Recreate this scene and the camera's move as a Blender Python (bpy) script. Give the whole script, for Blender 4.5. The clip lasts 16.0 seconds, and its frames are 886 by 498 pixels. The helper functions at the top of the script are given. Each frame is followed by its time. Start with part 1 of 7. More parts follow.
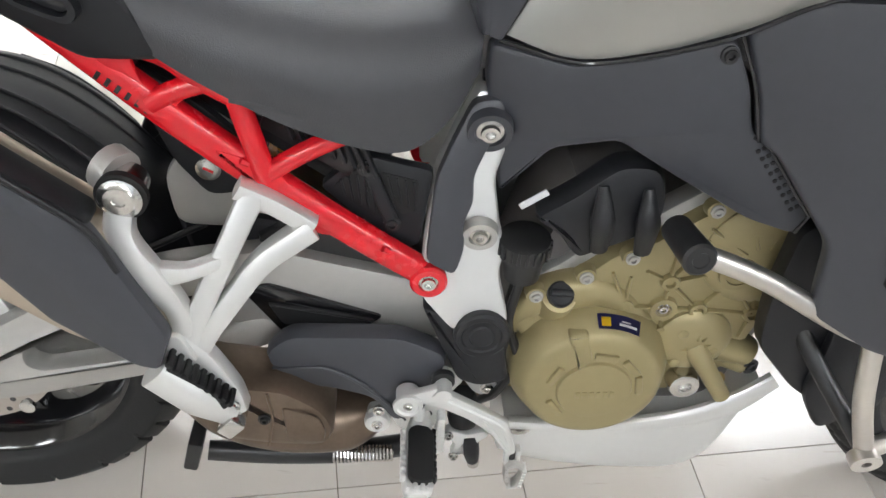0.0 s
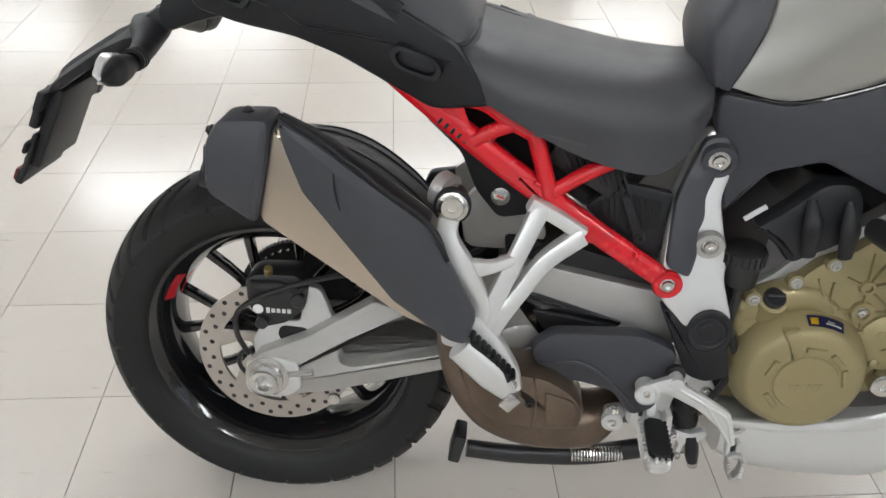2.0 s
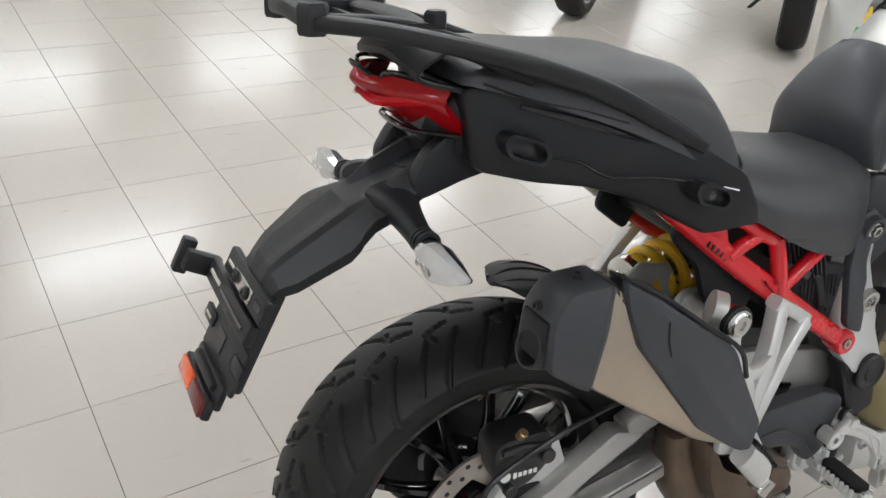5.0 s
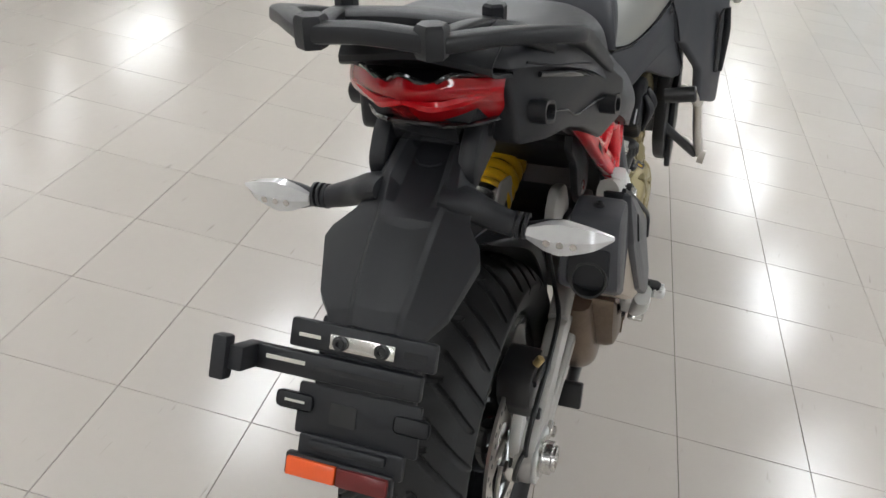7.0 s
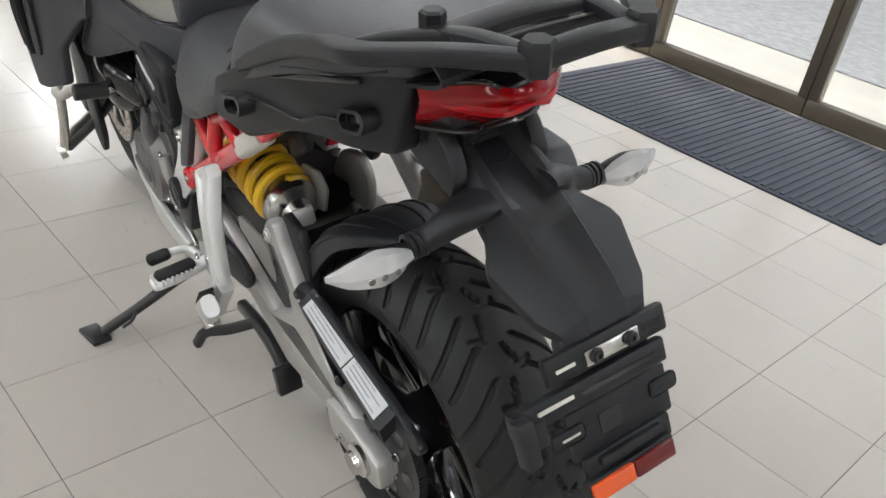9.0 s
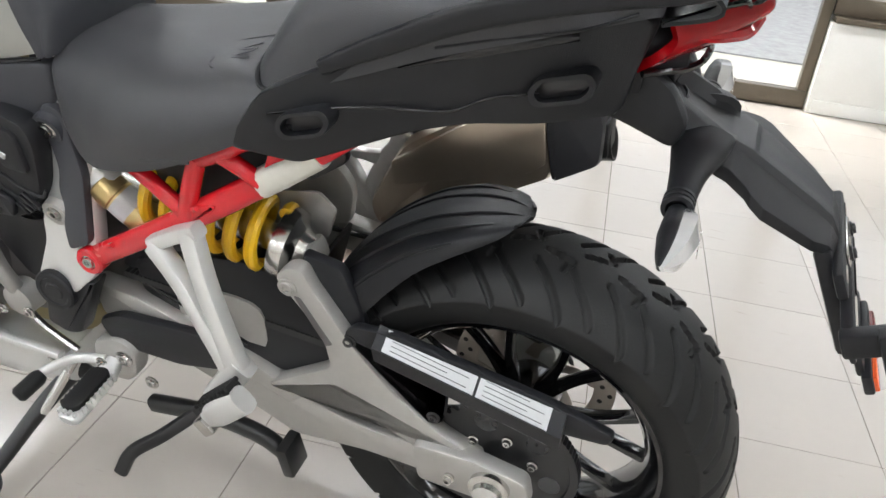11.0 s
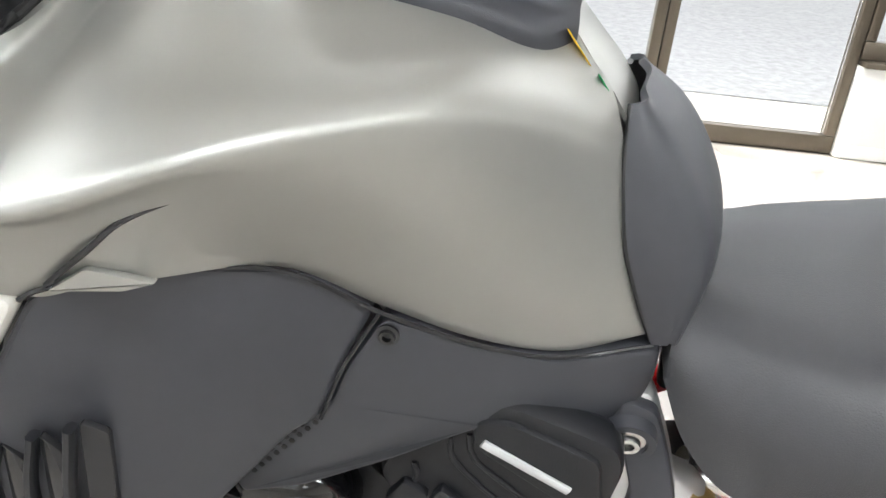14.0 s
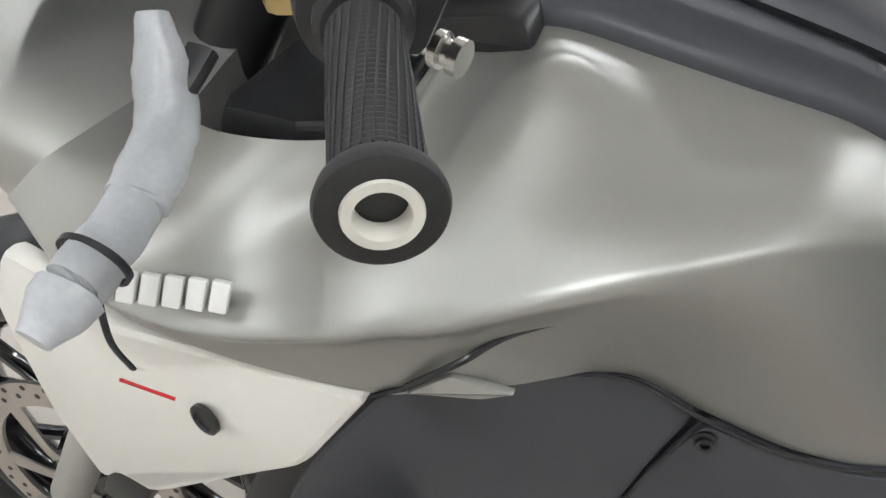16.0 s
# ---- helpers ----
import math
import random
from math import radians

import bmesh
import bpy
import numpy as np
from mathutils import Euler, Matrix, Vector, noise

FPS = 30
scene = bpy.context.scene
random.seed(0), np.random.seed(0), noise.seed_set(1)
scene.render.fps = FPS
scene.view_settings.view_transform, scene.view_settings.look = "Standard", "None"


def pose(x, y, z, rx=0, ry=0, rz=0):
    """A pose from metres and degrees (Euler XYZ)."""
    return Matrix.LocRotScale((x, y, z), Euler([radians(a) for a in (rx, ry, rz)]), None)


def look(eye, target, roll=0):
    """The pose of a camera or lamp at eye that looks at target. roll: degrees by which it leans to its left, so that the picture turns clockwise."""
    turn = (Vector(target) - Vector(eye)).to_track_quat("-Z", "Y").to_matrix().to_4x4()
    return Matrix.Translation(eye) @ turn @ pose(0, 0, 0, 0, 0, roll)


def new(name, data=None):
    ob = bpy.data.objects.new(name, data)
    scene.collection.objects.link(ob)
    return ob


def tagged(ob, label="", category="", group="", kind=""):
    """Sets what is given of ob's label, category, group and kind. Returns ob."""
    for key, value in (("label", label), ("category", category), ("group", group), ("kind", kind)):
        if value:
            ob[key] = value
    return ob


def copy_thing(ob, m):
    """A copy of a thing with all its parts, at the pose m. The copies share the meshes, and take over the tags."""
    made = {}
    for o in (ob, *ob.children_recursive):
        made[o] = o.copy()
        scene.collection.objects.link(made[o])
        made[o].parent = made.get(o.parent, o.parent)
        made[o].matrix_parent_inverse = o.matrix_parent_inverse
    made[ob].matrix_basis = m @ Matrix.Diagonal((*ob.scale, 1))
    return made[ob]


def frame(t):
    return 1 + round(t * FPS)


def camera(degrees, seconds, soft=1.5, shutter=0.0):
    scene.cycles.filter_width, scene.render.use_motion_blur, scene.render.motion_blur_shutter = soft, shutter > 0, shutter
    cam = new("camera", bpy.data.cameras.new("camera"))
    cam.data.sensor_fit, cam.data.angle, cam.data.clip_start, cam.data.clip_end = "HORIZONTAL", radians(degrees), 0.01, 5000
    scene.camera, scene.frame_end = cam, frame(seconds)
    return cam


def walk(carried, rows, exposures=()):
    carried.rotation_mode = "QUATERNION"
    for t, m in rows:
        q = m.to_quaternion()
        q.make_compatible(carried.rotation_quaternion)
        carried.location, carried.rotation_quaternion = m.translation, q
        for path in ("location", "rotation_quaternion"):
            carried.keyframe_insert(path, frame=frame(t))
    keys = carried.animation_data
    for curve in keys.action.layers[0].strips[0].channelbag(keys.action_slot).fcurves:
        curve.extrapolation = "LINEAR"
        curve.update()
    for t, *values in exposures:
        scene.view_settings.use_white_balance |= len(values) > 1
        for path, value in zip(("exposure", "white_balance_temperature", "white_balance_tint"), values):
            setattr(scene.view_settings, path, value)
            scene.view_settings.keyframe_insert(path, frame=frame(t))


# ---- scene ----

PATH = [
    (0, (0.544, -0.721, 1.269), (0.715, 0.643, -0.183), 8.4),
    (0.5, (0.539, -0.84, 1.262), (0.631, 0.605, -0.118), 7.2),
    (1, (0.537, -0.982, 1.254), (0.509, 0.541, -0.042), 4.7),
    (1.5, (0.483, -1.049, 1.286), (0.382, 0.518, 0.047), 2.7),
    (2, (0.35, -1.064, 1.299), (0.237, 0.546, 0.118), 1.0),
    (2.5, (0.193, -1.047, 1.3), (0.164, 0.581, 0.139), 1.3),
    (3, (0.092, -1.023, 1.311), (0.159, 0.613, 0.163), 2.2),
    (3.5, (-0.008, -0.937, 1.326), (0.194, 0.701, 0.195), 3.5),
    (4, (-0.147, -0.801, 1.329), (0.256, 0.831, 0.245), 5.2),
    (4.4, (-0.247, -0.756, 1.348), (0.288, 0.822, 0.242), 6.4),
    (4.5, (-0.291, -0.761, 1.329), (0.313, 0.822, 0.267), 6.4),
    (4.7, (-0.394, -0.761, 1.346), (0.304, 0.782, 0.282), 7.0),
    (6.8, (-0.99, -0.218, 1.339), (0.597, 0.347, 0.26), 9.8),
    (7, (-1.012, -0.156, 1.329), (0.618, 0.27, 0.252), 10.1),
    (7.2, (-1.014, -0.072, 1.319), (0.64, 0.192, 0.227), 10.5),
    (7.5, (-0.977, 0.05, 1.291), (0.704, 0.095, 0.207), 10.7),
    (7.6, (-0.966, 0.104, 1.298), (0.704, 0.047, 0.198), 11.2),
    (8, (-0.933, 0.276, 1.277), (0.72, -0.097, 0.214), 11.1),
    (8.7, (-0.854, 0.605, 1.269), (0.607, -0.304, 0.249), 9.9),
    (10.8, (-0.218, 1.045, 1.099), (0.353, -0.635, 0.177), 6.9),
    (11, (-0.16, 1.039, 1.1), (0.36, -0.659, 0.181), 6.5),
    (11.5, (0.029, 1.062, 1.094), (0.363, -0.707, 0.224), 6.5),
    (12, (0.223, 1.089, 1.09), (0.468, -0.705, 0.24), 5.9),
    (12.5, (0.391, 1.02, 1.084), (0.614, -0.781, 0.242), 5.0),
    (13, (0.527, 0.91, 1.082), (0.741, -0.886, 0.228), 4.9),
    (13.5, (0.635, 0.855, 1.089), (0.845, -0.941, 0.234), 5.5),
    (14, (0.768, 0.815, 1.111), (0.982, -0.986, 0.268), 6.2),
    (14.5, (0.827, 0.735, 1.14), (1.169, -1.005, 0.215), 6.6),
    (15, (0.895, 0.696, 1.163), (1.255, -1.043, 0.242), 8.2),
    (15.5, (0.911, 0.731, 1.16), (1.356, -0.963, 0.196), 7.8),
    (16, (0.938, 0.789, 1.152), (1.38, -0.929, 0.227), 7.5),
]
cam = camera(56.4, 16.0)
EXPOSURE = [(0, 1.8), (1.0, 1.65), (2.5, 1.35), (4.7, 1.25), (6.8, 1.25), (7.6, 1.0), (8.2, 0.95), (8.7, 1.15), (10.8, 1.5), (12.5, 1.9), (13.5, 2.0), (14.2, 1.9), (15.0, 1.65), (16, 1.35)]
walk(cam, [(t, look(eye, target, roll)) for t, eye, target, roll in PATH], EXPOSURE)

# ---------------- world, light ----------------
LEAN = pose(0, -0.032, 0.002, -10, 0, 0)        # the motorcycle leans on its side stand
ROOM = pose(0, 0, 0, 0, 0, 7.5)                 # walls and tiles run 7.5 degrees off the motorcycle
world = bpy.data.worlds.new("sky")
scene.world = world
world.use_nodes = True
wn = world.node_tree
sky = wn.nodes.new("ShaderNodeTexSky")
sky.sky_type, sky.sun_disc = "NISHITA", False
sky.sun_elevation, sky.sun_rotation = radians(50), radians(200)
pale = wn.nodes.new("ShaderNodeHueSaturation")       # a thin overcast takes most of the blue out
pale.inputs["Saturation"].default_value = 0.35
wn.links.new(sky.outputs[0], pale.inputs["Color"])
wn.links.new(pale.outputs[0], wn.nodes["Background"].inputs[0])
wn.nodes["Background"].inputs[1].default_value = 0.075
sun = new("sun", bpy.data.lights.new("sun", "SUN"))
sun.data.energy, sun.data.angle, sun.data.color = 1.4, radians(12), (1.0, 0.96, 0.9)
sun.matrix_basis = look((8, -2.5, 9), (0, 0, 0))

# ---------------- materials ----------------
def material(name, color, rough=0.5, metal=0.0, bump=0.0, bump_scale=400.0, vary=0.12, vary_scale=6.0, coat=0.0, emit=0.0,
             rough_vary=0.1, spec=0.5, trans=0.0, dust=0.0):
    m = bpy.data.materials.new(name)
    m.use_nodes = True
    nt = m.node_tree
    b = nt.nodes["Principled BSDF"]
    b.inputs["Metallic"].default_value = metal
    b.inputs["Coat Weight"].default_value = coat
    b.inputs["Coat Roughness"].default_value = 0.08
    b.inputs["Specular IOR Level"].default_value = spec
    b.inputs["Transmission Weight"].default_value = trans
    tc = nt.nodes.new("ShaderNodeTexCoord")
    n1 = nt.nodes.new("ShaderNodeTexNoise")
    n1.inputs["Scale"].default_value, n1.inputs["Detail"].default_value = vary_scale, 6
    n2 = nt.nodes.new("ShaderNodeTexNoise")
    n2.inputs["Scale"].default_value, n2.inputs["Detail"].default_value = vary_scale * 14, 3
    for n in (n1, n2):
        nt.links.new(tc.outputs["Object"], n.inputs["Vector"])
    mix = nt.nodes.new("ShaderNodeMath")
    mix.operation = "MULTIPLY_ADD"
    nt.links.new(n2.outputs["Fac"], mix.inputs[0])
    mix.inputs[1].default_value = 0.4
    nt.links.new(n1.outputs["Fac"], mix.inputs[2])
    ramp = nt.nodes.new("ShaderNodeMapRange")
    ramp.inputs[1].default_value, ramp.inputs[2].default_value = 0.35, 1.05
    nt.links.new(mix.outputs[0], ramp.inputs[0])
    cm = nt.nodes.new("ShaderNodeMix")
    cm.data_type = "RGBA"
    cm.inputs[6].default_value = (*[c * (1 - vary) for c in color], 1)
    cm.inputs[7].default_value = (*[min(1, c * (1 + vary) + dust) for c in color], 1)
    nt.links.new(ramp.outputs[0], cm.inputs[0])
    nt.links.new(cm.outputs[2], b.inputs["Base Color"])
    rm = nt.nodes.new("ShaderNodeMapRange")
    rm.inputs[3].default_value, rm.inputs[4].default_value = max(0.02, rough - rough_vary * rough), rough + rough_vary * rough
    nt.links.new(ramp.outputs[0], rm.inputs[0])
    nt.links.new(rm.outputs[0], b.inputs["Roughness"])
    if bump:
        n3 = nt.nodes.new("ShaderNodeTexNoise")
        n3.inputs["Scale"].default_value, n3.inputs["Detail"].default_value = bump_scale, 2
        nt.links.new(tc.outputs["Object"], n3.inputs["Vector"])
        bp = nt.nodes.new("ShaderNodeBump")
        bp.inputs["Strength"].default_value, bp.inputs["Distance"].default_value = bump, 0.001
        nt.links.new(n3.outputs["Fac"], bp.inputs["Height"])
        nt.links.new(bp.outputs["Normal"], b.inputs["Normal"])
    if emit:
        b.inputs["Emission Color"].default_value = (*color, 1)
        b.inputs["Emission Strength"].default_value = emit
    return m

PLASTIC = material("black textured plastic", (0.0105, 0.011, 0.0135), 0.44, bump=0.35, bump_scale=900, dust=0.003, spec=0.36)
PANEL = material("satin dark grey plastic panel", (0.043, 0.0445, 0.052), 0.42, bump=0.2, bump_scale=1200, dust=0.002, spec=0.42)
VINYL = material("black seat vinyl", (0.049, 0.0495, 0.055), 0.44, bump=0.4, bump_scale=700, dust=0.002, spec=0.45)
RUBBER = material("tyre rubber", (0.008, 0.008, 0.0085), 0.55, bump=0.3, bump_scale=300, dust=0.004, vary=0.25, spec=0.35)
GRIP = material("grip rubber", (0.016, 0.0155, 0.016), 0.6, bump=0.2, bump_scale=500)
GLOSSBLACK = material("gloss black rim paint", (0.006, 0.006, 0.007), 0.12, coat=0.5)
BLACKMETAL = material("black painted metal", (0.015, 0.015, 0.016), 0.35, bump=0.1)
RED = material("red frame paint", (0.58, 0.008, 0.016), 0.26, coat=0.4, bump=0.12, bump_scale=160)
SILVER = material("silver painted aluminium", (0.66, 0.66, 0.65), 0.4, 0.55, bump=0.1, bump_scale=600, vary=0.05)
CAST = material("cast aluminium", (0.46, 0.45, 0.43), 0.48, 0.6, bump=0.25, bump_scale=500, vary=0.1)
STEEL = material("bright steel", (0.62, 0.61, 0.59), 0.22, 1.0, vary=0.08)
BRUSHED = material("brushed stainless tube", (0.6, 0.57, 0.53), 0.3, 0.95, vary=0.08)
BRONZE = material("bronze magnesium engine paint", (0.30, 0.25, 0.13), 0.42, 0.35, bump=0.15, bump_scale=500, vary=0.08)
GREYCASE = material("grey engine casting", (0.17, 0.16, 0.16), 0.45, 0.5, bump=0.25, bump_scale=500)
CHAMPAGNE = material("champagne silencer metal", (0.50, 0.43, 0.35), 0.3, 0.85, vary=0.08)
EXHAUST = material("heat browned exhaust steel", (0.16, 0.12, 0.09), 0.38, 0.8, vary=0.3, vary_scale=12)
YELLOW = material("yellow spring paint", (0.78, 0.46, 0.01), 0.35, coat=0.3)
GOLD = material("gold anodised cylinder", (0.55, 0.42, 0.2), 0.3, 0.9)
TANK = material("matte grey green metallic paint", (0.364, 0.364, 0.341), 0.40, 0.72, bump=0.06, bump_scale=1500, vary=0.03)
WHITE = material("white fairing plastic", (0.74, 0.72, 0.67), 0.35, vary=0.04)
TAILRED = material("red lamp lens", (0.30, 0.002, 0.005), 0.08, coat=0.15, spec=0.35)
LENS_BRIGHT = material("lens red painted brighter", (0.42, 0.003, 0.008), 0.12, coat=0.2, spec=0.4)
REFLECT_LIT = material("reflector painted orange as if lit", (0.75, 0.10, 0.02), 0.2, coat=0.5)
# smoked lenses, and also the painted shade in seams, creases and slots
DARKLENS_SHADE = material("dark smoked lens and painted gap shade", (0.02, 0.02, 0.022), 0.1)
CLEARLENS = material("clear indicator lens", (0.62, 0.62, 0.62), 0.12, 0.35, coat=0.6)
LABEL = material("pale warning label", (0.52, 0.53, 0.54), 0.4, vary=0.08, vary_scale=30)
LABELINK = material("label ink", (0.12, 0.12, 0.13), 0.5)
NAVY = material("navy sticker", (0.02, 0.02, 0.09), 0.35)
LOGOYELLOW = material("yellow sticker mark", (0.8, 0.5, 0.02), 0.35)
LOGOWHITE = material("white print", (0.75, 0.75, 0.73), 0.4)
MASKTAPE = material("white masking strip", (0.62, 0.6, 0.54), 0.6)
DISC = material("steel brake disc", (0.5, 0.46, 0.42), 0.32, 0.9, vary=0.1)
BAG = material("cloudy plastic wrap", (0.62, 0.64, 0.67), 0.38, bump=0.3, bump_scale=60, coat=0.15, vary=0.25, vary_scale=25, trans=0.45)
REFLECT_DIM = material("reflector painted dark red as if unlit", (0.12, 0.012, 0.012), 0.3)
GREEN = material("green sticker", (0.02, 0.35, 0.12), 0.4)

def floor_material():
    m = material("polished beige vinyl tile", (0.458, 0.422, 0.383), 0.19, vary=0.025, vary_scale=2.5, rough_vary=0.12)
    nt = m.node_tree
    b = nt.nodes["Principled BSDF"]
    info = nt.nodes.new("ShaderNodeObjectInfo")
    geo = nt.nodes.new("ShaderNodeNewGeometry")
    add = nt.nodes.new("ShaderNodeMath")
    add.operation = "ADD"
    nt.links.new(info.outputs["Random"], add.inputs[0])
    nt.links.new(geo.outputs["Random Per Island"], add.inputs[1])
    fr = nt.nodes.new("ShaderNodeMath")
    fr.operation = "FRACT"
    nt.links.new(add.outputs[0], fr.inputs[0])
    mr = nt.nodes.new("ShaderNodeMapRange")
    mr.inputs[3].default_value, mr.inputs[4].default_value = 0.972, 1.02
    nt.links.new(fr.outputs[0], mr.inputs[0])
    # scuffs and brown specks
    mp = nt.nodes.new("ShaderNodeMapping")
    mp.inputs["Scale"].default_value = (3, 22, 3)
    geo_pos = nt.nodes.new("ShaderNodeNewGeometry")
    nt.links.new(geo_pos.outputs["Position"], mp.inputs["Vector"])
    sc = nt.nodes.new("ShaderNodeTexNoise")
    sc.inputs["Scale"].default_value, sc.inputs["Detail"].default_value = 3.0, 8
    nt.links.new(mp.outputs[0], sc.inputs["Vector"])
    sr = nt.nodes.new("ShaderNodeMapRange")
    sr.inputs[1].default_value, sr.inputs[2].default_value = 0.68, 0.76
    sr.inputs[3].default_value, sr.inputs[4].default_value = 1.0, 0.72
    nt.links.new(sc.outputs["Fac"], sr.inputs[0])
    mul = nt.nodes.new("ShaderNodeMath")
    mul.operation = "MULTIPLY"
    nt.links.new(mr.outputs[0], mul.inputs[0])
    nt.links.new(sr.outputs[0], mul.inputs[1])
    for link in [k for k in nt.links if k.from_node.type == "TEX_COORD" and k.to_node.type == "TEX_NOISE"]:
        nt.links.new(geo_pos.outputs["Position"], link.to_socket)
    b.inputs["Specular IOR Level"].default_value = 0.5
    old = b.inputs["Base Color"].links[0].from_socket
    hs = nt.nodes.new("ShaderNodeHueSaturation")
    nt.links.new(mul.outputs[0], hs.inputs["Value"])
    nt.links.new(old, hs.inputs["Color"])
    nt.links.new(hs.outputs[0], b.inputs["Base Color"])
    # slow waves of the polish
    wv = nt.nodes.new("ShaderNodeTexNoise")
    wv.inputs["Scale"].default_value, wv.inputs["Detail"].default_value = 7.0, 1
    nt.links.new(geo_pos.outputs["Position"], wv.inputs["Vector"])
    bp = nt.nodes.new("ShaderNodeBump")
    bp.inputs["Strength"].default_value, bp.inputs["Distance"].default_value = 0.2, 0.0025
    nt.links.new(wv.outputs["Fac"], bp.inputs["Height"])
    rp = nt.nodes.new("ShaderNodeTexNoise")
    rp.inputs["Scale"].default_value, rp.inputs["Detail"].default_value = 30.0, 1
    nt.links.new(geo_pos.outputs["Position"], rp.inputs["Vector"])
    b2 = nt.nodes.new("ShaderNodeBump")
    b2.inputs["Strength"].default_value, b2.inputs["Distance"].default_value = 0.22, 0.0009
    nt.links.new(rp.outputs["Fac"], b2.inputs["Height"])
    nt.links.new(bp.outputs[0], b2.inputs["Normal"])
    nt.links.new(b2.outputs[0], b.inputs["Normal"])
    return m

TILE = floor_material()
JOINT = material("dark tile joint", (0.10, 0.085, 0.065), 0.7)
PLASTER = material("off-white wall paint", (0.74, 0.72, 0.68), 0.6, bump=0.2, bump_scale=120, vary=0.04)
LOWWALL = material("white painted low wall", (0.78, 0.77, 0.74), 0.45, vary=0.04)
BRONZEFRAME = material("bronze anodised door frame", (0.13, 0.108, 0.082), 0.35, 0.55)
CEILING = material("white ceiling board", (0.72, 0.71, 0.69), 0.8, bump=0.3, bump_scale=90)
LAMP = material("lit lamp diffuser", (0.93, 0.97, 1.0), 0.5, emit=8.4)
FIXTURE = material("white lamp housing", (0.78, 0.78, 0.77), 0.4)
MAT = material("dark blue ribbed entrance mat", (0.035, 0.04, 0.055), 0.9, bump=0.8, bump_scale=160, vary=0.3, vary_scale=20)
CONCRETE = material("pale concrete pavement", (0.50, 0.48, 0.43), 0.85, bump=0.5, bump_scale=60, vary=0.15, vary_scale=3)
ASPHALT = material("pale worn asphalt", (0.30, 0.305, 0.31), 0.9, bump=0.9, bump_scale=140, vary=0.35, vary_scale=18)
LINEPAINT = material("white road paint", (0.75, 0.75, 0.73), 0.7)

def glass_material():
    m = bpy.data.materials.new("window glass")
    m.use_nodes = True
    b = m.node_tree.nodes["Principled BSDF"]
    b.inputs["Base Color"].default_value = (0.97, 0.98, 0.97, 1)
    b.inputs["Roughness"].default_value = 0.01
    b.inputs["Transmission Weight"].default_value = 1.0
    b.inputs["IOR"].default_value = 1.1
    return m

GLASS = glass_material()

# ---------------- mesh tools ----------------
def crom(pts, n):
    """n points along a smooth curve through pts."""
    p = np.array(pts, float)
    if len(p) == 2:
        return [tuple(p[0] + (p[1] - p[0]) * i / (n - 1)) for i in range(n)]
    q = np.vstack([2 * p[0] - p[1], p, 2 * p[-1] - p[-2]])
    out = []
    for i in range(n):
        u = i / (n - 1) * (len(p) - 1)
        k = min(int(u), len(p) - 2)
        f = u - k
        a, b, c, d = q[k], q[k + 1], q[k + 2], q[k + 3]
        out.append(tuple(0.5 * (2 * b + (c - a) * f + (2 * a - 5 * b + 4 * c - d) * f * f + (3 * b - a - 3 * c + d) * f ** 3)))
    return out

def finish(bm, mat, name, sharp=35):
    me = bpy.data.meshes.new(name)
    bmesh.ops.recalc_face_normals(bm, faces=bm.faces)
    for f in bm.faces:
        f.smooth = True
    bm.to_mesh(me)
    bm.free()
    me.set_sharp_from_angle(angle=radians(sharp))
    me.materials.append(mat)
    return me

def part(name, bm, mat, parent=None, label="", sharp=35):
    ob = new(name, finish(bm, mat, name, sharp))
    ob.parent = parent
    if label:
        ob["label"] = label
    return ob

def rounded(outline, r, seg=3):
    """A polygon's corners rounded by about r."""
    out, n = [], len(outline)
    for i in range(n):
        p, a, b = (np.array(outline[j % n], float) for j in (i, i - 1, i + 1))
        ra = min(r, np.linalg.norm(a - p) * 0.42)
        rb = min(r, np.linalg.norm(b - p) * 0.42)
        s, e = p + (a - p) / max(1e-9, np.linalg.norm(a - p)) * ra, p + (b - p) / max(1e-9, np.linalg.norm(b - p)) * rb
        for k in range(seg + 1):
            f = k / seg
            out.append(tuple((1 - f) ** 2 * s + 2 * f * (1 - f) * p + f * f * e))
    return out

def prism(outline, y0, y1, bev=0.004, r=0.008, bend=None, side=1, bm=None):
    """A plate with the outline in x, z between y0 and y1, bevelled; bend(x, z) is added to y; side -1 mirrors it in y."""
    own = bmesh.new()
    pts = rounded(outline, r) if r else outline
    low = [own.verts.new((x, y0, z)) for x, z in pts]
    f = own.faces.new(low)
    ext = bmesh.ops.extrude_face_region(own, geom=[f])
    top = [v for v in ext["geom"] if isinstance(v, bmesh.types.BMVert)]
    bmesh.ops.translate(own, verts=top, vec=(0, y1 - y0, 0))
    if bev:
        own.faces.ensure_lookup_table()
        caps = [e for e in own.edges if abs(e.verts[0].co.y - e.verts[1].co.y) < 1e-6]
        bmesh.ops.bevel(own, geom=caps, offset=bev, segments=2, profile=0.5, affect="EDGES")
    for v in own.verts:
        if bend:
            v.co.y += bend(v.co.x, v.co.z)
        v.co.y *= side
    return joined(own, bm)

def joined(own, bm):
    if bm is None:
        return own
    me = bpy.data.meshes.new("joined")
    own.to_mesh(me)
    own.free()
    bm.from_mesh(me)
    bpy.data.meshes.remove(me)
    return bm

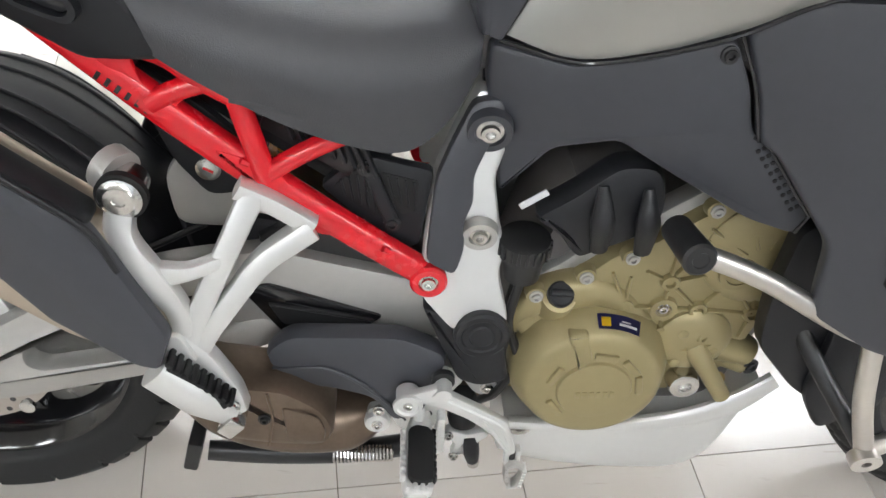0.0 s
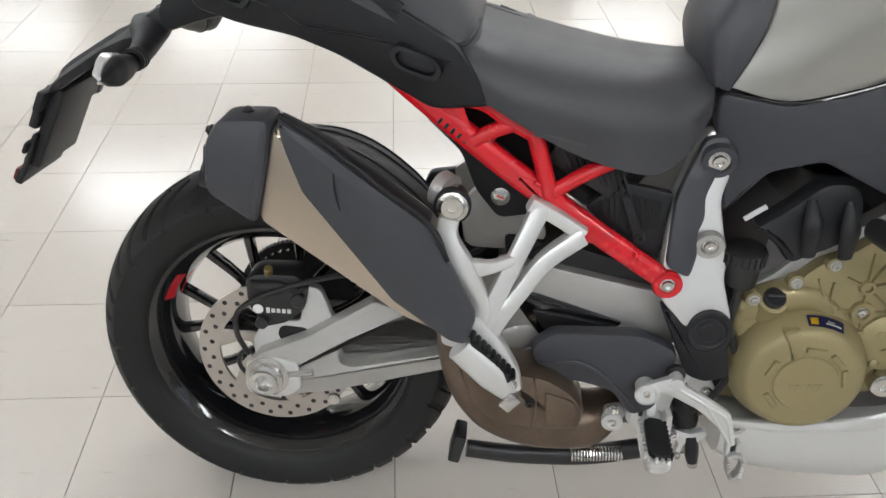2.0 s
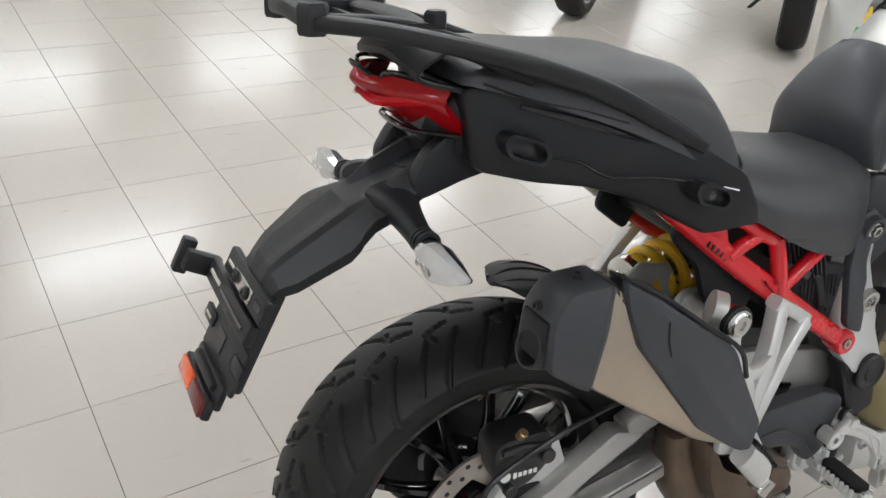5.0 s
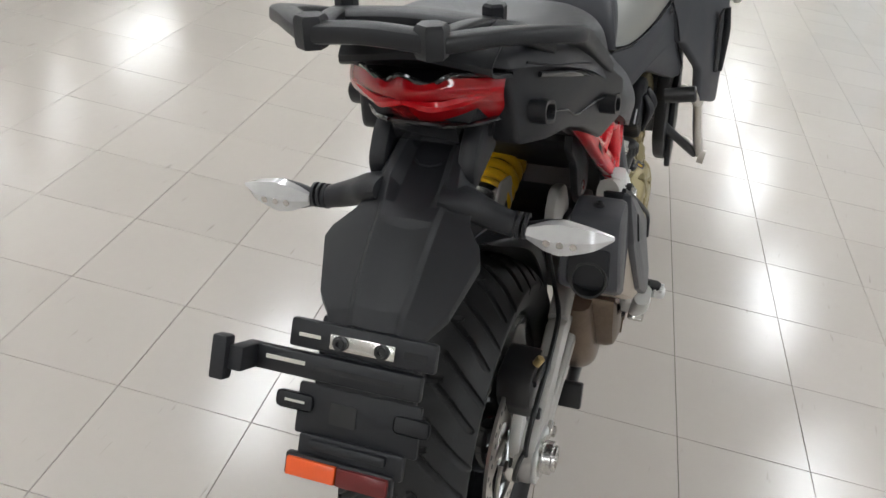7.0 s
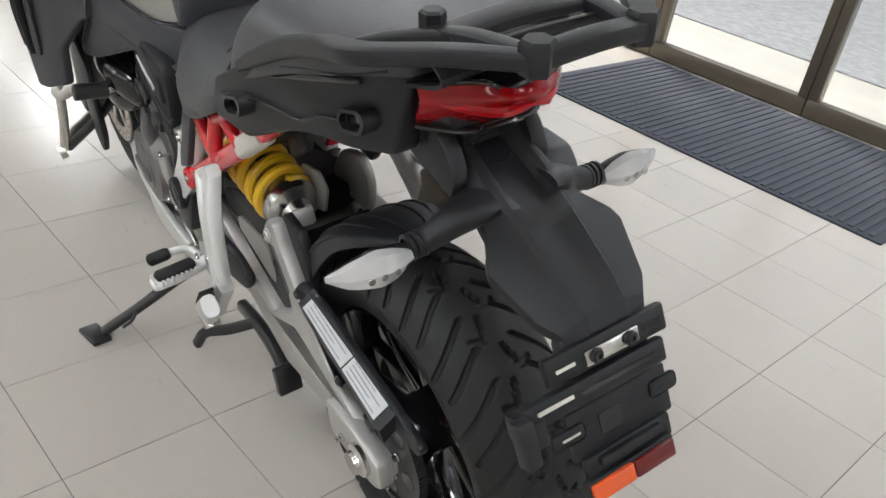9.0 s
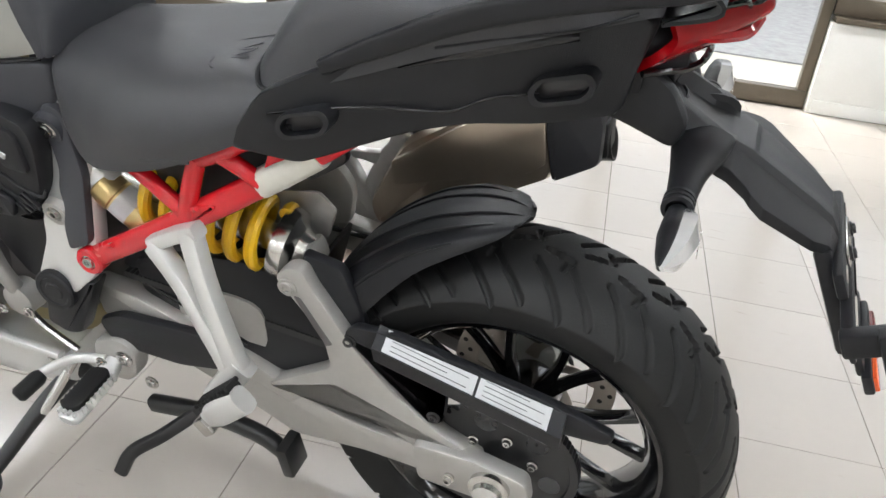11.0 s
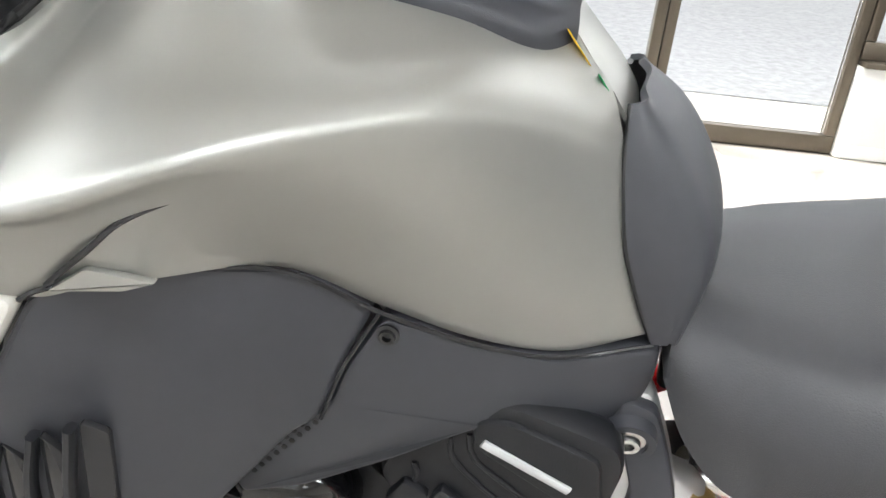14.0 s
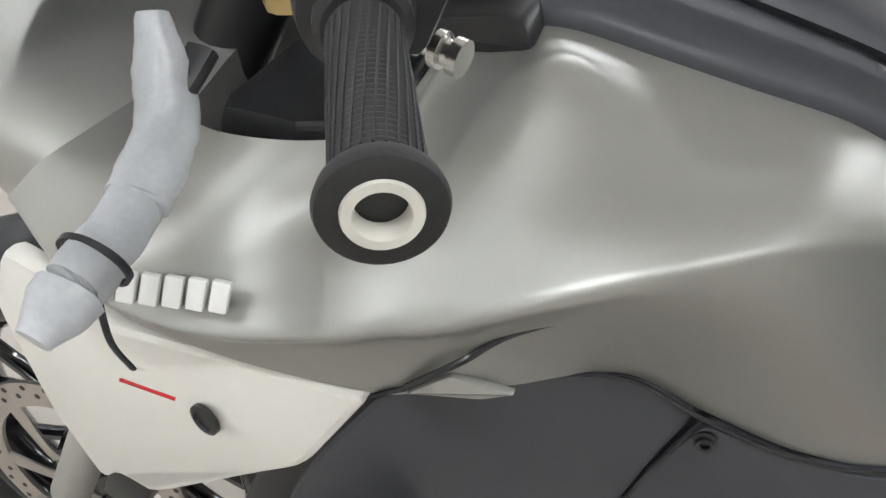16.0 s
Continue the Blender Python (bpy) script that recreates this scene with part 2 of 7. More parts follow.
def sweep(points, w, h=None, n=14, power=2.0, steps=24, side=1, bm=None, smooth=True, up=(0, 1, 0), caps=True):
    """A tube along points with half-width w (in the plane of the run) and half-depth h (along up); w and h may be lists."""
    own = bmesh.new()
    pts = crom(points, steps) if smooth and len(points) > 2 else [tuple(p) for p in points]
    k = len(pts)
    def along(v):
        if isinstance(v, (int, float)):
            return [v] * k
        return list(np.interp(np.linspace(0, 1, k), np.linspace(0, 1, len(v)), v))
    ws, hs = along(w), along(h if h is not None else w)
    rings = []
    for i, p in enumerate(pts):
        t = Vector(pts[min(i + 1, k - 1)]) - Vector(pts[max(i - 1, 0)])
        t.normalize()
        u = Vector(up)
        if abs(t.dot(u)) > 0.95:
            u = Vector((1, 0, 0.3))
        s = t.cross(u).normalized()
        u = s.cross(t).normalized()
        ring = []
        for j in range(n):
            a = 2 * math.pi * (j + 0.5) / n
            c, d = math.cos(a), math.sin(a)
            c, d = math.copysign(abs(c) ** (2 / power), c), math.copysign(abs(d) ** (2 / power), d)
            ring.append(own.verts.new(Vector(p) + s * (c * ws[i]) + u * (d * hs[i])))
        rings.append(ring)
    for a, b in zip(rings, rings[1:]):
        for j in range(n):
            own.faces.new((a[j], a[(j + 1) % n], b[(j + 1) % n], b[j]))
    if caps:
        own.faces.new(rings[0][::-1])
        own.faces.new(rings[-1])
    for v in own.verts:
        v.co.y *= side
    return joined(own, bm)

def lathe(profile, center=(0, 0, 0), axis=(0, 1, 0), n=32, bm=None, closed=False):
    """profile: (distance along the axis, radius)."""
    own = bmesh.new()
    q = Vector((0, 0, 1)).rotation_difference(Vector(axis).normalized())
    rings = []
    for d, r in profile:
        if r < 1e-6:
            rings.append([own.verts.new(Vector(center) + q @ Vector((0, 0, d)))])
        else:
            rings.append([own.verts.new(Vector(center) + q @ Vector((r * math.cos(2 * math.pi * j / n), r * math.sin(2 * math.pi * j / n), d))) for j in range(n)])
    pairs = list(zip(rings, rings[1:]))
    if closed:
        pairs.append((rings[-1], rings[0]))
    for a, b in pairs:
        for j in range(n):
            a0, a1, b0, b1 = a[j % len(a)], a[(j + 1) % len(a)], b[j % len(b)], b[(j + 1) % len(b)]
            vs = []
            for v in (a0, a1, b1, b0):
                if v not in vs:
                    vs.append(v)
            if len(vs) > 2:
                own.faces.new(vs)
    return joined(own, bm)

def disc(center, r, h, axis=(0, -1, 0), bev=0.002, n=24, bm=None):
    """A round boss from center along axis by h."""
    return lathe([(0, 0), (0, r), (h - bev, r), (h, r - bev), (h, 0)], center, axis, n, bm)

def box(center, size, rot=(0, 0, 0), bev=0.003, bm=None):
    own = bmesh.new()
    bmesh.ops.create_cube(own, size=1)
    for v in own.verts:
        v.co = Vector((v.co.x * size[0], v.co.y * size[1], v.co.z * size[2]))
    if bev:
        bmesh.ops.bevel(own, geom=own.edges[:], offset=bev, segments=2, profile=0.5, affect="EDGES")
    bmesh.ops.transform(own, matrix=pose(*center, *rot), verts=own.verts)
    return joined(own, bm)

def surf(curves, nu=24, nv=40, thick=0.004, mirror=False, bm=None, side=1):
    """A skin through curves (each a list of points), given thickness inwards."""
    own = bmesh.new()
    rows = [crom(c, nu) for c in curves]
    cols = [crom([r[i] for r in rows], nv) for i in range(nu)]
    g = np.array(cols)
    du, dv = np.gradient(g, axis=0), np.gradient(g, axis=1)
    nrm = np.cross(du, dv)
    nrm /= np.maximum(np.linalg.norm(nrm, axis=2, keepdims=True), 1e-9)
    a = [[own.verts.new(g[i, j]) for j in range(nv)] for i in range(nu)]
    b = [[own.verts.new(g[i, j] + nrm[i, j] * thick) for j in range(nv)] for i in range(nu)]
    for i in range(nu - 1):
        for j in range(nv - 1):
            own.faces.new((a[i][j], a[i + 1][j], a[i + 1][j + 1], a[i][j + 1]))
            own.faces.new((b[i][j], b[i][j + 1], b[i + 1][j + 1], b[i + 1][j]))
    for i in range(nu - 1):
        own.faces.new((a[i][0], b[i][0], b[i + 1][0], a[i + 1][0]))
        own.faces.new((a[i][-1], a[i + 1][-1], b[i + 1][-1], b[i][-1]))
    for j in range(nv - 1):
        own.faces.new((a[0][j], a[0][j + 1], b[0][j + 1], b[0][j]))
        own.faces.new((a[-1][j], b[-1][j], b[-1][j + 1], a[-1][j + 1]))
    for v in own.verts:
        v.co.y *= side
    if side < 0:
        bmesh.ops.reverse_faces(own, faces=own.faces)
    return joined(own, bm)

def facets(sections, thick=0.004, bev=0.0015):
    """A symmetric skin of flat facets: sections of (x, y_centre, [(y, z) from the centre to one side])."""
    own = bmesh.new()
    rows = []
    for x, yc, pts in sections:
        rows.append([own.verts.new((x, yc - y, z)) for y, z in pts[:0:-1]] + [own.verts.new((x, yc + y, z)) for y, z in pts])
    for a, b in zip(rows, rows[1:]):
        for i in range(len(a) - 1):
            own.faces.new((a[i], a[i + 1], b[i + 1], b[i]))
    bmesh.ops.recalc_face_normals(own, faces=own.faces)
    bmesh.ops.solidify(own, geom=own.faces[:], thickness=thick)
    edges = [e for e in own.edges if len(e.link_faces) == 2 and e.calc_face_angle(0) > 0.2]
    bmesh.ops.bevel(own, geom=edges, offset=bev, segments=2, profile=0.5, affect="EDGES", clamp_overlap=True)
    return own

def body(sections, nu=33, nv=40):
    """A closed, symmetric body along x: sections of (x, [(y, z) from the centre top down one side]); the bottom is flat."""
    own = bmesh.new()
    half = []
    for x, pts in sections:
        c = crom([(x, y, z) for y, z in pts], nu)
        half.append([(p[0], -p[1], p[2]) for p in c[:0:-1]] + c)
    m = len(half[0])
    cols = [crom([h[i] for h in half], nv) for i in range(m)]
    vs = [[own.verts.new(cols[i][j]) for i in range(m)] for j in range(nv)]
    for j in range(nv - 1):
        for i in range(m - 1):
            own.faces.new((vs[j][i], vs[j][i + 1], vs[j + 1][i + 1], vs[j + 1][i]))
        own.faces.new((vs[j][-1], vs[j][0], vs[j + 1][0], vs[j + 1][-1]))
    own.faces.new(vs[0][::-1])
    own.faces.new(vs[-1])
    return own

def bolt(c, r, axis, parent, mat=None, h=0.006):
    """A flanged socket bolt."""
    return part("bolt", lathe([(0, 0), (0, r), (h * 0.4, r), (h * 0.5, r * 0.72), (h, r * 0.66), (h, r * 0.38), (h * 0.4, r * 0.34), (h * 0.4, 0)], c, axis, 18), mat or STEEL, parent)

# ---------------- the showroom ----------------
def ruv(u, v, z=0.0):
    return ROOM @ Vector((u, v, z))

def rbox(name, u0, u1, v0, v1, z0, z1, mat, bev=0.0, parent=None):
    bm = box(((u0 + u1) / 2, (v0 + v1) / 2, (z0 + z1) / 2), (u1 - u0, v1 - v0, z1 - z0), bev=bev)
    bmesh.ops.transform(bm, matrix=ROOM, verts=bm.verts)
    return part(name, bm, mat, parent)

GLASSV = -3.28                                  # the glass front
U0, U1, V1, HIGH = -7.6, 12.2, 11.4, 2.85
floor = tagged(rbox("floor", U0, U1, GLASSV - 0.1, V1, -0.06, -0.0035, JOINT), "polished beige vinyl tile showroom floor with dark joints", "floor", kind="structure")
ceiling = tagged(rbox("ceiling", U0, U1, GLASSV - 0.1, V1, HIGH, HIGH + 0.1, CEILING), "plain white showroom ceiling", "ceiling", kind="structure")
tagged(rbox("wall_north", U0, U1, V1, V1 + 0.12, 0, HIGH, PLASTER), "off-white painted showroom wall", "wall", kind="structure")
tagged(rbox("wall_west", U0 - 0.12, U0, GLASSV - 0.1, V1 + 0.12, 0, HIGH, PLASTER), "off-white painted showroom wall", "wall", kind="structure")
tagged(rbox("wall_east", U1, U1 + 0.12, GLASSV - 0.1, V1 + 0.12, 0, HIGH, PLASTER), "off-white painted showroom wall", "wall", kind="structure")

def glass_front():
    """Bronze framed glass between two low white walls; the doors reach to the floor."""
    door_u0, door_u1 = -1.03, 2.70
    tagged(rbox("wall_south", U0, U1, GLASSV - 0.06, GLASSV + 0.06, 2.45, HIGH, PLASTER), "white painted band over the glass front", "wall", kind="structure")
    for name, a, b in (("low_wall_west", U0, door_u0), ("low_wall_east", door_u1, U1)):
        w = tagged(rbox(name, a, b, GLASSV - 0.08, GLASSV + 0.08, 0, 0.44, LOWWALL, 0.006), "low white painted wall under the shop window", "wall", kind="structure")
        rbox("baseboard", a + 0.02, b - 0.02, GLASSV + 0.082, GLASSV + 0.094, 0.004, 0.07, LOWWALL, 0.002, w)
        rbox("ledge", a + 0.01, b - 0.01, GLASSV - 0.1, GLASSV + 0.1, 0.442, 0.468, BRONZEFRAME, 0.003, w)
    def pane(name, a, b, z0, label, kind_name):
        f = tagged(rbox(name, a, b, GLASSV - 0.035, GLASSV + 0.035, z0, z0 + 0.085, BRONZEFRAME, 0.004), label, kind_name, kind="structure")
        rbox("window_frame", a, a + 0.05, GLASSV - 0.034, GLASSV + 0.034, z0 + 0.087, 2.36, BRONZEFRAME, 0.004, f)
        rbox("window_frame", b - 0.05, b, GLASSV - 0.034, GLASSV + 0.034, z0 + 0.087, 2.36, BRONZEFRAME, 0.004, f)
        rbox("window_frame", a, b, GLASSV - 0.035, GLASSV + 0.035, 2.362, 2.448, BRONZEFRAME, 0.004, f)
        g = rbox("pane", a + 0.052, b - 0.052, GLASSV - 0.004, GLASSV + 0.004, z0 + 0.088, 2.36, GLASS, 0, f)
        g.visible_shadow = False
    n = 4
    step = (door_u1 - door_u0) / n
    for i in range(n):
        pane("door_%d" % (i + 1), door_u0 + i * step + 0.002, door_u0 + (i + 1) * step - 0.002, 0.004, "bronze framed glass shop door, closed", "door")
    k = 0
    for a, b, n in ((U0, door_u0, 5), (door_u1, U1, 7)):
        for i in range(n):
            k += 1
            w = (b - a) / n
            pane("window_%d" % k, a + i * w + 0.003, a + (i + 1) * w - 0.003, 0.47, "bronze framed shop window over a low wall", "window")

glass_front()
ground = tagged(rbox("ground", -60, 60, -90, GLASSV - 0.1, -0.3, -0.03, CONCRETE), "pale concrete pavement outside the glass", "ground", kind="structure")
tagged(rbox("road", -60, 60, -90, GLASSV - 1.15, -0.029, -0.02, ASPHALT), "grey asphalt road outside", "road", kind="structure")
for i in range(8):
    rbox("road_line", -9 + 3 * i, -8.2 + 3 * i, GLASSV - 2.1, GLASSV - 2.0, -0.0195, -0.016, LINEPAINT, 0, ground)
tagged(rbox("backdrop", -60, 60, -32, -31.8, 0, 9, PLASTER), "pale building far across the road", "building", kind="structure")

def entrance_mat():
    m = tagged(rbox("entrance_mat", 0.0, 1.735, GLASSV + 0.08, -2.19, -0.002, 0.009, MAT, 0.004), "dark blue ribbed entrance mat lying before the glass doors", "mat")
    bm = bmesh.new()
    for i in range(42):
        box((0.03 + 1.675 * (i + 0.5) / 42, (GLASSV + 0.08 - 2.19) / 2, 0.0105), (0.02, 0.96, 0.005), bev=0, bm=bm)
    bmesh.ops.transform(bm, matrix=ROOM, verts=bm.verts)
    part("ribs", bm, MAT, m)

entrance_mat()

def ceiling_lights():
    first = None
    for iu in range(7):
        for iv in range(4):
            u, v = -4.6 + 2.6 * iu, -2.3 + 3.85 * iv
            if first is None:
                first = tagged(new("ceiling_light"), "white ceiling fixture with lit diffuser", "lamp", "rows of ceiling lights")
                bm = box((0, 0, -0.03), (1.5, 0.42, 0.055), bev=0.01)
                part("housing", bm, FIXTURE, first)
                part("diffuser", box((0, 0, -0.066), (1.42, 0.36, 0.016), bev=0.004), LAMP, first)
                ob = first
                ob.matrix_basis = ROOM @ pose(u, v, HIGH)
            else:
                ob = copy_thing(first, ROOM @ pose(u, v, HIGH))

ceiling_lights()

# ---------------- the motorcycle ----------------
bike = tagged(new("motorcycle"), "touring motorcycle with red frame and grey-green tank on its side stand", "motorcycle")
bike.matrix_basis = LEAN
R_AXLE, F_AXLE = (0.0, 0.0, 0.313), (1.575, 0.0, 0.325)

def tyre_mesh(center, radius, width, rim_r, segs, across, pitch_n):
    """A tyre with slanted tread grooves sunk into it."""
    own = bmesh.new()
    hw = width / 2
    prof = crom([(-hw * 0.72, rim_r), (-hw * 0.9, rim_r + 0.016), (-hw * 1.0, rim_r + (radius - rim_r) * 0.5), (-hw * 0.97, radius - 0.036),
                 (-hw * 0.72, radius - 0.0155), (-hw * 0.38, radius - 0.004), (0, radius), (hw * 0.38, radius - 0.004), (hw * 0.72, radius - 0.0155),
                 (hw * 0.97, radius - 0.036), (hw * 1.0, rim_r + (radius - rim_r) * 0.5), (hw * 0.9, rim_r + 0.016), (hw * 0.72, rim_r)], across)
    period = 2 * math.pi * radius / pitch_n
    lines = [((0.0, 0.30), (0.55, 0.98)), ((0.42, 0.22), (0.62, 0.5)), ((0.1, 0.06), (0.46, 0.17)), ((0.46, 0.17), (0.38, 0.36)), ((0.66, 0.56), (0.98, 0.92))]
    def groove(s, y):
        side = 0 if y >= 0 else 0.5
        best = 9
        for (s0, y0), (s1, y1) in lines:
            for k in (-1, 0, 1):
                ax, ay, bx, by = (s0 + k + side) * period, y0 * hw, (s1 + k + side) * period, y1 * hw
                px, py = s % period, abs(y)
                for off in (0, period):
                    qx = px + off
                    t = max(0, min(1, ((qx - ax) * (bx - ax) + (py - ay) * (by - ay)) / ((bx - ax) ** 2 + (by - ay) ** 2)))
                    best = min(best, math.hypot(qx - ax - t * (bx - ax), py - ay - t * (by - ay)))
        f = max(0, min(1, (0.0052 - best) / 0.0026))
        return 0.0065 * f * f * (3 - 2 * f)
    per = segs // pitch_n
    depth = [[groove(period * k / per, y) if r > radius - 0.05 else 0 for k in range(per)] for y, r in prof]
    rings = []
    for i in range(segs):
        a = 2 * math.pi * i / segs
        ring = []
        for j, (y, r) in enumerate(prof):
            rr = r - depth[j][i % per]
            ring.append(own.verts.new((center[0] + rr * math.cos(a), center[1] + y, center[2] + rr * math.sin(a))))
        rings.append(ring)
    for i in range(segs):
        a, b = rings[i], rings[(i + 1) % segs]
        for j in range(len(prof) - 1):
            own.faces.new((a[j], a[j + 1], b[j + 1], b[j]))
    return own

def spoke(center, ang, r0, r1, w, y0, y1, bm, twist=0.0):
    a, b = ang, ang + twist
    p = [(center[0] + r0 * math.cos(a), y0, center[2] + r0 * math.sin(a)),
         (center[0] + (r0 + r1) / 2 * math.cos((a + b) / 2), (y0 + y1) / 2, center[2] + (r0 + r1) / 2 * math.sin((a + b) / 2)),
         (center[0] + r1 * math.cos(b), y1, center[2] + r1 * math.sin(b))]
    return sweep(p, [w * 1.2, w * 0.75, w], [0.016, 0.012, 0.011], 8, 3.0, 8, bm=bm)

def wheel(name, center, rim_r, hw, n_pairs, label):
    prof = [(-hw, rim_r + 0.008), (-hw, rim_r - 0.006), (-hw * 0.86, rim_r - 0.016), (-hw * 0.55, rim_r - 0.03), (0, rim_r - 0.036), (hw * 0.55, rim_r - 0.03),
            (hw * 0.86, rim_r - 0.016), (hw, rim_r - 0.006), (hw, rim_r + 0.008), (hw * 0.8, rim_r + 0.004), (0, rim_r - 0.022), (-hw * 0.8, rim_r + 0.004)]
    w = part(name, lathe(prof, center, (0, 1, 0), 96, closed=True), GLOSSBLACK, bike, label)
    part("hub", lathe([(-0.075, 0), (-0.075, 0.04), (-0.05, 0.055), (0.05, 0.055), (0.075, 0.045), (0.075, 0)], center, (0, 1, 0), 40), GLOSSBLACK, w)
    for i in range(n_pairs):
        for s in (-1, 1):
            a = 2 * math.pi * (i + 0.35) / n_pairs
            part("spoke", spoke(center, a + s * 0.05, 0.045, rim_r - 0.028, 0.0095, -0.008, 0.0, None, s * 0.17), GLOSSBLACK, w)
    return w

def drilled_disc(center, y, r_out, r_in, name, parent, holes=22):
    """A brake disc with wavy carriers; dark dots paint the shade of its drilled holes."""
    own = bmesh.new()
    rows, n = [r_in, r_in + 0.008, r_out - 0.022, r_out - 0.011, r_out], holes * 8
    for yy in (y - 0.0028, y + 0.0028):
        g = [[own.verts.new((center[0] + r * math.cos(2 * math.pi * i / n), yy, center[2] + r * math.sin(2 * math.pi * i / n))) for i in range(n)] for r in rows]
        for k in range(len(rows) - 1):
            for i in range(n):
                own.faces.new((g[k][i], g[k][(i + 1) % n], g[k + 1][(i + 1) % n], g[k + 1][i]))
        if yy < y:
            a = g
    for k in (0, len(rows) - 1):
        for i in range(n):
            own.faces.new((a[k][i], a[k][(i + 1) % n], g[k][(i + 1) % n], g[k][i]))
    d = part(name, own, DISC, parent, "drilled steel brake disc")
    dots = bmesh.new()
    for i in range(holes):
        ang = 2 * math.pi * i / holes
        for rr, ph in ((r_out - 0.009, 0), (r_out - 0.022, 0.5)):
            b = ang + ph * 2 * math.pi / holes
            for s in (-1, 1):
                lathe([(0, 0.0045), (0.0006, 0.0038), (0.0006, 0)], (center[0] + rr * math.cos(b), y + s * 0.0028, center[2] + rr * math.sin(b)), (0, s, 0), 8, dots)
    part("drilling", dots, BLACKMETAL, parent)
    for i in range(6):
        ang = 2 * math.pi * i / 6 + 0.3
        sp = [(center[0] + q * math.cos(ang + t), y, center[2] + q * math.sin(ang + t)) for q, t in ((0.04, 0), (0.065, 0.25), (r_in + 0.004, 0.55))]
        part("disc_carrier", sweep(sp, [0.012, 0.009, 0.014], 0.003, 8, 3, 8), DISC, parent)
    return d

def rear_wheel():
    w = wheel("rear_wheel", R_AXLE, 0.226, 0.072, 7, "gloss black cast rear wheel")
    part("tyre", tyre_mesh(R_AXLE, 0.318, 0.186, 0.222, 1240, 121, 20), RUBBER, w, "black road tyre with slanted grooves")
    drilled_disc(R_AXLE, -0.085, 0.1325, 0.097, "brake_disc", w)
    own = bmesh.new()
    teeth, n = 42, 42 * 4
    prof = []
    for i in range(n):
        r = 0.105 + (0.006 if i % 4 in (1, 2) else -0.002)
        prof.append((R_AXLE[0] + r * math.cos(2 * math.pi * i / n), R_AXLE[2] + r * math.sin(2 * math.pi * i / n)))
    part("sprocket", prism(prof, 0.098, 0.105, 0, 0), BLACKMETAL, w, "black chain sprocket")
    for i in range(6):
        a = 2 * math.pi * i / 6 + 0.2
        # the sprocket is solid; dark discs paint the shade of its openings
        part("sprocket_opening", disc((0.078 * math.cos(a), 0.1055, R_AXLE[2] + 0.078 * math.sin(a)), 0.017, 0.001, (0, 1, 0), 0.0005, 16), DARKLENS_SHADE, w)
        bolt((0.052 * math.cos(a + 0.5), 0.1055, R_AXLE[2] + 0.052 * math.sin(a + 0.5)), 0.008, (0, 1, 0), w, h=0.01)
    own = bmesh.new()
    v = []
    for i in range(9):
        a = radians(143 + 16 * i / 8)
        v.append([own.verts.new((r * math.cos(a), yy, R_AXLE[2] + r * math.sin(a))) for r, yy in ((0.2085, -0.0615), (0.1985, -0.045), (0.1925, -0.02))])
    for p, q in zip(v, v[1:]):
        for k in range(2):
            own.faces.new((p[k], p[k + 1], q[k + 1], q[k]))
    part("rim_mark", own, RED, w, "red painted rim mark")

rear_wheel()

def front_wheel():
    w = wheel("front_wheel", F_AXLE, 0.248, 0.048, 7, "gloss black cast front wheel")
    part("tyre", tyre_mesh(F_AXLE, 0.325, 0.122, 0.245, 480, 45, 20), RUBBER, w, "black front tyre")
    for y in (-0.075, 0.075):
        drilled_disc(F_AXLE, y, 0.165, 0.125, "brake_disc", w, 26)
    for s in (-1, 1):
        f = part("fork_leg", sweep([(1.575, s * 0.1, 0.32), (1.33, s * 0.1, 0.86)], 0.027, n=20, smooth=False), CAST, bike, "silver fork slider")
        part("fork_tube", sweep([(1.40, s * 0.1, 0.71), (1.22, s * 0.1, 1.1)], 0.031, n=20, smooth=False), BLACKMETAL, f)
        part("brake_caliper", box((1.45, s * 0.1, 0.42), (0.06, 0.05, 0.12), (0, -25, 0), 0.012), BLACKMETAL, f)
    arc = []
    for x in np.linspace(-50, 62, 7):
        a = radians(90 + x)
        arc.append([(1.575 + 0.345 * math.cos(a), y, 0.325 + (0.345 - abs(y) ** 2 * 5) * math.sin(a)) for y in (-0.072, -0.05, 0, 0.05, 0.072)])
    part("front_mudguard", surf(arc, 13, 30, 0.003), PLASTIC, bike)

front_wheel()

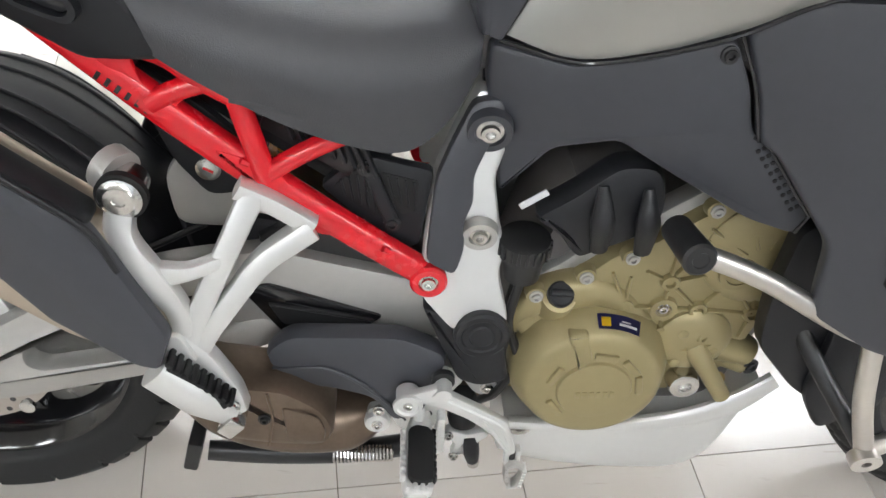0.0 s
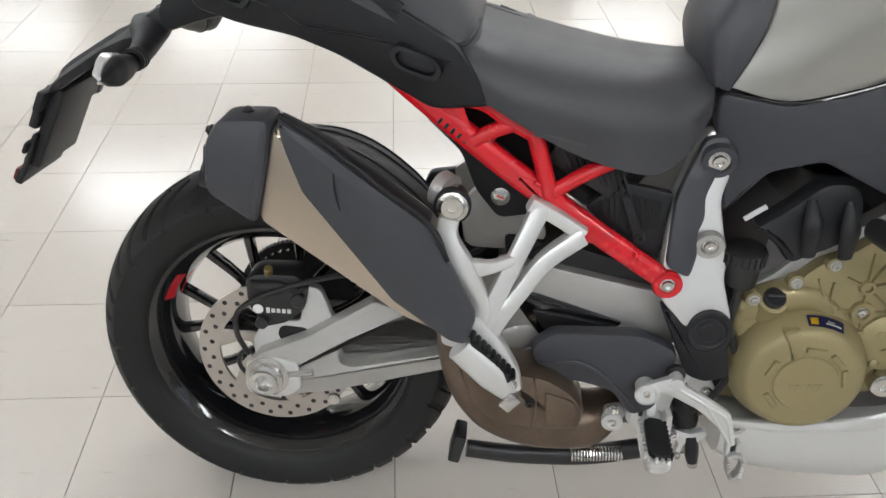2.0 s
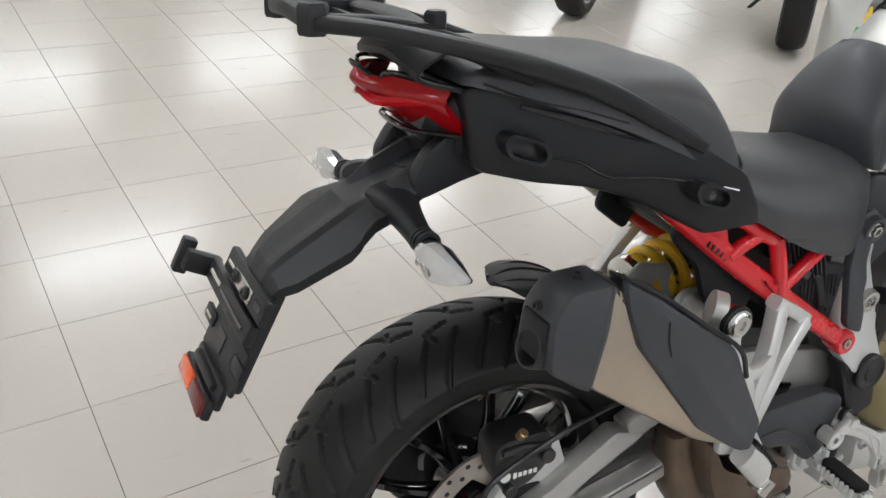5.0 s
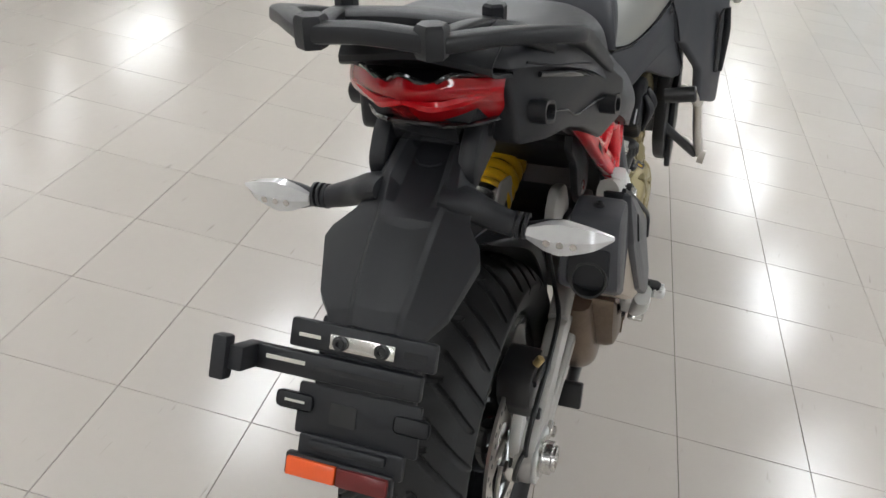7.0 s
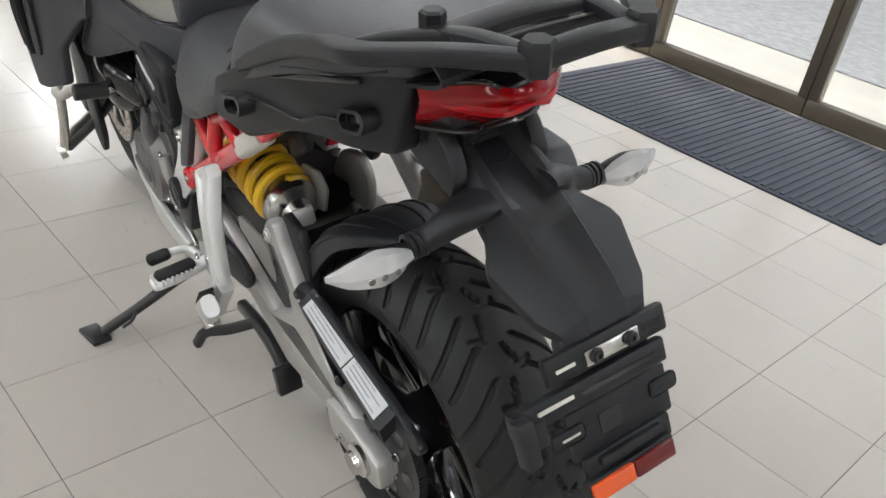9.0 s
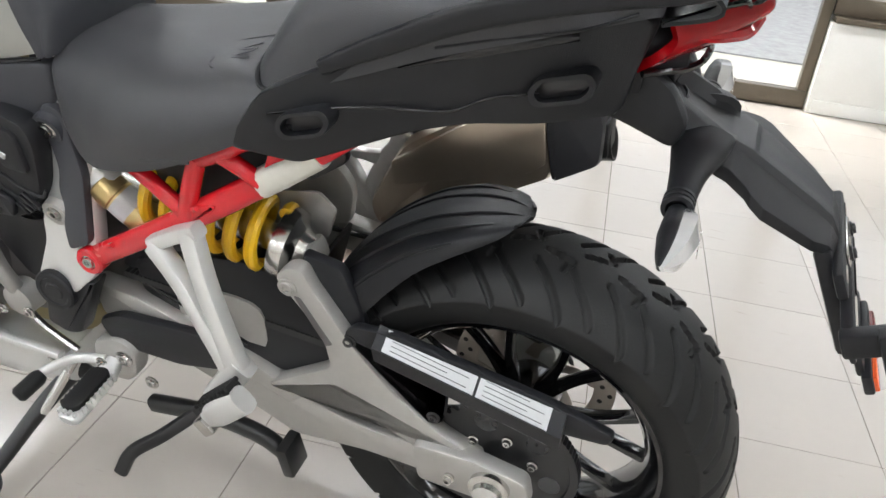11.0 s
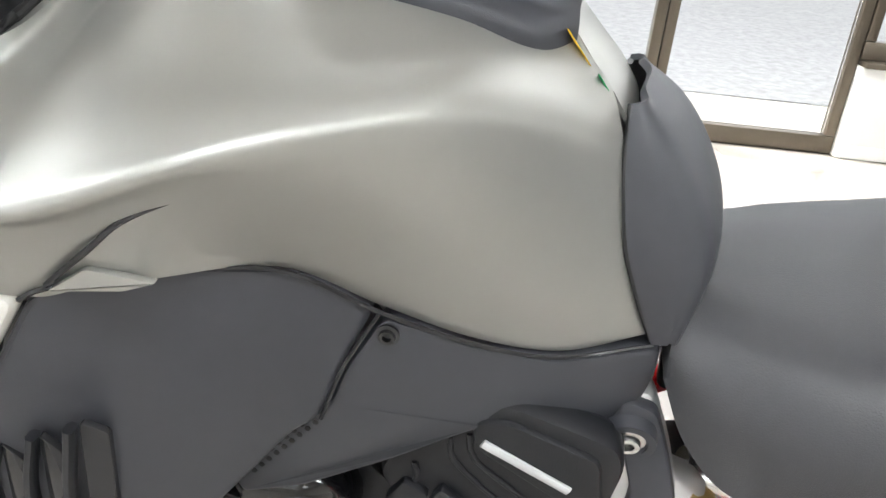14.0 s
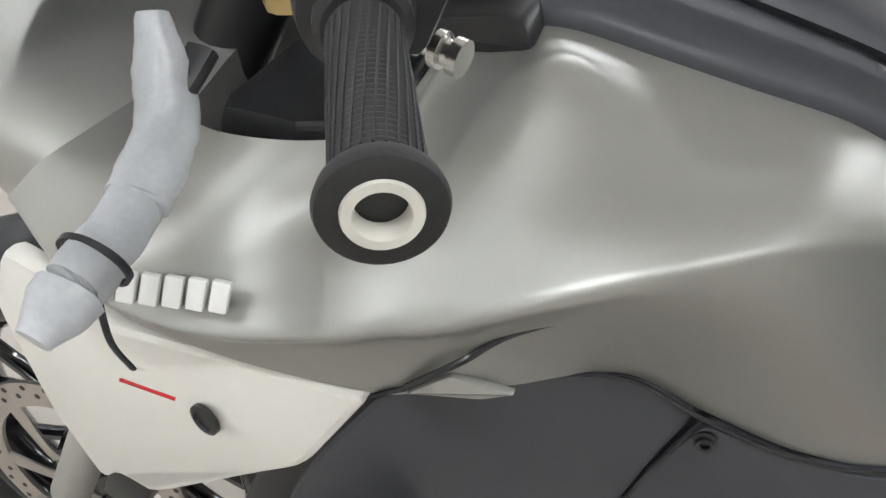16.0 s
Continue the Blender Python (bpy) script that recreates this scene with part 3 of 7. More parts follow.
def swingarm():
    """A two-sided cast arm: two spars on the right, a trussed spar on the left."""
    s = part("swingarm", prism([(0.36, 0.515), (0.44, 0.525), (0.62, 0.49), (0.675, 0.45), (0.655, 0.40), (0.42, 0.385), (0.37, 0.41)], -0.118, -0.06, 0.008, 0.012), CAST, bike, "cast silver aluminium swingarm")
    part("right_spar", prism([(0.223, 0.441), (0.175, 0.456), (0.066, 0.383), (-0.02, 0.342), (-0.037, 0.314), (-0.033, 0.268), (0.05, 0.268), (0.096, 0.276), (0.321, 0.345), (0.335, 0.38), (0.137, 0.330), (0.119, 0.337), (0.117, 0.355), (0.128, 0.37), (0.24, 0.436)], -0.138, -0.102, 0.008, 0.008), CAST, s, "cast forked swingarm leg")
    part("spar_root", sweep([(0.20, -0.118, 0.442), (0.30, -0.112, 0.478), (0.42, -0.1, 0.492)], [0.021, 0.027, 0.034], 0.018, 16, 4.5), CAST, s)
    part("spar_root", sweep([(0.30, -0.118, 0.358), (0.36, -0.11, 0.378), (0.43, -0.1, 0.405)], [0.02, 0.023, 0.026], 0.018, 16, 4.5), CAST, s)
    part("axle_block", prism([(-0.04, 0.285), (-0.034, 0.332), (0.01, 0.345), (0.05, 0.335), (0.055, 0.285), (0.03, 0.266), (-0.03, 0.268)], -0.144, -0.134, 0.004, 0.010), SILVER, s)
    part("adjuster_bolt", sweep([(0.035, -0.142, 0.312), (0.075, -0.142, 0.318)], 0.006, n=10, smooth=False), STEEL, s)
    part("adjuster_bolt", lathe([(0, 0), (0, 0.010), (0.006, 0.010), (0.007, 0.007), (0.007, 0)], (0.108, -0.138, 0.268), (0, -1, 0), 16), STEEL, s)
    nut = part("axle_nut", lathe([(0, 0), (0, 0.034), (0.006, 0.036), (0.008, 0.028), (0.02, 0.028), (0.022, 0.022), (0.027, 0.022), (0.027, 0.015), (0.008, 0.013), (0.008, 0)], (0, -0.142, 0.308), (0, -1, 0), 28), STEEL, s, "bright steel axle nut")
    part("side_inset", prism([(0.388, 0.468), (0.42, 0.48), (0.565, 0.436), (0.545, 0.42), (0.44, 0.398)], -0.122, -0.112, 0.003, 0.01), GLOSSBLACK, s, "gloss black insert")
    part("inset_blade", prism([(0.42, 0.452), (0.555, 0.432), (0.545, 0.424), (0.44, 0.418)], -0.126, -0.118, 0.002, 0.006), BLACKMETAL, s)
    # left truss
    part("left_beam", prism([(0.66, 0.452), (0.585, 0.446), (0.378, 0.378), (0.31, 0.345), (0.20, 0.318), (0.06, 0.318), (-0.045, 0.312), (-0.045, 0.278), (0.06, 0.262), (0.20, 0.266), (0.32, 0.252), (0.444, 0.308), (0.548, 0.347), (0.65, 0.388)], 0.092, 0.128, 0.008, 0.010), CAST, s, "cast left swingarm beam")
    part("left_truss", prism([(0.329, 0.566), (0.309, 0.590), (0.286, 0.592), (0.271, 0.562), (0.218, 0.485), (0.156, 0.415), (0.077, 0.358), (0.02, 0.334), (0.03, 0.305), (0.11, 0.312), (0.176, 0.340), (0.228, 0.386), (0.246, 0.392), (0.325, 0.322), (0.36, 0.354), (0.290, 0.402), (0.252, 0.428), (0.262, 0.484), (0.297, 0.527)], 0.104, 0.132, 0.007, 0.008), CAST, s, "cast triangulated upper leg")
    bolt((0.308, 0.132, 0.558), 0.014, (0, 1, 0), s, CAST)
    # the recess is only its shade, a thin darker plate on the leg
    part("truss_recess", prism([(0.300, 0.545), (0.290, 0.545), (0.245, 0.475), (0.255, 0.47)], 0.1318, 0.1328, 0.0003, 0.003), GREYCASE, s)
    part("left_cover", prism([(0.583, 0.503), (0.51, 0.535), (0.40, 0.556), (0.335, 0.548), (0.27, 0.465), (0.25, 0.412), (0.289, 0.384), (0.345, 0.36), (0.396, 0.378), (0.58, 0.443)], 0.094, 0.108, 0.006, 0.014), PLASTIC, s, "black plastic swingarm cover")
    # no cut groove: a dark strip paints its shade on the cover
    part("cover_groove", sweep([(0.57, 0.1085, 0.462), (0.48, 0.1095, 0.43), (0.40, 0.1085, 0.40)], 0.004, 0.002, 8, 2, 14), DARKLENS_SHADE, s)
    part("axle_block", prism([(-0.06, 0.285), (-0.05, 0.33), (0.03, 0.345), (0.12, 0.34), (0.11, 0.27), (-0.03, 0.265)], 0.118, 0.146, 0.005, 0.012), CAST, s)
    part("axle_nut", lathe([(0, 0), (0, 0.03), (0.008, 0.03), (0.012, 0.022), (0.02, 0.02), (0.02, 0)], (0, 0.146, 0.305), (0, 1, 0), 24), STEEL, s)
    bolt((0.06, 0.147, 0.30), 0.008, (0, 1, 0), s, h=0.012)
    part("cross_member", sweep([(0.44, -0.11, 0.44), (0.44, 0.0, 0.445), (0.44, 0.11, 0.44)], 0.075, 0.05, 16, 4, 8, up=(0, 0, 1)), CAST, s)

swingarm()

def brake_rear():
    c = part("rear_caliper", prism([(-0.031, 0.474), (-0.015, 0.486), (0.054, 0.488), (0.069, 0.462), (0.061, 0.423), (0.034, 0.398), (-0.006, 0.386), (-0.018, 0.408), (-0.031, 0.430)], -0.128, -0.07, 0.009, 0.010), BLACKMETAL, bike, "black brake caliper with white maker's mark")
    part("caliper_carrier", prism([(-0.03, 0.357), (-0.004, 0.398), (0.05, 0.394), (0.062, 0.462), (0.086, 0.456), (0.108, 0.395), (0.095, 0.368), (0.021, 0.318), (-0.028, 0.310)], -0.112, -0.094, 0.003, 0.010), SILVER, c)
    # black patch painting the shade of an opening in the carrier
    part("carrier_window", prism([(0.012, 0.372), (0.02, 0.386), (0.058, 0.384), (0.066, 0.376), (0.035, 0.352), (0.018, 0.356)], -0.1128, -0.1115, 0.0003, 0.008), RUBBER, c)
    part("caliper_bridge", sweep([(-0.02, -0.128, 0.47), (0.02, -0.131, 0.468), (0.058, -0.128, 0.462)], [0.006, 0.010, 0.006], 0.006, 10, 3), BLACKMETAL, c)
    part("bleed_nipple", disc((0.008, -0.125, 0.487), 0.007, 0.015, (0.2, -0.6, 1), 0.001, 12), GOLD, c)
    part("caliper_pin", disc((0.055, -0.128, 0.446), 0.012, 0.01, (0, -1, 0)), BLACKMETAL, c)
    part("caliper_pin", disc((-0.006, -0.128, 0.402), 0.010, 0.012, (0, -1, 0)), BLACKMETAL, c)
    m = part("maker_mark", disc((-0.012, -0.1285, 0.424), 0.0085, 0.0012, (0, -1, 0), 0.0004), LOGOWHITE, c)
    for i in range(5):
        part("maker_mark", box((0.004 + 0.0085 * i, -0.1287, 0.4225), (0.006, 0.0012, 0.0075 if i else 0.010), bev=0.0004), LOGOWHITE, c)
    part("brake_hose", sweep([(-0.035, -0.125, 0.335), (-0.05, -0.13, 0.38), (-0.035, -0.136, 0.43), (0.05, -0.138, 0.475), (0.14, -0.13, 0.497), (0.24, -0.1, 0.49), (0.34, -0.06, 0.52)], 0.0045, n=8, steps=40), BLACKMETAL, c)
    part("sensor_wire", sweep([(-0.03, -0.125, 0.345), (-0.05, -0.118, 0.33), (-0.055, -0.112, 0.30), (-0.035, -0.112, 0.275)], 0.004, n=8, steps=20), BLACKMETAL, c)

brake_rear()

def exhaust():
    def shell(outline, y0, y1, bev, r):
        bm = prism(outline, y0, y1, bev, r)
        for v in bm.verts:
            v.co.y = -0.2 + (v.co.y + 0.2) * (1 - 2.4 * max(0.0, v.co.z - 0.69)) - 0.08 * max(0.0, 0.60 - v.co.z)
        return bm
    b = part("silencer", shell([(0.058, 0.765), (0.125, 0.733), (0.269, 0.63), (0.292, 0.583), (0.332, 0.50), (0.318, 0.457), (0.23, 0.492), (0.03, 0.627)], -0.236, -0.162, 0.014, 0.016), CHAMPAGNE, bike, "champagne metal silencer with dark side shield")
    part("side_shield", shell([(0.066, 0.773), (0.125, 0.738), (0.268, 0.637), (0.293, 0.588), (0.337, 0.505), (0.324, 0.462), (0.300, 0.466), (0.218, 0.524), (0.097, 0.676), (0.074, 0.735)], -0.246, -0.222, 0.006, 0.008), PANEL, b, "dark satin heat shield")
    part("upper_shield", shell([(0.064, 0.775), (0.13, 0.744), (0.27, 0.64), (0.262, 0.62), (0.165, 0.695), (0.072, 0.752)], -0.236, -0.196, 0.006, 0.008), PLASTIC, b)
    part("shield_edge", sweep([(0.067, -0.226, 0.776), (0.127, -0.231, 0.741), (0.20, -0.241, 0.69), (0.27, -0.246, 0.639), (0.294, -0.246, 0.589)], 0.0035, 0.003, 8, 3, 30), PLASTIC, b)
    part("inner_shield", shell([(0.055, 0.755), (0.17, 0.69), (0.285, 0.60), (0.28, 0.555), (0.07, 0.63), (0.04, 0.655)], -0.168, -0.156, 0.003, 0.008), CHAMPAGNE, b)
    part("end_cap", shell([(-0.033, 0.735), (-0.012, 0.768), (0.057, 0.772), (0.051, 0.715), (0.031, 0.622), (-0.036, 0.668)], -0.244, -0.157, 0.010, 0.014), PANEL, b, "dark satin silencer end cap")
    part("cap_face", box((-0.035, -0.2, 0.703), (0.010, 0.058, 0.056), (0, 6, 0), 0.005), PLASTIC, b)
    part("outlet_pipe", lathe([(0, 0.021), (0.02, 0.021), (0.024, 0.023), (0.024, 0.026), (-0.03, 0.026), (-0.03, 0), (0.002, 0), (0.0, 0.021)], (-0.022, -0.203, 0.682), (-1, 0, 0.25), 24), BLACKMETAL, b)
    # dark strip that paints the shade of the shield's crease
    part("shield_crease", sweep([(0.14, -0.2415, 0.705), (0.142, -0.2445, 0.68), (0.148, -0.2465, 0.655)], [0.001, 0.002, 0.001], 0.0015, 6, 2, 10), DARKLENS_SHADE, b)
    bolt((0.02, -0.2, 0.771), 0.008, (0, 0, 1), b, BLACKMETAL)
    bolt((-0.033, -0.2, 0.742), 0.008, (-1, 0, 0.3), b, BLACKMETAL)
    bolt((0.308, -0.2465, 0.485), 0.007, (0, -1, 0), b, BLACKMETAL)
    c = part("catalyst_box", sweep([(0.30, -0.13, 0.43), (0.325, -0.125, 0.34), (0.37, -0.12, 0.275), (0.44, -0.11, 0.243), (0.52, -0.10, 0.238), (0.57, -0.08, 0.25)], [0.03, 0.04, 0.046, 0.047, 0.045, 0.03], [0.03, 0.045, 0.05, 0.055, 0.055, 0.03], 24, 2.6, 40), EXHAUST, bike, "heat browned exhaust collector box")
    part("cover_shell", prism([(0.301, 0.435), (0.334, 0.437), (0.350, 0.391), (0.405, 0.383), (0.448, 0.379), (0.493, 0.351), (0.510, 0.320), (0.507, 0.291), (0.494, 0.280), (0.441, 0.278), (0.38, 0.285), (0.345, 0.302), (0.318, 0.359)], -0.205, -0.12, 0.016, 0.018), EXHAUST, c, "heat browned collector cover")
    part("raised_panel", prism([(0.445, 0.357), (0.490, 0.343), (0.500, 0.318), (0.497, 0.296), (0.452, 0.296)], -0.2085, -0.203, 0.003, 0.008), EXHAUST, c)
    part("seam", sweep([(0.428, -0.2055, 0.378), (0.434, -0.2065, 0.335), (0.428, -0.2055, 0.285)], 0.002, n=8), EXHAUST, c)
    bolt((0.424, -0.205, 0.334), 0.008, (0, -1, 0), c, BLACKMETAL)
    part("front_pipe", sweep([(0.57, -0.08, 0.25), (0.66, -0.05, 0.235), (0.80, 0.0, 0.24)], 0.03, n=16), EXHAUST, c)

exhaust()

def trellis():
    """The red trellis under the seat, mirrored."""
    for s in (-1, 1):
        m = part("rear_frame", sweep([(0.612, 0.148, 0.528), (0.53, 0.152, 0.583), (0.44, 0.152, 0.643), (0.34, 0.145, 0.712), (0.25, 0.137, 0.78), (0.19, 0.13, 0.825)], [0.016, 0.0165, 0.018, 0.017, 0.015], 0.014, 16, 3.0, 30, side=s), RED, bike, "red painted tubular rear frame")
        part("frame_tube", sweep([(0.43, 0.158, 0.655), (0.417, 0.158, 0.70), (0.402, 0.155, 0.748)], 0.0125, n=14, side=s), RED, m)
        part("frame_tube", sweep([(0.43, 0.158, 0.66), (0.475, 0.155, 0.69), (0.54, 0.145, 0.722)], 0.011, n=14, side=s), RED, m)
        part("frame_tube", sweep([(0.318, 0.15, 0.728), (0.342, 0.152, 0.744), (0.372, 0.152, 0.756)], 0.011, n=14, side=s), RED, m)
        part("frame_tube", sweep([(0.272, 0.148, 0.792), (0.33, 0.15, 0.783), (0.368, 0.152, 0.760), (0.406, 0.155, 0.742)], 0.0115, n=14, side=s), RED, m)
        part("frame_web", prism([(0.268, 0.776), (0.282, 0.79), (0.302, 0.782), (0.312, 0.752), (0.325, 0.735), (0.318, 0.728)], 0.145, 0.153, 0.002, 0.006, side=s), RED, m)
        part("frame_web", prism([(0.318, 0.732), (0.345, 0.752), (0.372, 0.762), (0.378, 0.75), (0.35, 0.735), (0.335, 0.718)], 0.146, 0.154, 0.002, 0.005, side=s), RED, m)
        part("gusset", prism([(0.375, 0.69), (0.40, 0.655), (0.425, 0.628), (0.445, 0.622), (0.47, 0.592), (0.50, 0.585), (0.515, 0.603), (0.46, 0.645), (0.44, 0.672)], 0.140, 0.165, 0.006, 0.012, side=s), RED, m)
        part("frame_boss", lathe([(0, 0), (0, 0.019), (0.012, 0.022), (0.03, 0.022), (0.034, 0.019), (0.034, 0.012), (0.028, 0.011), (0.028, 0)], (0.611, s * 0.132, 0.528), (0, s, 0), 28), RED, m)
        bolt((0.611, s * 0.16, 0.528), 0.012, (0, s, 0), m, h=0.008)
        for i in range(5):
            x = 0.56 - 0.05 * i
            part("weld_seam", sweep([(x + 0.004, 0.165, 0.572 + 0.034 * i), (x - 0.004, 0.1675, 0.577 + 0.034 * i)], 0.004, n=6, side=s, smooth=False), RED, m) if i in (0, 3) else None
        p = part("main_plate", prism([(0.648, 0.748), (0.671, 0.742), (0.689, 0.728), (0.687, 0.693), (0.675, 0.651), (0.688, 0.592), (0.697, 0.57), (0.692, 0.54), (0.712, 0.474), (0.645, 0.462), (0.603, 0.505), (0.602, 0.565), (0.608, 0.653), (0.623, 0.694)], 0.105, 0.135, 0.007, 0.012, bend=lambda x, z: -0.25 * (z - 0.62), side=s), SILVER, bike, "cast silver main frame plate")
        part("plate_cover", prism([(0.642, 0.738), (0.672, 0.744), (0.683, 0.712), (0.664, 0.694), (0.650, 0.657), (0.653, 0.627), (0.644, 0.605), (0.648, 0.575), (0.640, 0.541), (0.605, 0.556), (0.609, 0.653), (0.622, 0.69)], 0.128, 0.147, 0.005, 0.010, bend=lambda x, z: -0.25 * (z - 0.62), side=s), PANEL, p, "dark grey plate cover")
        for x, z, r, y in ((0.662, 0.71, 0.02, 0.118), (0.664, 0.59, 0.016, 0.14)):
            part("bolt_seat", lathe([(0, 0), (0, r + 0.006), (0.012, r + 0.004), (0.012, r - 0.003), (0.006, r - 0.004), (0.006, 0)], (x, s * y, z), (0, s, -0.15), 24), CAST if r < 0.018 else PANEL, p)
            bolt((x, s * (y + 0.006), z), r * 0.75, (0, s, -0.15), p, h=0.01)
        q = part("pivot_cover", prism([(0.605, 0.495), (0.64, 0.482), (0.705, 0.485), (0.712, 0.44), (0.726, 0.378), (0.69, 0.365), (0.66, 0.375), (0.628, 0.445)], 0.138, 0.168, 0.007, 0.01, side=s), PLASTIC, bike, "black plastic pivot cover")
        part("pivot_cap", lathe([(0, 0), (0, 0.034), (0.010, 0.034), (0.013, 0.031), (0.013, 0.025), (0.011, 0.023), (0.011, 0.016), (0.013, 0.014), (0.013, 0)], (0.68, s * 0.166, 0.461), (0, s, 0), 36), PLASTIC, q)

trellis()

def masking():
    tube = [o for o in bike.children if o.name.startswith("rear_frame")][1]
    part("masking_strip", sweep([(0.322, 0.1445, 0.725), (0.285, 0.141, 0.752), (0.245, 0.137, 0.782)], 0.0185, 0.0165, 14, 3.0, 8), MASKTAPE, tube, "white masking strip")

masking()

def frame_writing():
    """Dealer lettering on the red tube of the right side, too small to read: plain bars."""
    tube = [o for o in bike.children if o.name.startswith("rear_frame")][0]
    for i in range(15):
        if i in (6, 11):
            continue
        f = i / 14
        part("lettering", box((0.272 + 0.125 * f, -0.1545 - 0.004 * f, 0.756 - 0.092 * f), (0.0045, 0.0014, 0.009), (0, 36, 0), 0.0003), RUBBER, tube)

frame_writing()

def inner_plastics():
    """Black box, mud shield and electrics between the trellis tubes."""
    c = part("under_seat_box", box((0.43, 0, 0.72), (0.3, 0.20, 0.12), (0, 32, 0), 0.02), PLASTIC, bike)
    p = part("vented_cover", prism([(0.483, 0.631), (0.527, 0.674), (0.557, 0.668), (0.607, 0.659), (0.598, 0.558), (0.573, 0.552)], -0.132, -0.116, 0.003, 0.008), PLASTIC, bike, "black vented side cover behind the trellis")
    for hole in ([(0.497, 0.632), (0.523, 0.657), (0.531, 0.650), (0.552, 0.604), (0.545, 0.594)], [(0.548, 0.655), (0.592, 0.646), (0.59, 0.606), (0.574, 0.600), (0.556, 0.632)]):
        # shade of the vent openings, laid on as black plates
        part("vent_recess", prism(hole, -0.1335, -0.1315, 0.0004, 0.005), RUBBER, p)
    for i in range(5):
        part("vent_slat", sweep([(0.506 + 0.0085 * i, -0.134, 0.643 + 0.004 * i - 0.006 * max(0, i - 2)), (0.512 + 0.0085 * i, -0.134, 0.622 - 0.0052 * i)], 0.0016, 0.0018, 6, smooth=False), PLASTIC, p)
    for i in range(4):
        part("vent_slat", sweep([(0.557 + 0.0095 * i, -0.134, 0.651 - 0.002 * i), (0.565 + 0.0085 * i, -0.134, 0.622 - 0.005 * i)], 0.0016, 0.0018, 6, smooth=False), PLASTIC, p)
    part("cover_rib", sweep([(0.535, -0.133, 0.66), (0.55, -0.136, 0.626), (0.565, -0.134, 0.59)], 0.008, 0.005, 10, 3), PLASTIC, p)
    for x, z in ((0.533, 0.661), (0.565, 0.590)):
        bolt((x, -0.136, z), 0.010, (0, -1, 0), p, BLACKMETAL)
    f = part("fin_block", box((0.485, -0.128, 0.705), (0.11, 0.02, 0.07), (0, 30, 0), 0.004), BLACKMETAL, bike)
    for i in range(9):
        part("fin", box((0.445 + 0.011 * i, -0.141, 0.722 - 0.005 * i), (0.004, 0.012, 0.06), (0, -22, 0), 0.001), PLASTIC, f)
    k = part("mud_shield", prism([(0.25, 0.78), (0.36, 0.71), (0.425, 0.65), (0.42, 0.61), (0.36, 0.598), (0.325, 0.64), (0.30, 0.70), (0.245, 0.75)], -0.115, -0.10, 0.004, 0.012), PLASTIC, bike)
    part("seat_lock", lathe([(0, 0), (0, 0.014), (0.004, 0.014), (0.005, 0.011), (0.005, 0)], (0.361, -0.113, 0.634), (0, -1, 0), 24), STEEL, k, "steel seat lock barrel")
    part("key_slot", box((0.361, -0.1185, 0.634), (0.012, 0.001, 0.0025), (0, 25, 0), 0), RED, k)
    part("mud_shield", prism([(0.25, 0.77), (0.33, 0.74), (0.30, 0.69), (0.24, 0.735)], 0.06, 0.075, 0.004, 0.012), PLASTIC, bike)
    part("grey_shield", prism([(0.30, 0.60), (0.33, 0.64), (0.40, 0.62), (0.44, 0.56), (0.42, 0.53), (0.31, 0.53)], -0.08, -0.06, 0.006, 0.02), CAST, bike, "grey reservoir shield")
    part("grey_shield", prism([(0.375, 0.632), (0.311, 0.645), (0.285, 0.621), (0.30, 0.571), (0.36, 0.55), (0.40, 0.58)], 0.022, 0.028, 0.002, 0.006), CAST, bike)
    part("lower_shield", prism([(0.45, 0.56), (0.60, 0.52), (0.62, 0.47), (0.44, 0.50), (0.40, 0.53)], -0.10, 0.10, 0.006, 0.02), BLACKMETAL, bike)
    part("heel_guard", prism([(0.418, 0.405), (0.45, 0.437), (0.585, 0.443), (0.64, 0.42), (0.645, 0.395), (0.63, 0.36), (0.625, 0.31), (0.585, 0.29), (0.555, 0.335), (0.50, 0.35), (0.445, 0.352)], -0.168, -0.135, 0.010, 0.016), PANEL, bike, "dark grey plastic heel guard")
    part("guard_crease", sweep([(0.43, -0.168, 0.385), (0.50, -0.1695, 0.388), (0.555, -0.1695, 0.352), (0.60, -0.1685, 0.30)], [0.001, 0.003, 0.003, 0.001], 0.0025, 8, 2, 20, ), PANEL, bike)
    part("heel_guard_left", prism([(0.40, 0.41), (0.46, 0.43), (0.60, 0.42), (0.645, 0.395), (0.62, 0.35), (0.50, 0.35), (0.42, 0.37)], 0.13, 0.15, 0.008, 0.016), PLASTIC, bike)
    part("rear_inner_shell", prism([(0.37, 0.56), (0.44, 0.55), (0.52, 0.52), (0.50, 0.48), (0.38, 0.50)], -0.09, 0.09, 0.006, 0.014), PLASTIC, bike)

inner_plastics()

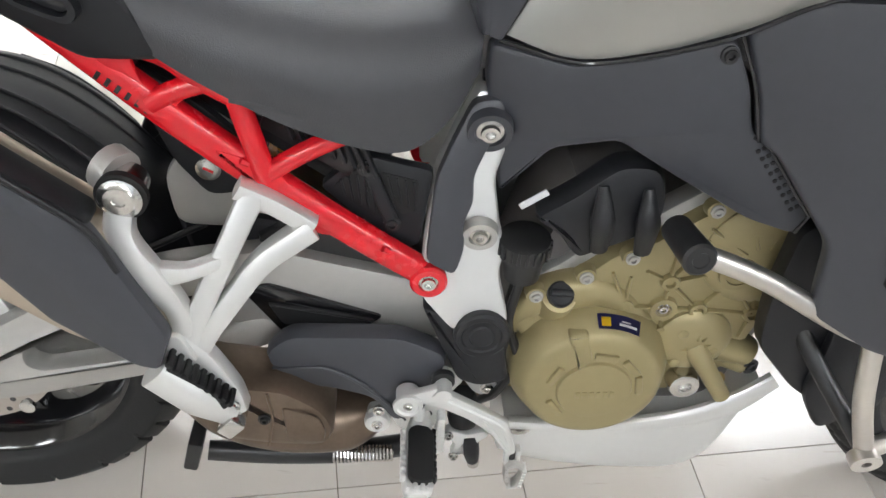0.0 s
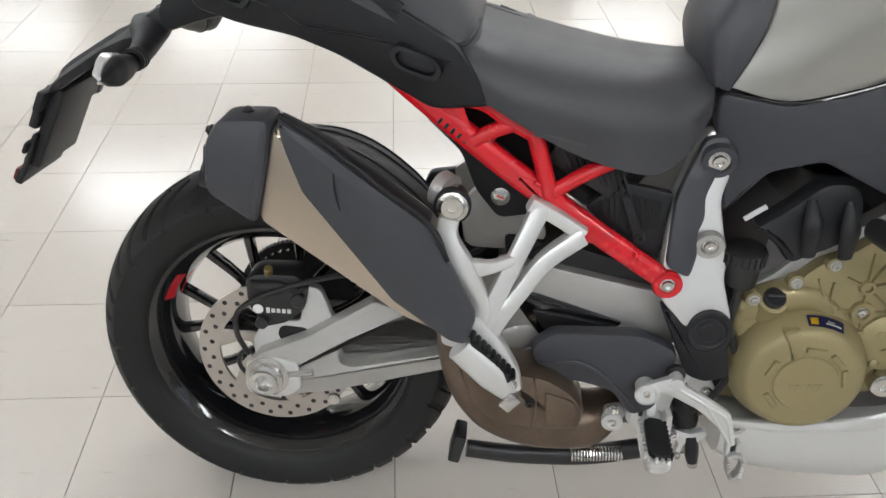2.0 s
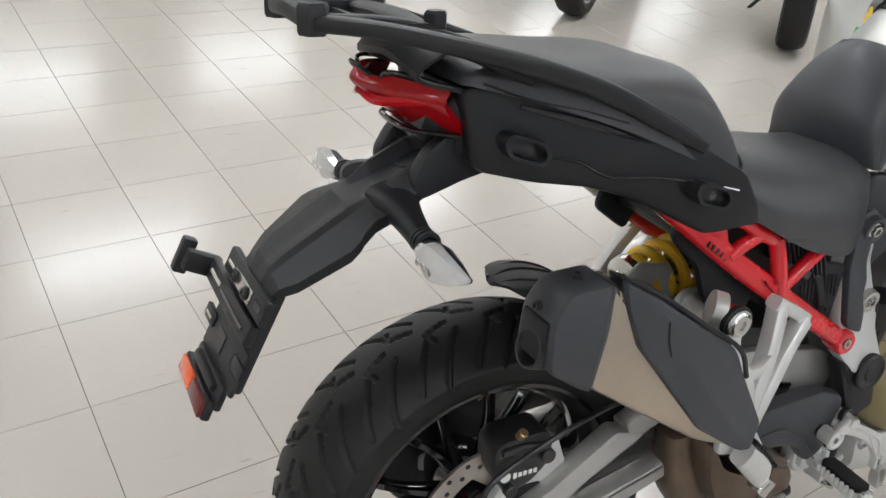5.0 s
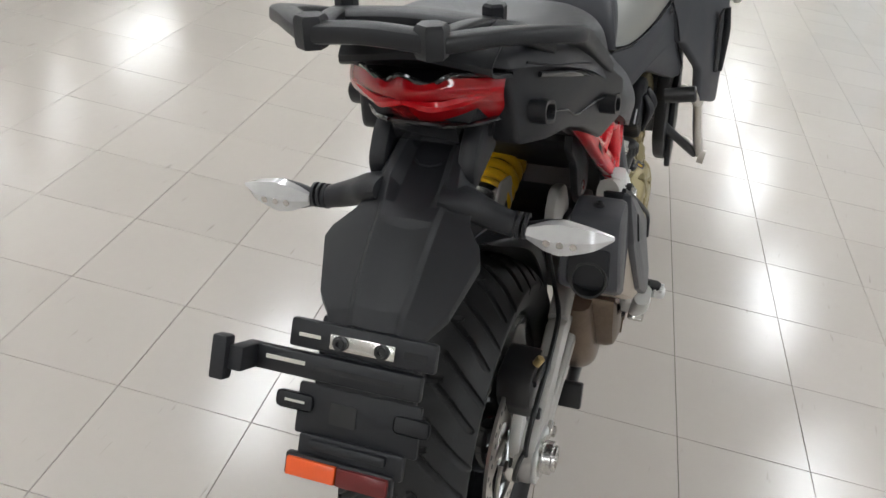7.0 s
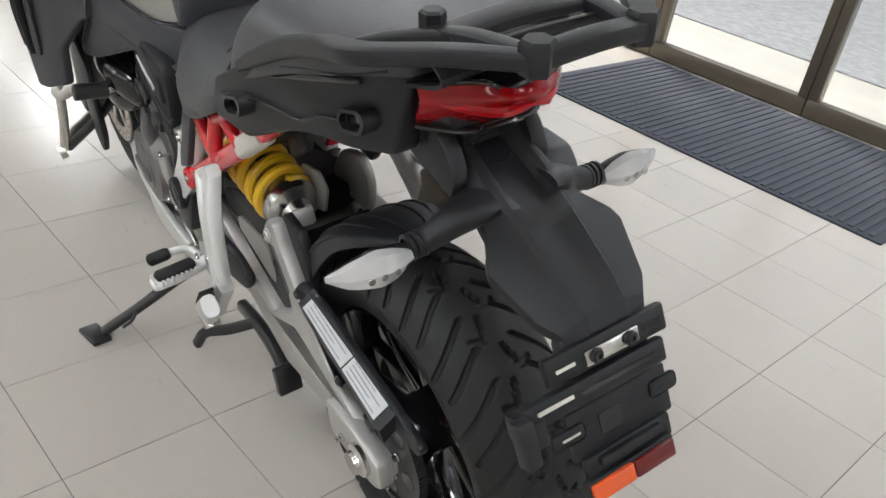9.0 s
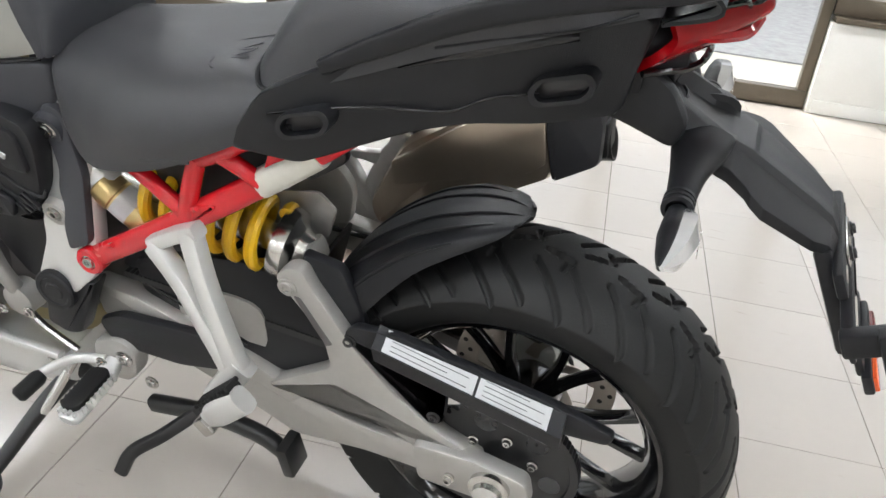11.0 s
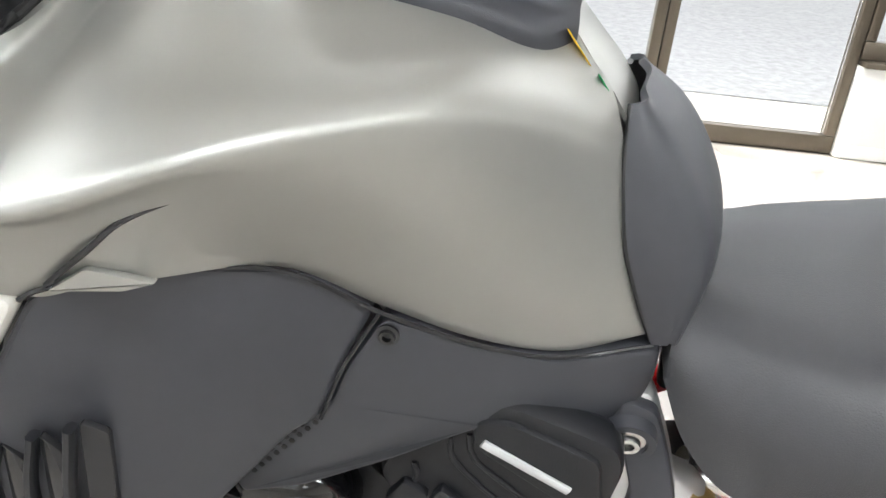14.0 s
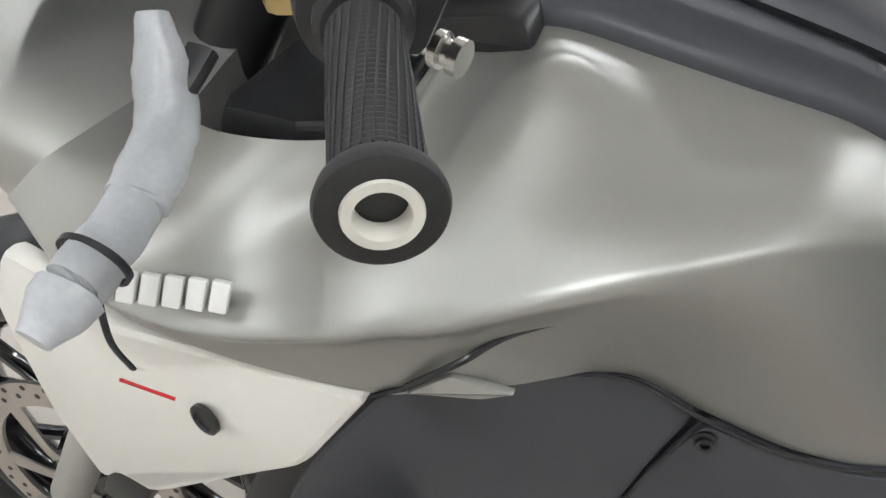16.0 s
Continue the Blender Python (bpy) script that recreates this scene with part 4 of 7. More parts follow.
def shock():
    top, low = Vector((0.60, 0.08, 0.637)), Vector((0.30, 0.07, 0.573))
    d = (low - top).normalized()
    s = part("shock_absorber", sweep([tuple(top), tuple(low)], 0.022, n=18, smooth=False), STEEL, bike, "rear shock absorber with yellow spring")
    pts, turns, n = [], 6.5, 150
    u = d.cross(Vector((0, 1, 0))).normalized()
    w = d.cross(u)
    for i in range(n):
        f = i / (n - 1)
        a = 2 * math.pi * turns * f
        pts.append(tuple(top + (low - top) * (0.16 + 0.68 * f) + (u * math.cos(a) + w * math.sin(a)) * 0.046))
    part("spring", sweep(pts, 0.0095, n=10, smooth=False, up=tuple(d)), YELLOW, s, "yellow coil spring")
    q = top + (low - top) * 0.84
    part("spring_seat", lathe([(0, 0.02), (0, 0.05), (0.008, 0.052), (0.02, 0.05), (0.03, 0.03), (0.05, 0.024), (0.05, 0.0)], tuple(q), tuple(d), 28), STEEL, s)
    part("shock_eye", box(tuple(low - d * 0.01), (0.05, 0.04, 0.035), (0, 20, 0), 0.008), CAST, s)
    r = part("shock_reservoir", lathe([(0, 0), (0, 0.024), (0.004, 0.028), (0.03, 0.028), (0.032, 0.026), (0.085, 0.026), (0.09, 0.022), (0.09, 0)], (0.61, 0.105, 0.632), (-0.80, 0.0, -0.6), 24), GOLD, s, "gold shock reservoir with white label")
    part("reservoir_head", lathe([(0, 0), (0, 0.022), (0.03, 0.03), (0.045, 0.029), (0.045, 0)], (0.632, 0.1, 0.65), (-0.80, 0.0, -0.6), 20), SILVER, s)
    part("reservoir_label", lathe([(0.0, 0.0266), (0.028, 0.0266)], (0.582, 0.105, 0.611), (-0.80, 0.0, -0.6), 24), LABEL, s)

shock()

def hugger():
    rows = ((18, 0.353, 0.265, 0.092), (35, 0.361, 0.283, 0.097), (50, 0.367, 0.298, 0.098), (64, 0.374, 0.322, 0.094), (74, 0.376, 0.338, 0.084), (81, 0.375, 0.348, 0.064), (85.5, 0.371, 0.357, 0.038), (87.5, 0.366, 0.361, 0.012))
    prof = ((1.0, 0.0), (0.985, 0.28), (0.93, 0.62), (0.80, 0.80), (0.62, 0.90), (0.34, 0.97), (0.0, 1.0))
    def at(a, c, e, w, k, q, lift=0.0):
        rr = e + (c - 0.015 - e) * q + lift * 0.6
        return (rr * math.cos(radians(a)), k * w * (1.0 if k > 0 else 0.82), 0.318 + rr * math.sin(radians(a)))
    arcs = [[at(a, c, e, w, -k, q) for k, q in prof] + [at(a, c, e, w, k, q) for k, q in prof[-2::-1]] for a, c, e, w in rows]
    h = part("rear_hugger", surf(arcs, 41, 44, 0.004), PLASTIC, bike, "black plastic rear hugger mudguard with raised ribs", 25)
    for k, q, n0, n1 in ((0.30, 0.975, 1, 7), (0.66, 0.885, 1, 6), (0.94, 0.6, 1, 5)):
        for s in (-1, 1):
            part("rib", sweep([at(*rows[i], s * k * 1.03, q, 0.006) for i in range(n0, n1)], [0.001] + [0.0035] * (n1 - n0 - 2) + [0.001], 0.003, 8, 2, 30), PLASTIC, h)
    part("side_bracket", prism([(0.215, 0.53), (0.24, 0.59), (0.30, 0.60), (0.285, 0.54), (0.255, 0.465), (0.215, 0.437), (0.20, 0.47)], 0.088, 0.108, 0.006, 0.01), PLASTIC, h)
    for x, z in ((0.258, 0.525), (0.225, 0.455)):
        bolt((x, 0.108 if z < 0.6 else 0.09, z), 0.008, (0, 1, 0), h, BLACKMETAL)
    part("front_flap", box((0.335, 0, 0.44), (0.008, 0.13, 0.2), (0, -15, 0), 0.003), PLASTIC, h)

hugger()

def chain_run():
    g = part("chain_guard", prism([(0.235, 0.49), (0.215, 0.515), (0.15, 0.52), (-0.06, 0.482), (-0.15, 0.455), (-0.143, 0.436), (-0.08, 0.432), (0.10, 0.468), (0.105, 0.38), (0.085, 0.385), (0.082, 0.46)], 0.112, 0.128, 0.004, 0.008), PLASTIC, bike, "black chain guard with pale warning labels")
    def slope(name, a, b, inset, lift, mat, label=""):
        bm = bmesh.new()
        ends = []
        for x, z, y in (a, b):
            line = [(y - 0.026, z - 0.020), (y - 0.026 + inset, z + 0.011 - inset * 0.5 + lift), (y + 0.004 - inset + lift * 0.6, z - 0.006 + inset * 0.5 + lift), (y - 0.003, z - 0.036)]
            ends.append([bm.verts.new((x, q, w)) for q, w in line])
        for k in range(4):
            bm.faces.new((ends[0][k], ends[0][(k + 1) % 4], ends[1][(k + 1) % 4], ends[1][k]))
        bm.faces.new(ends[0])
        bm.faces.new(ends[1][::-1])
        return part(name, bm, mat, g, label)
    slope("guard_ridge", (0.18, 0.512, 0.142), (-0.085, 0.462, 0.152), 0.0, 0.0, PLASTIC)
    for a, b in (((0.166, 0.5094, 0.1425), (0.036, 0.4848, 0.1474)), ((0.032, 0.4841, 0.1476), (-0.066, 0.4656, 0.1513))):
        slope("warning_label", a, b, 0.002, 0.0012, LABEL, "pale warning label")
        for i in range(4):
            f = 0.22 + 0.19 * i
            at = [(x, y - 0.026 + 0.030 * f + 0.0010, z + 0.011 - 0.017 * f + 0.0014) for x, z, y in (a, b)]
            e = [tuple(at[0][k] + (at[1][k] - at[0][k]) * q for k in range(3)) for q in (0.08, 0.92 if i % 2 else 0.7)]
            part("print_line", sweep(e, 0.0006, 0.0006, 4, smooth=False), LABELINK, g)
    bolt((0.222, 0.127, 0.487), 0.011, (0, 1, 0), g, BLACKMETAL)
    bolt((0.095, 0.127, 0.39), 0.010, (0, 1, 0), g, BLACKMETAL)
    link = finish(prism([(-0.0085, -0.005), (-0.004, -0.0072), (0, -0.005), (0.004, -0.0072), (0.0085, -0.005), (0.0085, 0.005), (0.004, 0.0072), (0, 0.005), (-0.004, 0.0072), (-0.0085, 0.005)], -0.008, 0.008, 0, 0.002), BLACKMETAL, "link")
    c = part("drive_chain", sweep([(0.0, 0.102, 0.43), (0.3, 0.102, 0.452), (0.6, 0.102, 0.47)], 0.0035, 0.008, 8, 4, 4), BLACKMETAL, bike, "black drive chain")
    def put(x, z, ang):
        o = new("chain_link", link)
        o.parent = c
        o.matrix_basis = pose(x, 0.102, z, 0, -ang, 0)
    for i in range(38):
        put(0.01 + 0.0159 * i, 0.43 + 0.066 * (0.0159 * i) , 4)
        put(0.01 + 0.0159 * i, 0.207 + 0.28 * (0.0159 * i), 16)
    for i in range(21):
        a = radians(92 + 8.3 * i)
        put(0.110 * math.cos(a), 0.318 + 0.110 * math.sin(a), math.degrees(a) - 90)

chain_run()

def seats():
    rider = [(0.285, [(0, 0.888), (0.08, 0.885), (0.13, 0.872), (0.155, 0.855), (0.155, 0.835)]),
             (0.31, [(0, 0.882), (0.09, 0.879), (0.145, 0.862), (0.17, 0.835), (0.168, 0.805)]),
             (0.36, [(0, 0.868), (0.10, 0.865), (0.155, 0.846), (0.182, 0.81), (0.178, 0.775)]),
             (0.45, [(0, 0.846), (0.10, 0.843), (0.155, 0.823), (0.183, 0.78), (0.175, 0.728)]),
             (0.53, [(0, 0.832), (0.09, 0.829), (0.142, 0.812), (0.17, 0.765), (0.168, 0.702)]),
             (0.58, [(0, 0.829), (0.075, 0.826), (0.12, 0.81), (0.15, 0.767), (0.154, 0.697)]),
             (0.62, [(0, 0.832), (0.055, 0.828), (0.098, 0.812), (0.128, 0.78), (0.134, 0.728)]),
             (0.645, [(0, 0.838), (0.045, 0.832), (0.08, 0.818), (0.105, 0.80), (0.112, 0.772)])]
    r = part("rider_seat", body(rider), VINYL, bike, "black vinyl rider seat", 60)
    for s in (-1, 1):
        mark = [(0.40, s * 0.1755, 0.752), (0.43, s * 0.178, 0.748), (0.47, s * 0.1765, 0.738)]
        part("embossed_mark", sweep(mark, 0.004, 0.0015, 8, 3, 10), VINYL, r)
    def top(x, y):
        return max(v.co.z for v in r.data.vertices if abs(v.co.x - x) < 0.012 and abs(v.co.y - y) < 0.012)
    for line in ([(0.322, 0.045), (0.345, 0.05), (0.39, 0.055), (0.40, 0.075), (0.395, 0.115), (0.385, 0.125)], [(0.345, 0.075), (0.372, 0.085), (0.345, 0.09)], [(0.345, 0.095), (0.372, 0.103), (0.345, 0.111)]):
        part("embossed_logo", sweep([(x, y, top(x, y) - 0.001) for x, y in line], 0.0014, 0.0007, 8, 3, 20, up=(0, 0, 1)), VINYL, r)
    pill = [(-0.10, [(0, 1.012), (0.06, 1.010), (0.09, 1.003), (0.10, 0.99)]),
            (-0.08, [(0, 1.019), (0.07, 1.018), (0.108, 1.007), (0.116, 0.988)]),
            (0.0, [(0, 1.015), (0.09, 1.014), (0.138, 0.998), (0.147, 0.968)]),
            (0.1, [(0, 1.006), (0.10, 1.005), (0.153, 0.983), (0.16, 0.935)]),
            (0.19, [(0, 1.001), (0.10, 0.999), (0.155, 0.970), (0.165, 0.897)]),
            (0.235, [(0, 0.990), (0.098, 0.988), (0.152, 0.952), (0.166, 0.879)]),
            (0.266, [(0, 0.966), (0.094, 0.963), (0.148, 0.93), (0.164, 0.87)]),
            (0.29, [(0, 0.936), (0.09, 0.933), (0.142, 0.907), (0.16, 0.864)]),
            (0.31, [(0, 0.902), (0.084, 0.90), (0.13, 0.886), (0.152, 0.858)]),
            (0.322, [(0, 0.879), (0.08, 0.877), (0.12, 0.87), (0.145, 0.855)])]
    p = part("pillion_seat", body(pill), VINYL, bike, "black vinyl pillion seat", 60)
    for s in (-1, 1):
        part("piping", sweep([(0.318, 0.10, 0.884), (0.314, 0.138, 0.873), (0.298, 0.160, 0.862), (0.262, 0.166, 0.869)], 0.003, n=8, side=s), PLASTIC, p)
        part("seam", sweep([(0.10, 0.1605, 0.945), (0.04, 0.152, 0.962), (-0.03, 0.140, 0.978), (-0.08, 0.116, 0.994)], 0.0016, n=6, side=s), PLASTIC, p)
    part("seat_base", body([(0.29, [(0, 0.84), (0.12, 0.83), (0.14, 0.81), (0.14, 0.79)]), (0.45, [(0, 0.79), (0.12, 0.78), (0.15, 0.76), (0.15, 0.735)]), (0.62, [(0, 0.80), (0.08, 0.79), (0.10, 0.76), (0.10, 0.73)])], 13, 12), PLASTIC, bike)

seats()

def collar(outer, inner, y0, y1, s):
    """A raised ring between two outlines of the same count, in x, z."""
    own = bmesh.new()
    n = len(outer)
    loops = [[own.verts.new((x, s * y, z)) for x, z in line] for line, y in ((outer, y0), (outer, y1 - 0.003), ([(o[0] * 0.88 + i[0] * 0.12, o[1] * 0.88 + i[1] * 0.12) for o, i in zip(outer, inner)], y1), (inner, y1), (inner, y0))]
    for a, b in zip(loops, loops[1:]):
        for i in range(n):
            own.faces.new((a[i], a[(i + 1) % n], b[(i + 1) % n], b[i]))
    return own

def tail():
    """Tail sides with luggage mounts, the rack, the lamp and the number-plate carrier."""
    t = part("tail_body", body([(-0.09, [(0, 0.985), (0.075, 0.98), (0.082, 0.95), (0.075, 0.90)]), (0.0, [(0, 0.985), (0.09, 0.98), (0.103, 0.93), (0.085, 0.88)]),
                                (0.12, [(0, 0.955), (0.11, 0.95), (0.125, 0.90), (0.10, 0.845)]), (0.22, [(0, 0.90), (0.12, 0.89), (0.14, 0.85), (0.11, 0.79)]),
                                (0.30, [(0, 0.87), (0.14, 0.865), (0.158, 0.82), (0.13, 0.755)])], 17, 24), PLASTIC, bike, "black plastic tail body")
    out = lambda x, z: 0.112 + (0.19 if x > -0.02 else 0.34) * (x + 0.02) - 0.22 * max(0, 0.875 - z) - 0.12 * max(0, z - 0.95)
    for s in (-1, 1):
        p = part("tail_panel", prism([(-0.085, 0.93), (-0.078, 0.885), (0.0, 0.868), (0.07, 0.858), (0.13, 0.838), (0.19, 0.808), (0.262, 0.772), (0.345, 0.785), (0.325, 0.82), (0.292, 0.866), (0.185, 0.925), (0.085, 0.965), (-0.03, 0.99), (-0.10, 0.985)], -0.02, 0.014, 0.006, 0.014, out, s), PLASTIC, bike, "black plastic tail side panel")
        part("panel_seam", sweep([(x, out(x, z) + 0.014, z) for x, z in ((0.285, 0.842), (0.22, 0.858), (0.16, 0.868), (0.09, 0.873), (0.05, 0.893), (0.0, 0.905))], 0.0016, n=6, side=s), DARKLENS_SHADE, p)
        # shade of the panel's crease, painted as a dark strip
        part("side_crease", sweep([(x, out(x, z) + 0.0135, z) for x, z in ((0.14, 0.915), (0.06, 0.942), (-0.03, 0.965))], [0.001, 0.006, 0.004], 0.003, 8, 2, 14, side=s), DARKLENS_SHADE, p)
        for x, z, y, name in ((-0.022, 0.914, 0.118, "luggage_mount"), (0.24, 0.84, 0.166, "luggage_mount")):
            ring = [(x + 0.036 * c, z - 0.012 * c + 0.018 * d) for c, d in ((1, 0), (0.72, 0.9), (-0.72, 0.9), (-1, 0), (-0.72, -0.9), (0.72, -0.9))]
            m = part(name, collar(rounded(ring, 0.01), rounded([(x + 0.028 * c, z - 0.009 * c + 0.0125 * d) for c, d in ((1, 0), (0.72, 0.9), (-0.72, 0.9), (-1, 0), (-0.72, -0.9), (0.72, -0.9))], 0.01), y - 0.03, y + 0.017, s), PLASTIC, p, "luggage mount socket")
            inner0 = [(x + 0.026 * c, z - 0.009 * c + 0.011 * d) for c, d in ((1, 0), (0.72, 0.9), (-0.72, 0.9), (-1, 0), (-0.72, -0.9), (0.72, -0.9))]
            part("socket", prism(inner0, y + 0.004, y + 0.0075, 0.0004, 0.006, side=s), DARKLENS_SHADE, p)
        g = part("grab_rail", sweep([(-0.262, 0.07, 1.06), (-0.205, 0.12, 1.058), (-0.13, 0.172, 1.045), (-0.04, 0.166, 1.02), (0.06, 0.162, 0.985), (0.15, 0.164, 0.942), (0.22, 0.168, 0.905)], [0.009, 0.009, 0.010, 0.012, 0.013, 0.012, 0.008], [0.012, 0.016, 0.018, 0.014, 0.010, 0.008, 0.006], 16, 4.0, 40, side=s), PLASTIC, bike, "black passenger grab rail")
        part("rail_arm", sweep([(-0.25, 0.066, 1.06), (-0.17, 0.085, 1.055), (-0.09, 0.11, 1.03), (-0.02, 0.125, 1.0)], [0.009, 0.010, 0.012, 0.012], [0.012, 0.012, 0.014, 0.014], 14, 4.0, 24, side=s), PLASTIC, g)
        part("rack_foot", lathe([(0, 0), (0, 0.016), (0.004, 0.018), (0.03, 0.018), (0.034, 0.015), (0.034, 0)], (-0.262, s * 0.066, 1.047), (0, 0, 1), 6), PLASTIC, g)
    k = part("rack_plate", sweep([(-0.262, -0.07, 1.062), (-0.268, 0, 1.068), (-0.262, 0.07, 1.062)], 0.014, 0.011, 14, 3.5, 16, up=(0, 0, 1)), PLASTIC, bike, "black luggage rack")
    part("rack_bar", sweep([(-0.155, -0.10, 1.052), (-0.15, 0, 1.056), (-0.155, 0.10, 1.052)], 0.02, 0.009, 14, 3.5, 16, up=(0, 0, 1)), PLASTIC, k)
    part("rack_bar", sweep([(-0.195, -0.085, 1.05), (-0.195, 0, 1.052), (-0.195, 0.085, 1.05)], 0.004, 0.006, 10, 3.5, 16, up=(0, 0, 1)), PLASTIC, k)
    for s in (-1, 1):
        part("rack_foot", lathe([(0, 0), (0, 0.014), (0.02, 0.014), (0.023, 0.011), (0.023, 0)], (-0.13, s * 0.09, 1.05), (0, 0, 1), 6), PLASTIC, k)
    part("rear_cowl", surf([[(-0.10, y * 1.0, 0.985), (-0.15, y * 0.9, 1.012 - abs(y) * 0.1), (-0.10, y * 0.95, 1.035)] for y in (-0.105, -0.06, 0, 0.06, 0.105)], 14, 20, 0.004), PLASTIC, bike)
    # lamp
    cur = []
    for y in (-0.099, -0.085, -0.05, -0.02, 0, 0.02, 0.05, 0.085, 0.099):
        f = 1 - (abs(y) / 0.099) ** 1.6
        notch = 0.012 * math.exp(-((abs(y) - 0.028) / 0.014) ** 2)
        cur.append([(-0.112 - 0.078 * f, y, 0.984 + 0.016 * f - notch), (-0.118 - 0.078 * f, y * 1.0, 0.966 + 0.014 * f), (-0.105 - 0.062 * f, y * 0.97, 0.945 + 0.01 * f), (-0.085 - 0.05 * f, y * 0.84, 0.924 + 0.004 * f)])
    lamp = part("tail_lamp", surf(cur, 14, 44, 0.01), TAILRED, bike, "red tail lamp", 50)
    part("lamp_bezel", sweep([(-0.10, -0.103, 0.985), (-0.165, -0.055, 0.999), (-0.175, -0.028, 0.988), (-0.196, 0, 1.004), (-0.175, 0.028, 0.988), (-0.165, 0.055, 0.999), (-0.10, 0.103, 0.985)], 0.003, n=8, steps=40), GLOSSBLACK, lamp)
    for s in (-1, 1):
        # the bright patches of the lens, painted as bars of a brighter red
        part("lens_facet", sweep([(-0.1885, 0.0, 0.970), (-0.1775, 0.03, 0.963), (-0.1555, 0.06, 0.966), (-0.13, 0.086, 0.968)], [0.004, 0.007, 0.007, 0.002], [0.003, 0.004, 0.004, 0.002], 6, 2, 20, side=s), LENS_BRIGHT, lamp, "lens bar painted a brighter red")
    part("lens_rim", sweep([(-0.09, -0.086, 0.925), (-0.135, -0.05, 0.927), (-0.146, 0, 0.929), (-0.135, 0.05, 0.927), (-0.09, 0.086, 0.925)], 0.004, n=8, steps=30), GLOSSBLACK, lamp)
    part("lamp_housing", body([(-0.13, [(0, 0.975), (0.05, 0.972), (0.07, 0.95), (0.06, 0.93)]), (-0.05, [(0, 0.985), (0.085, 0.98), (0.098, 0.95), (0.085, 0.90)])], 13, 8), PLASTIC, lamp)
    part("number_plate_lamp", box((-0.105, 0, 0.915), (0.04, 0.09, 0.035), (0, -20, 0), 0.006), DARKLENS_SHADE, bike, "dark number plate lamp housing")
    # plate carrier
    car = part("plate_carrier", facets([
        (-0.03, -0.004, [(0, 0.898), (0.022, 0.898), (0.028, 0.914), (0.044, 0.914), (0.056, 0.885), (0.054, 0.872)]),
        (-0.11, -0.006, [(0, 0.878), (0.022, 0.878), (0.031, 0.896), (0.043, 0.895), (0.058, 0.866), (0.056, 0.852)]),
        (-0.165, -0.008, [(0, 0.852), (0.024, 0.852), (0.038, 0.866), (0.05, 0.862), (0.068, 0.838), (0.066, 0.822)]),
        (-0.195, -0.009, [(0, 0.844), (0.022, 0.844), (0.036, 0.846), (0.042, 0.842), (0.074, 0.83), (0.074, 0.814)]),
        (-0.216, -0.010, [(0, 0.837), (0.013, 0.837), (0.034, 0.837), (0.040, 0.829), (0.088, 0.821), (0.088, 0.806)]),
        (-0.222, -0.010, [(0, 0.826), (0.012, 0.827), (0.034, 0.833), (0.040, 0.825), (0.094, 0.817), (0.094, 0.802)]),
        (-0.236, -0.010, [(0, 0.818), (0.012, 0.819), (0.034, 0.825), (0.040, 0.817), (0.099, 0.808), (0.099, 0.793)]),
        (-0.296, -0.012, [(0, 0.783), (0.010, 0.784), (0.031, 0.788), (0.037, 0.780), (0.080, 0.770), (0.079, 0.756)]),
        (-0.315, -0.013, [(0, 0.770), (0.010, 0.770), (0.028, 0.773), (0.034, 0.766), (0.064, 0.758), (0.063, 0.745)]),
        (-0.328, -0.013, [(0, 0.750), (0.010, 0.750), (0.027, 0.752), (0.032, 0.748), (0.056, 0.742), (0.055, 0.732)])], 0.008), PLASTIC, bike, "black plastic number plate carrier and mudguard", 22)
    for s in (-1, 1):
        part("side_fin", prism([(-0.02, 0.935), (-0.09, 0.93), (-0.125, 0.905), (-0.145, 0.87), (-0.135, 0.84), (-0.07, 0.862), (0.0, 0.875), (0.06, 0.865), (0.08, 0.885)], 0.046, 0.072, 0.008, 0.012, lambda x, z: -0.12 * max(0, x + 0.06), s), PLASTIC, car)
        arm = part("indicator_arm", sweep([(-0.165, 0.035, 0.85), (-0.16, 0.06, 0.842), (-0.156, 0.09, 0.828), (-0.155, 0.13, 0.815)], [0.03, 0.03, 0.019, 0.014], [0.014, 0.018, 0.017, 0.014], 16, 2.2, 12, side=s, up=(0, 0, 1)), PLASTIC, car)
        for i in range(3):
            part("boot_ring", lathe([(0, 0.012), (0.001, 0.0165), (0.005, 0.0165), (0.006, 0.012)], (-0.1545, s * (0.122 + 0.008 * i), 0.8175), (0, s, -0.1), 18), PLASTIC, car)
        ind = part("indicator", sweep([(-0.156, 0.142, 0.813), (-0.157, 0.165, 0.813), (-0.157, 0.19, 0.8135), (-0.156, 0.22, 0.8145), (-0.153, 0.245, 0.8165)], [0.011, 0.018, 0.021, 0.014, 0.003], [0.011, 0.014, 0.015, 0.011, 0.003], 14, 2.0, 20, side=s, up=(1, 0, 0)), PLASTIC, bike, "indicator lamp with clear lens")
        part("lens", sweep([(-0.164, 0.146, 0.815), (-0.168, 0.17, 0.8155), (-0.168, 0.19, 0.816), (-0.164, 0.222, 0.817), (-0.155, 0.2465, 0.818)], [0.009, 0.0205, 0.0245, 0.016, 0.003], [0.009, 0.0135, 0.014, 0.0105, 0.003], 6, 2.0, 14, side=s, up=(1, 0, 0)), CLEARLENS, ind, "clear faceted lens")
        for i in range(3):
            part("bulb", disc((-0.1815, s * (0.172 + 0.016 * i), 0.813), 0.0045, 0.001, (-1, 0, 0.1), 0.0004, 12), STEEL, ind)
    part("embossed_chevron", sweep([(-0.128, -0.024, 0.873), (-0.134, -0.014, 0.87), (-0.134, 0.002, 0.87), (-0.128, 0.012, 0.873)], 0.0018, n=6), PLASTIC, car)
